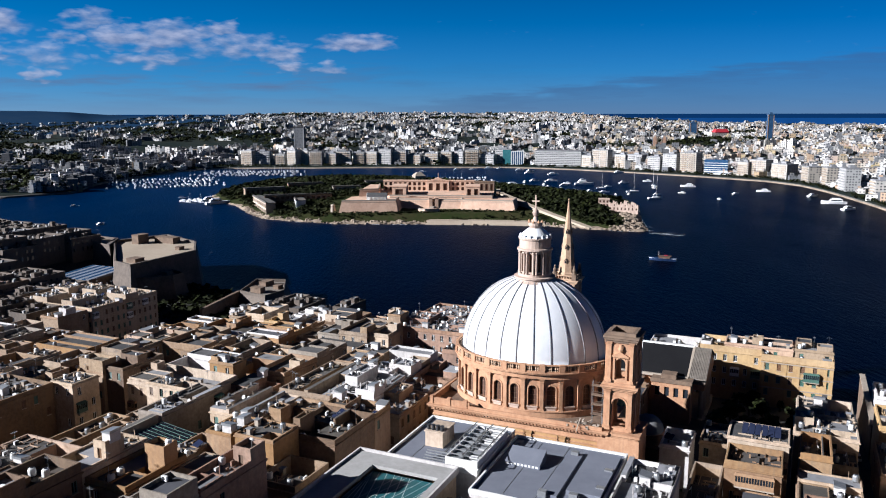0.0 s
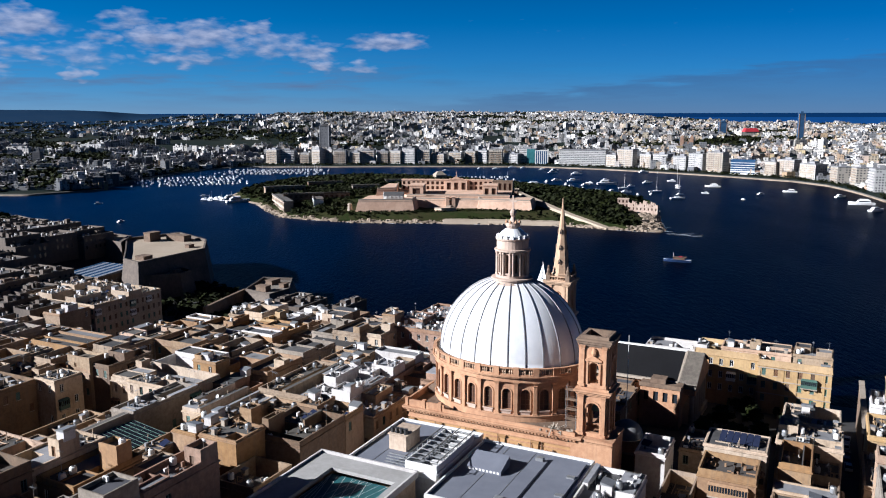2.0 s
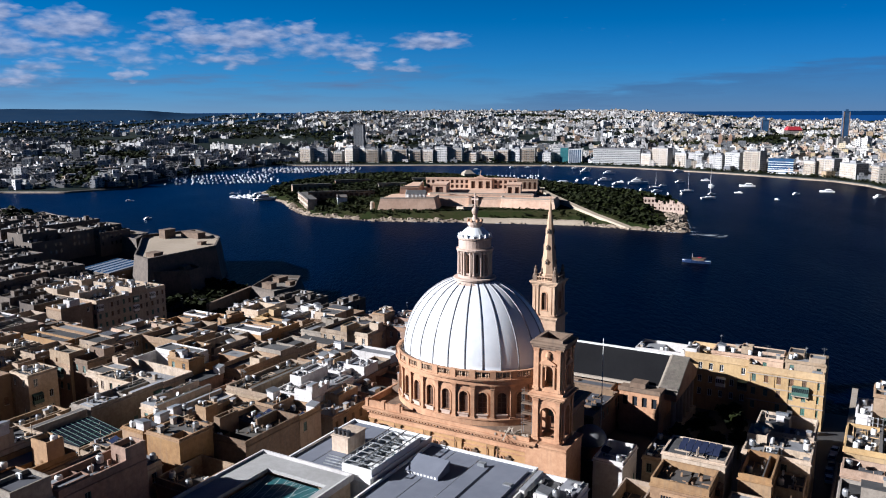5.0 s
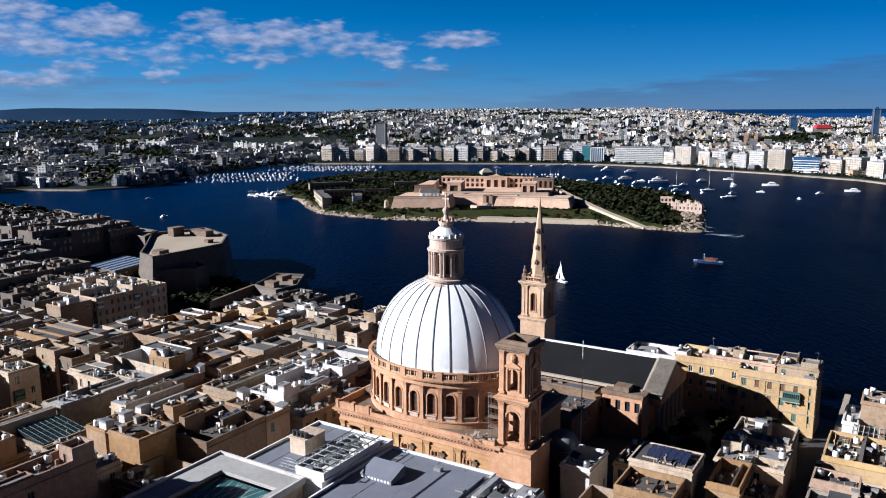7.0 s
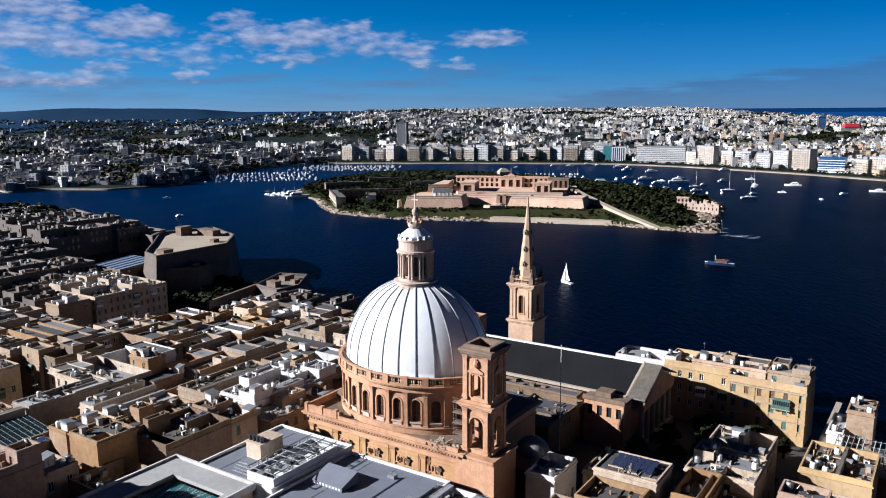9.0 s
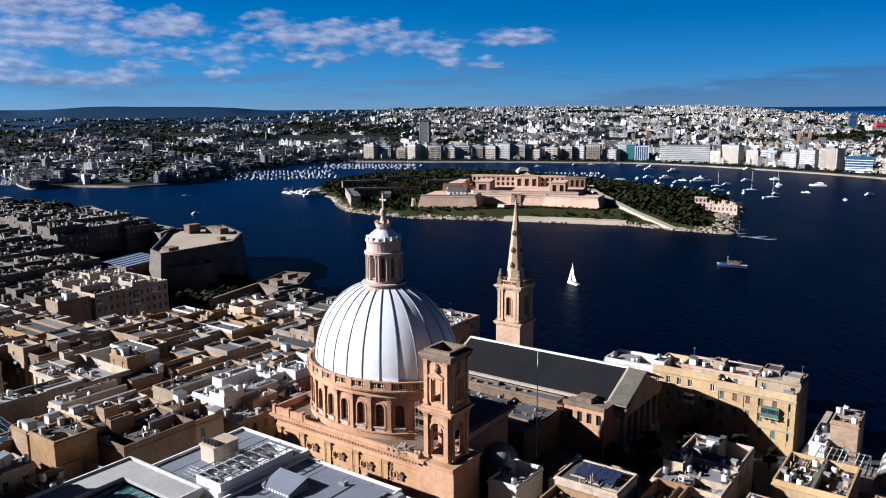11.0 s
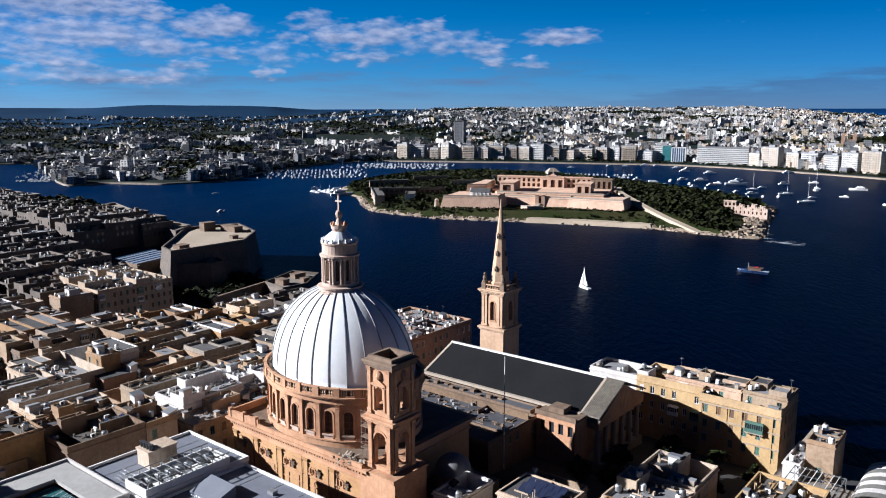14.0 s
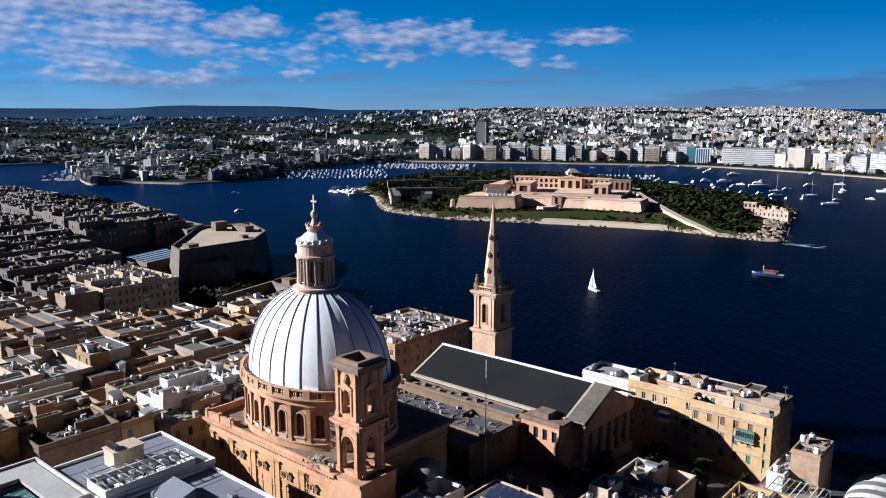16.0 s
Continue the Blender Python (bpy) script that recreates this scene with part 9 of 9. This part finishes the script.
def build_greens():
    rnd = random.Random(31)
    for u, v, h in ((-14, 214, 8), (-6, 222, 7), (-10, 232, 7), (2, 212, 7), (6, 220, 4), (-16, 200, 8), (9, 206, 7), (-4, 208, 8), (1, 232, 4), (9, 233, 3.6), (-13, 240, 5), (-2, 241, 3.6), (8, 240, 3.4), (-10, 202, 8), (3, 203, 8)):
        tree(rnd, u, v, town_ground(u, v), h, h * 0.45)
    palm(rnd, 3.7, 228, town_ground(3.7, 228), 8)
    b = Mesh()
    for i in range(460):
        u, v = rnd.uniform(-300, -205), rnd.uniform(258, 320)
        if v > lerp(u, SEAWALL) - 4 or (-262 < u < -224 and v > 290) or (-312 < u < -280 and 280 < v < 302):
            continue
        leaf_clump(b, rnd, *xy(u, v), town_ground(u, v), rnd.uniform(1.6, 3.6), 14)
    for i in range(60):
        u, v = rnd.uniform(-520, -440), rnd.uniform(300, 330)
        leaf_clump(b, rnd, *xy(u, v), town_ground(u, v) + 10, rnd.uniform(3, 6), 16)
    solid("rampart_scrub", b, LEAF, "dark shrubs and trees growing below the ramparts", "shrubs", kind="stuff")
    # flag pole beside the cathedral
    f = thing("flagpole", at(-35.4, 199.4, town_ground(-35, 199)), "slim white flagpole beside the cathedral", "flagpole")
    q = Mesh(); q.lathe([(0.14, 0), (0.08, 38.5 - town_ground(-35, 199))], 8); part("pole", q, WHITEP, f)
    q = Mesh(); q.lathe([(0.3, 0), (0.3, 0.4)], 10); part("foot", q, STONE_PALE, f)


# ---- the street and terrace east of the cathedral ----
def car(u, v, turn, paint, label):
    z = town_ground(u, v)
    t = thing("car", at(u, v, z, turn), label, "car", "parked cars")
    b = Mesh(); b.prism([(-0.85, -2.0), (0.85, -2.0), (0.85, 2.0), (-0.85, 2.0)], [(-0.82, -1.95), (0.82, -1.95), (0.82, 1.95), (-0.82, 1.95)], 0.3, 0.85); part("body", b, paint, t)
    b = Mesh(); b.prism([(-0.78, -1.5), (0.78, -1.5), (0.78, 0.9), (-0.78, 0.9)], [(-0.64, -1.1), (0.64, -1.1), (0.64, 0.4), (-0.64, 0.4)], 0.85, 1.4); part("cabin_glass", b, GLASS, t)
    b = Mesh(); b.box(-0.66, 0.66, -1.12, 0.42, 1.4, 1.46); part("roof", b, paint, t)
    for x in (-0.86, 0.7):
        for y in (-1.3, 1.25):
            b = Mesh(); b.lathe([(0.31, 0), (0.31, 0.16)], 12); b.v = [(x + p[2], y + p[0], 0.31 + p[1]) for p in b.v]; part("wheel", b, BLACKP, t)


def build_east_street():
    for i, (v, p) in enumerate(((205, HULL), (210.5, NAVY), (216, BLACKP), (222, STEEL), (229, HULL))):
        car(15.6 if i % 2 else 15.9, v, 3 - 2 * i, p, ("white", "dark blue", "black", "silver", "white")[i] + " hatchback parked along the narrow street")
    t = thing("rampart_wall", at(0, 0, 0), "long narrow stone wall beside the street to the water", "wall")
    b = Mesh(); b.box(18.4, 19.4, 206, 247, 6, 19.8); part("wall", b, STONE_OLD, t)
    b = Mesh(); b.box(18.2, 19.6, 206, 247, 19.8, 20.1, bottom=True); part("coping", b, STONE_PALE, t)
    # steel pergola
    t = thing("pergola", at(27, 212, 0), "open steel pergola over a terrace", "pergola", "terrace roofs")
    for i in range(10):
        b = Mesh(); b.box(-4.6 + i, -4.48 + i, -3.6, 3.6, 23.9, 24.05, bottom=True); part("rafter", b, WHITEP if i % 3 else STEEL, t)
    for y in (-3.6, 0, 3.5):
        b = Mesh(); b.box(-4.7, 4.7, y, y + 0.14, 23.7, 23.88, bottom=True); part("beam", b, STEEL, t)
    for x in (-4.6, 0, 4.5):
        for y in (-3.5, 3.4):
            b = Mesh(); b.box(x, x + 0.12, y, y + 0.12, 20.4, 23.7); part("post", b, STEEL, t)
    t2 = thing("terrace", at(28, 213, 0), "stone terrace block carrying the pergola", "terrace")
    b = Mesh(); b.box(-8.4, 8, -7.5, 5.6, 6, 20.4); part("wall", b, STONE_OLD, t2)
    b = Mesh(); b.box(-8.2, 7.8, -7.3, 5.4, 20.4, 20.45); part("paving", b, SLABS, t2)
    # vaulted striped canopy
    t = thing("canopy", at(39, 219, 0), "vaulted grey and white striped canopy", "canopy", "terrace roofs")
    n = 14
    for k in range(9):
        b = Mesh()
        ya, yb = -9 + k * 2, -7.02 + k * 2
        for i in range(n):
            a0, a1 = math.pi * i / n, math.pi * (i + 1) / n
            p, r = (-6 * math.cos(a0), 21.5 + 3.0 * math.sin(a0)), (-6 * math.cos(a1), 21.5 + 3.0 * math.sin(a1))
            b.poly([(p[0], ya, p[1]), (r[0], ya, r[1]), (r[0], yb, r[1]), (p[0], yb, p[1])][::-1])
            b.poly([(p[0] * .98, ya, p[1] - 0.1), (r[0] * .98, ya, r[1] - 0.1), (r[0] * .98, yb, r[1] - 0.1), (p[0] * .98, yb, p[1] - 0.1)])
        part("canopy_strip", b, WALLS[4] if k % 2 else SHEET, t)
    t2 = thing("hall", at(39, 219, 0), "low stone hall under the striped canopy", "building")
    b = Mesh(); b.box(-6.1, 6.1, -9.2, 9.2, 6, 21.5); part("wall", b, WALLS[2], t2)
    # solar array on the cream house
    for i in range(6):
        for j in range(2):
            t = thing("solar_panel", at(-8.2 + i * 1.25, 165.4 + j * 2.2, 28.98, 0), "dark solar panel tilted on a steel frame", "solar panel", "solar array")
            b = Mesh(); b.poly([(-0.58, -1.0, 0.4), (0.58, -1.0, 0.4), (0.58, 1.0, 1.1), (-0.58, 1.0, 1.1)]); b.poly([(-0.58, -1.0, 0.36), (-0.58, 1.0, 1.06), (0.58, 1.0, 1.06), (0.58, -1.0, 0.36)]); part("panel", b, SOLAR, t)
            b = Mesh()
            for x in (-0.5, 0.46):
                b.box(x, x + 0.04, 0.9, 0.94, 0, 1.04); b.box(x, x + 0.04, -0.94, -0.9, 0, 0.38)
            b.box(-0.62, -0.57, -1.0, -0.95, 0.36, 0.44); part("frame", b, STEEL, t)


build_church()
build_bell_tower()
build_cathedral()
build_hotel()
build_ramparts()
build_greens()
build_east_street()
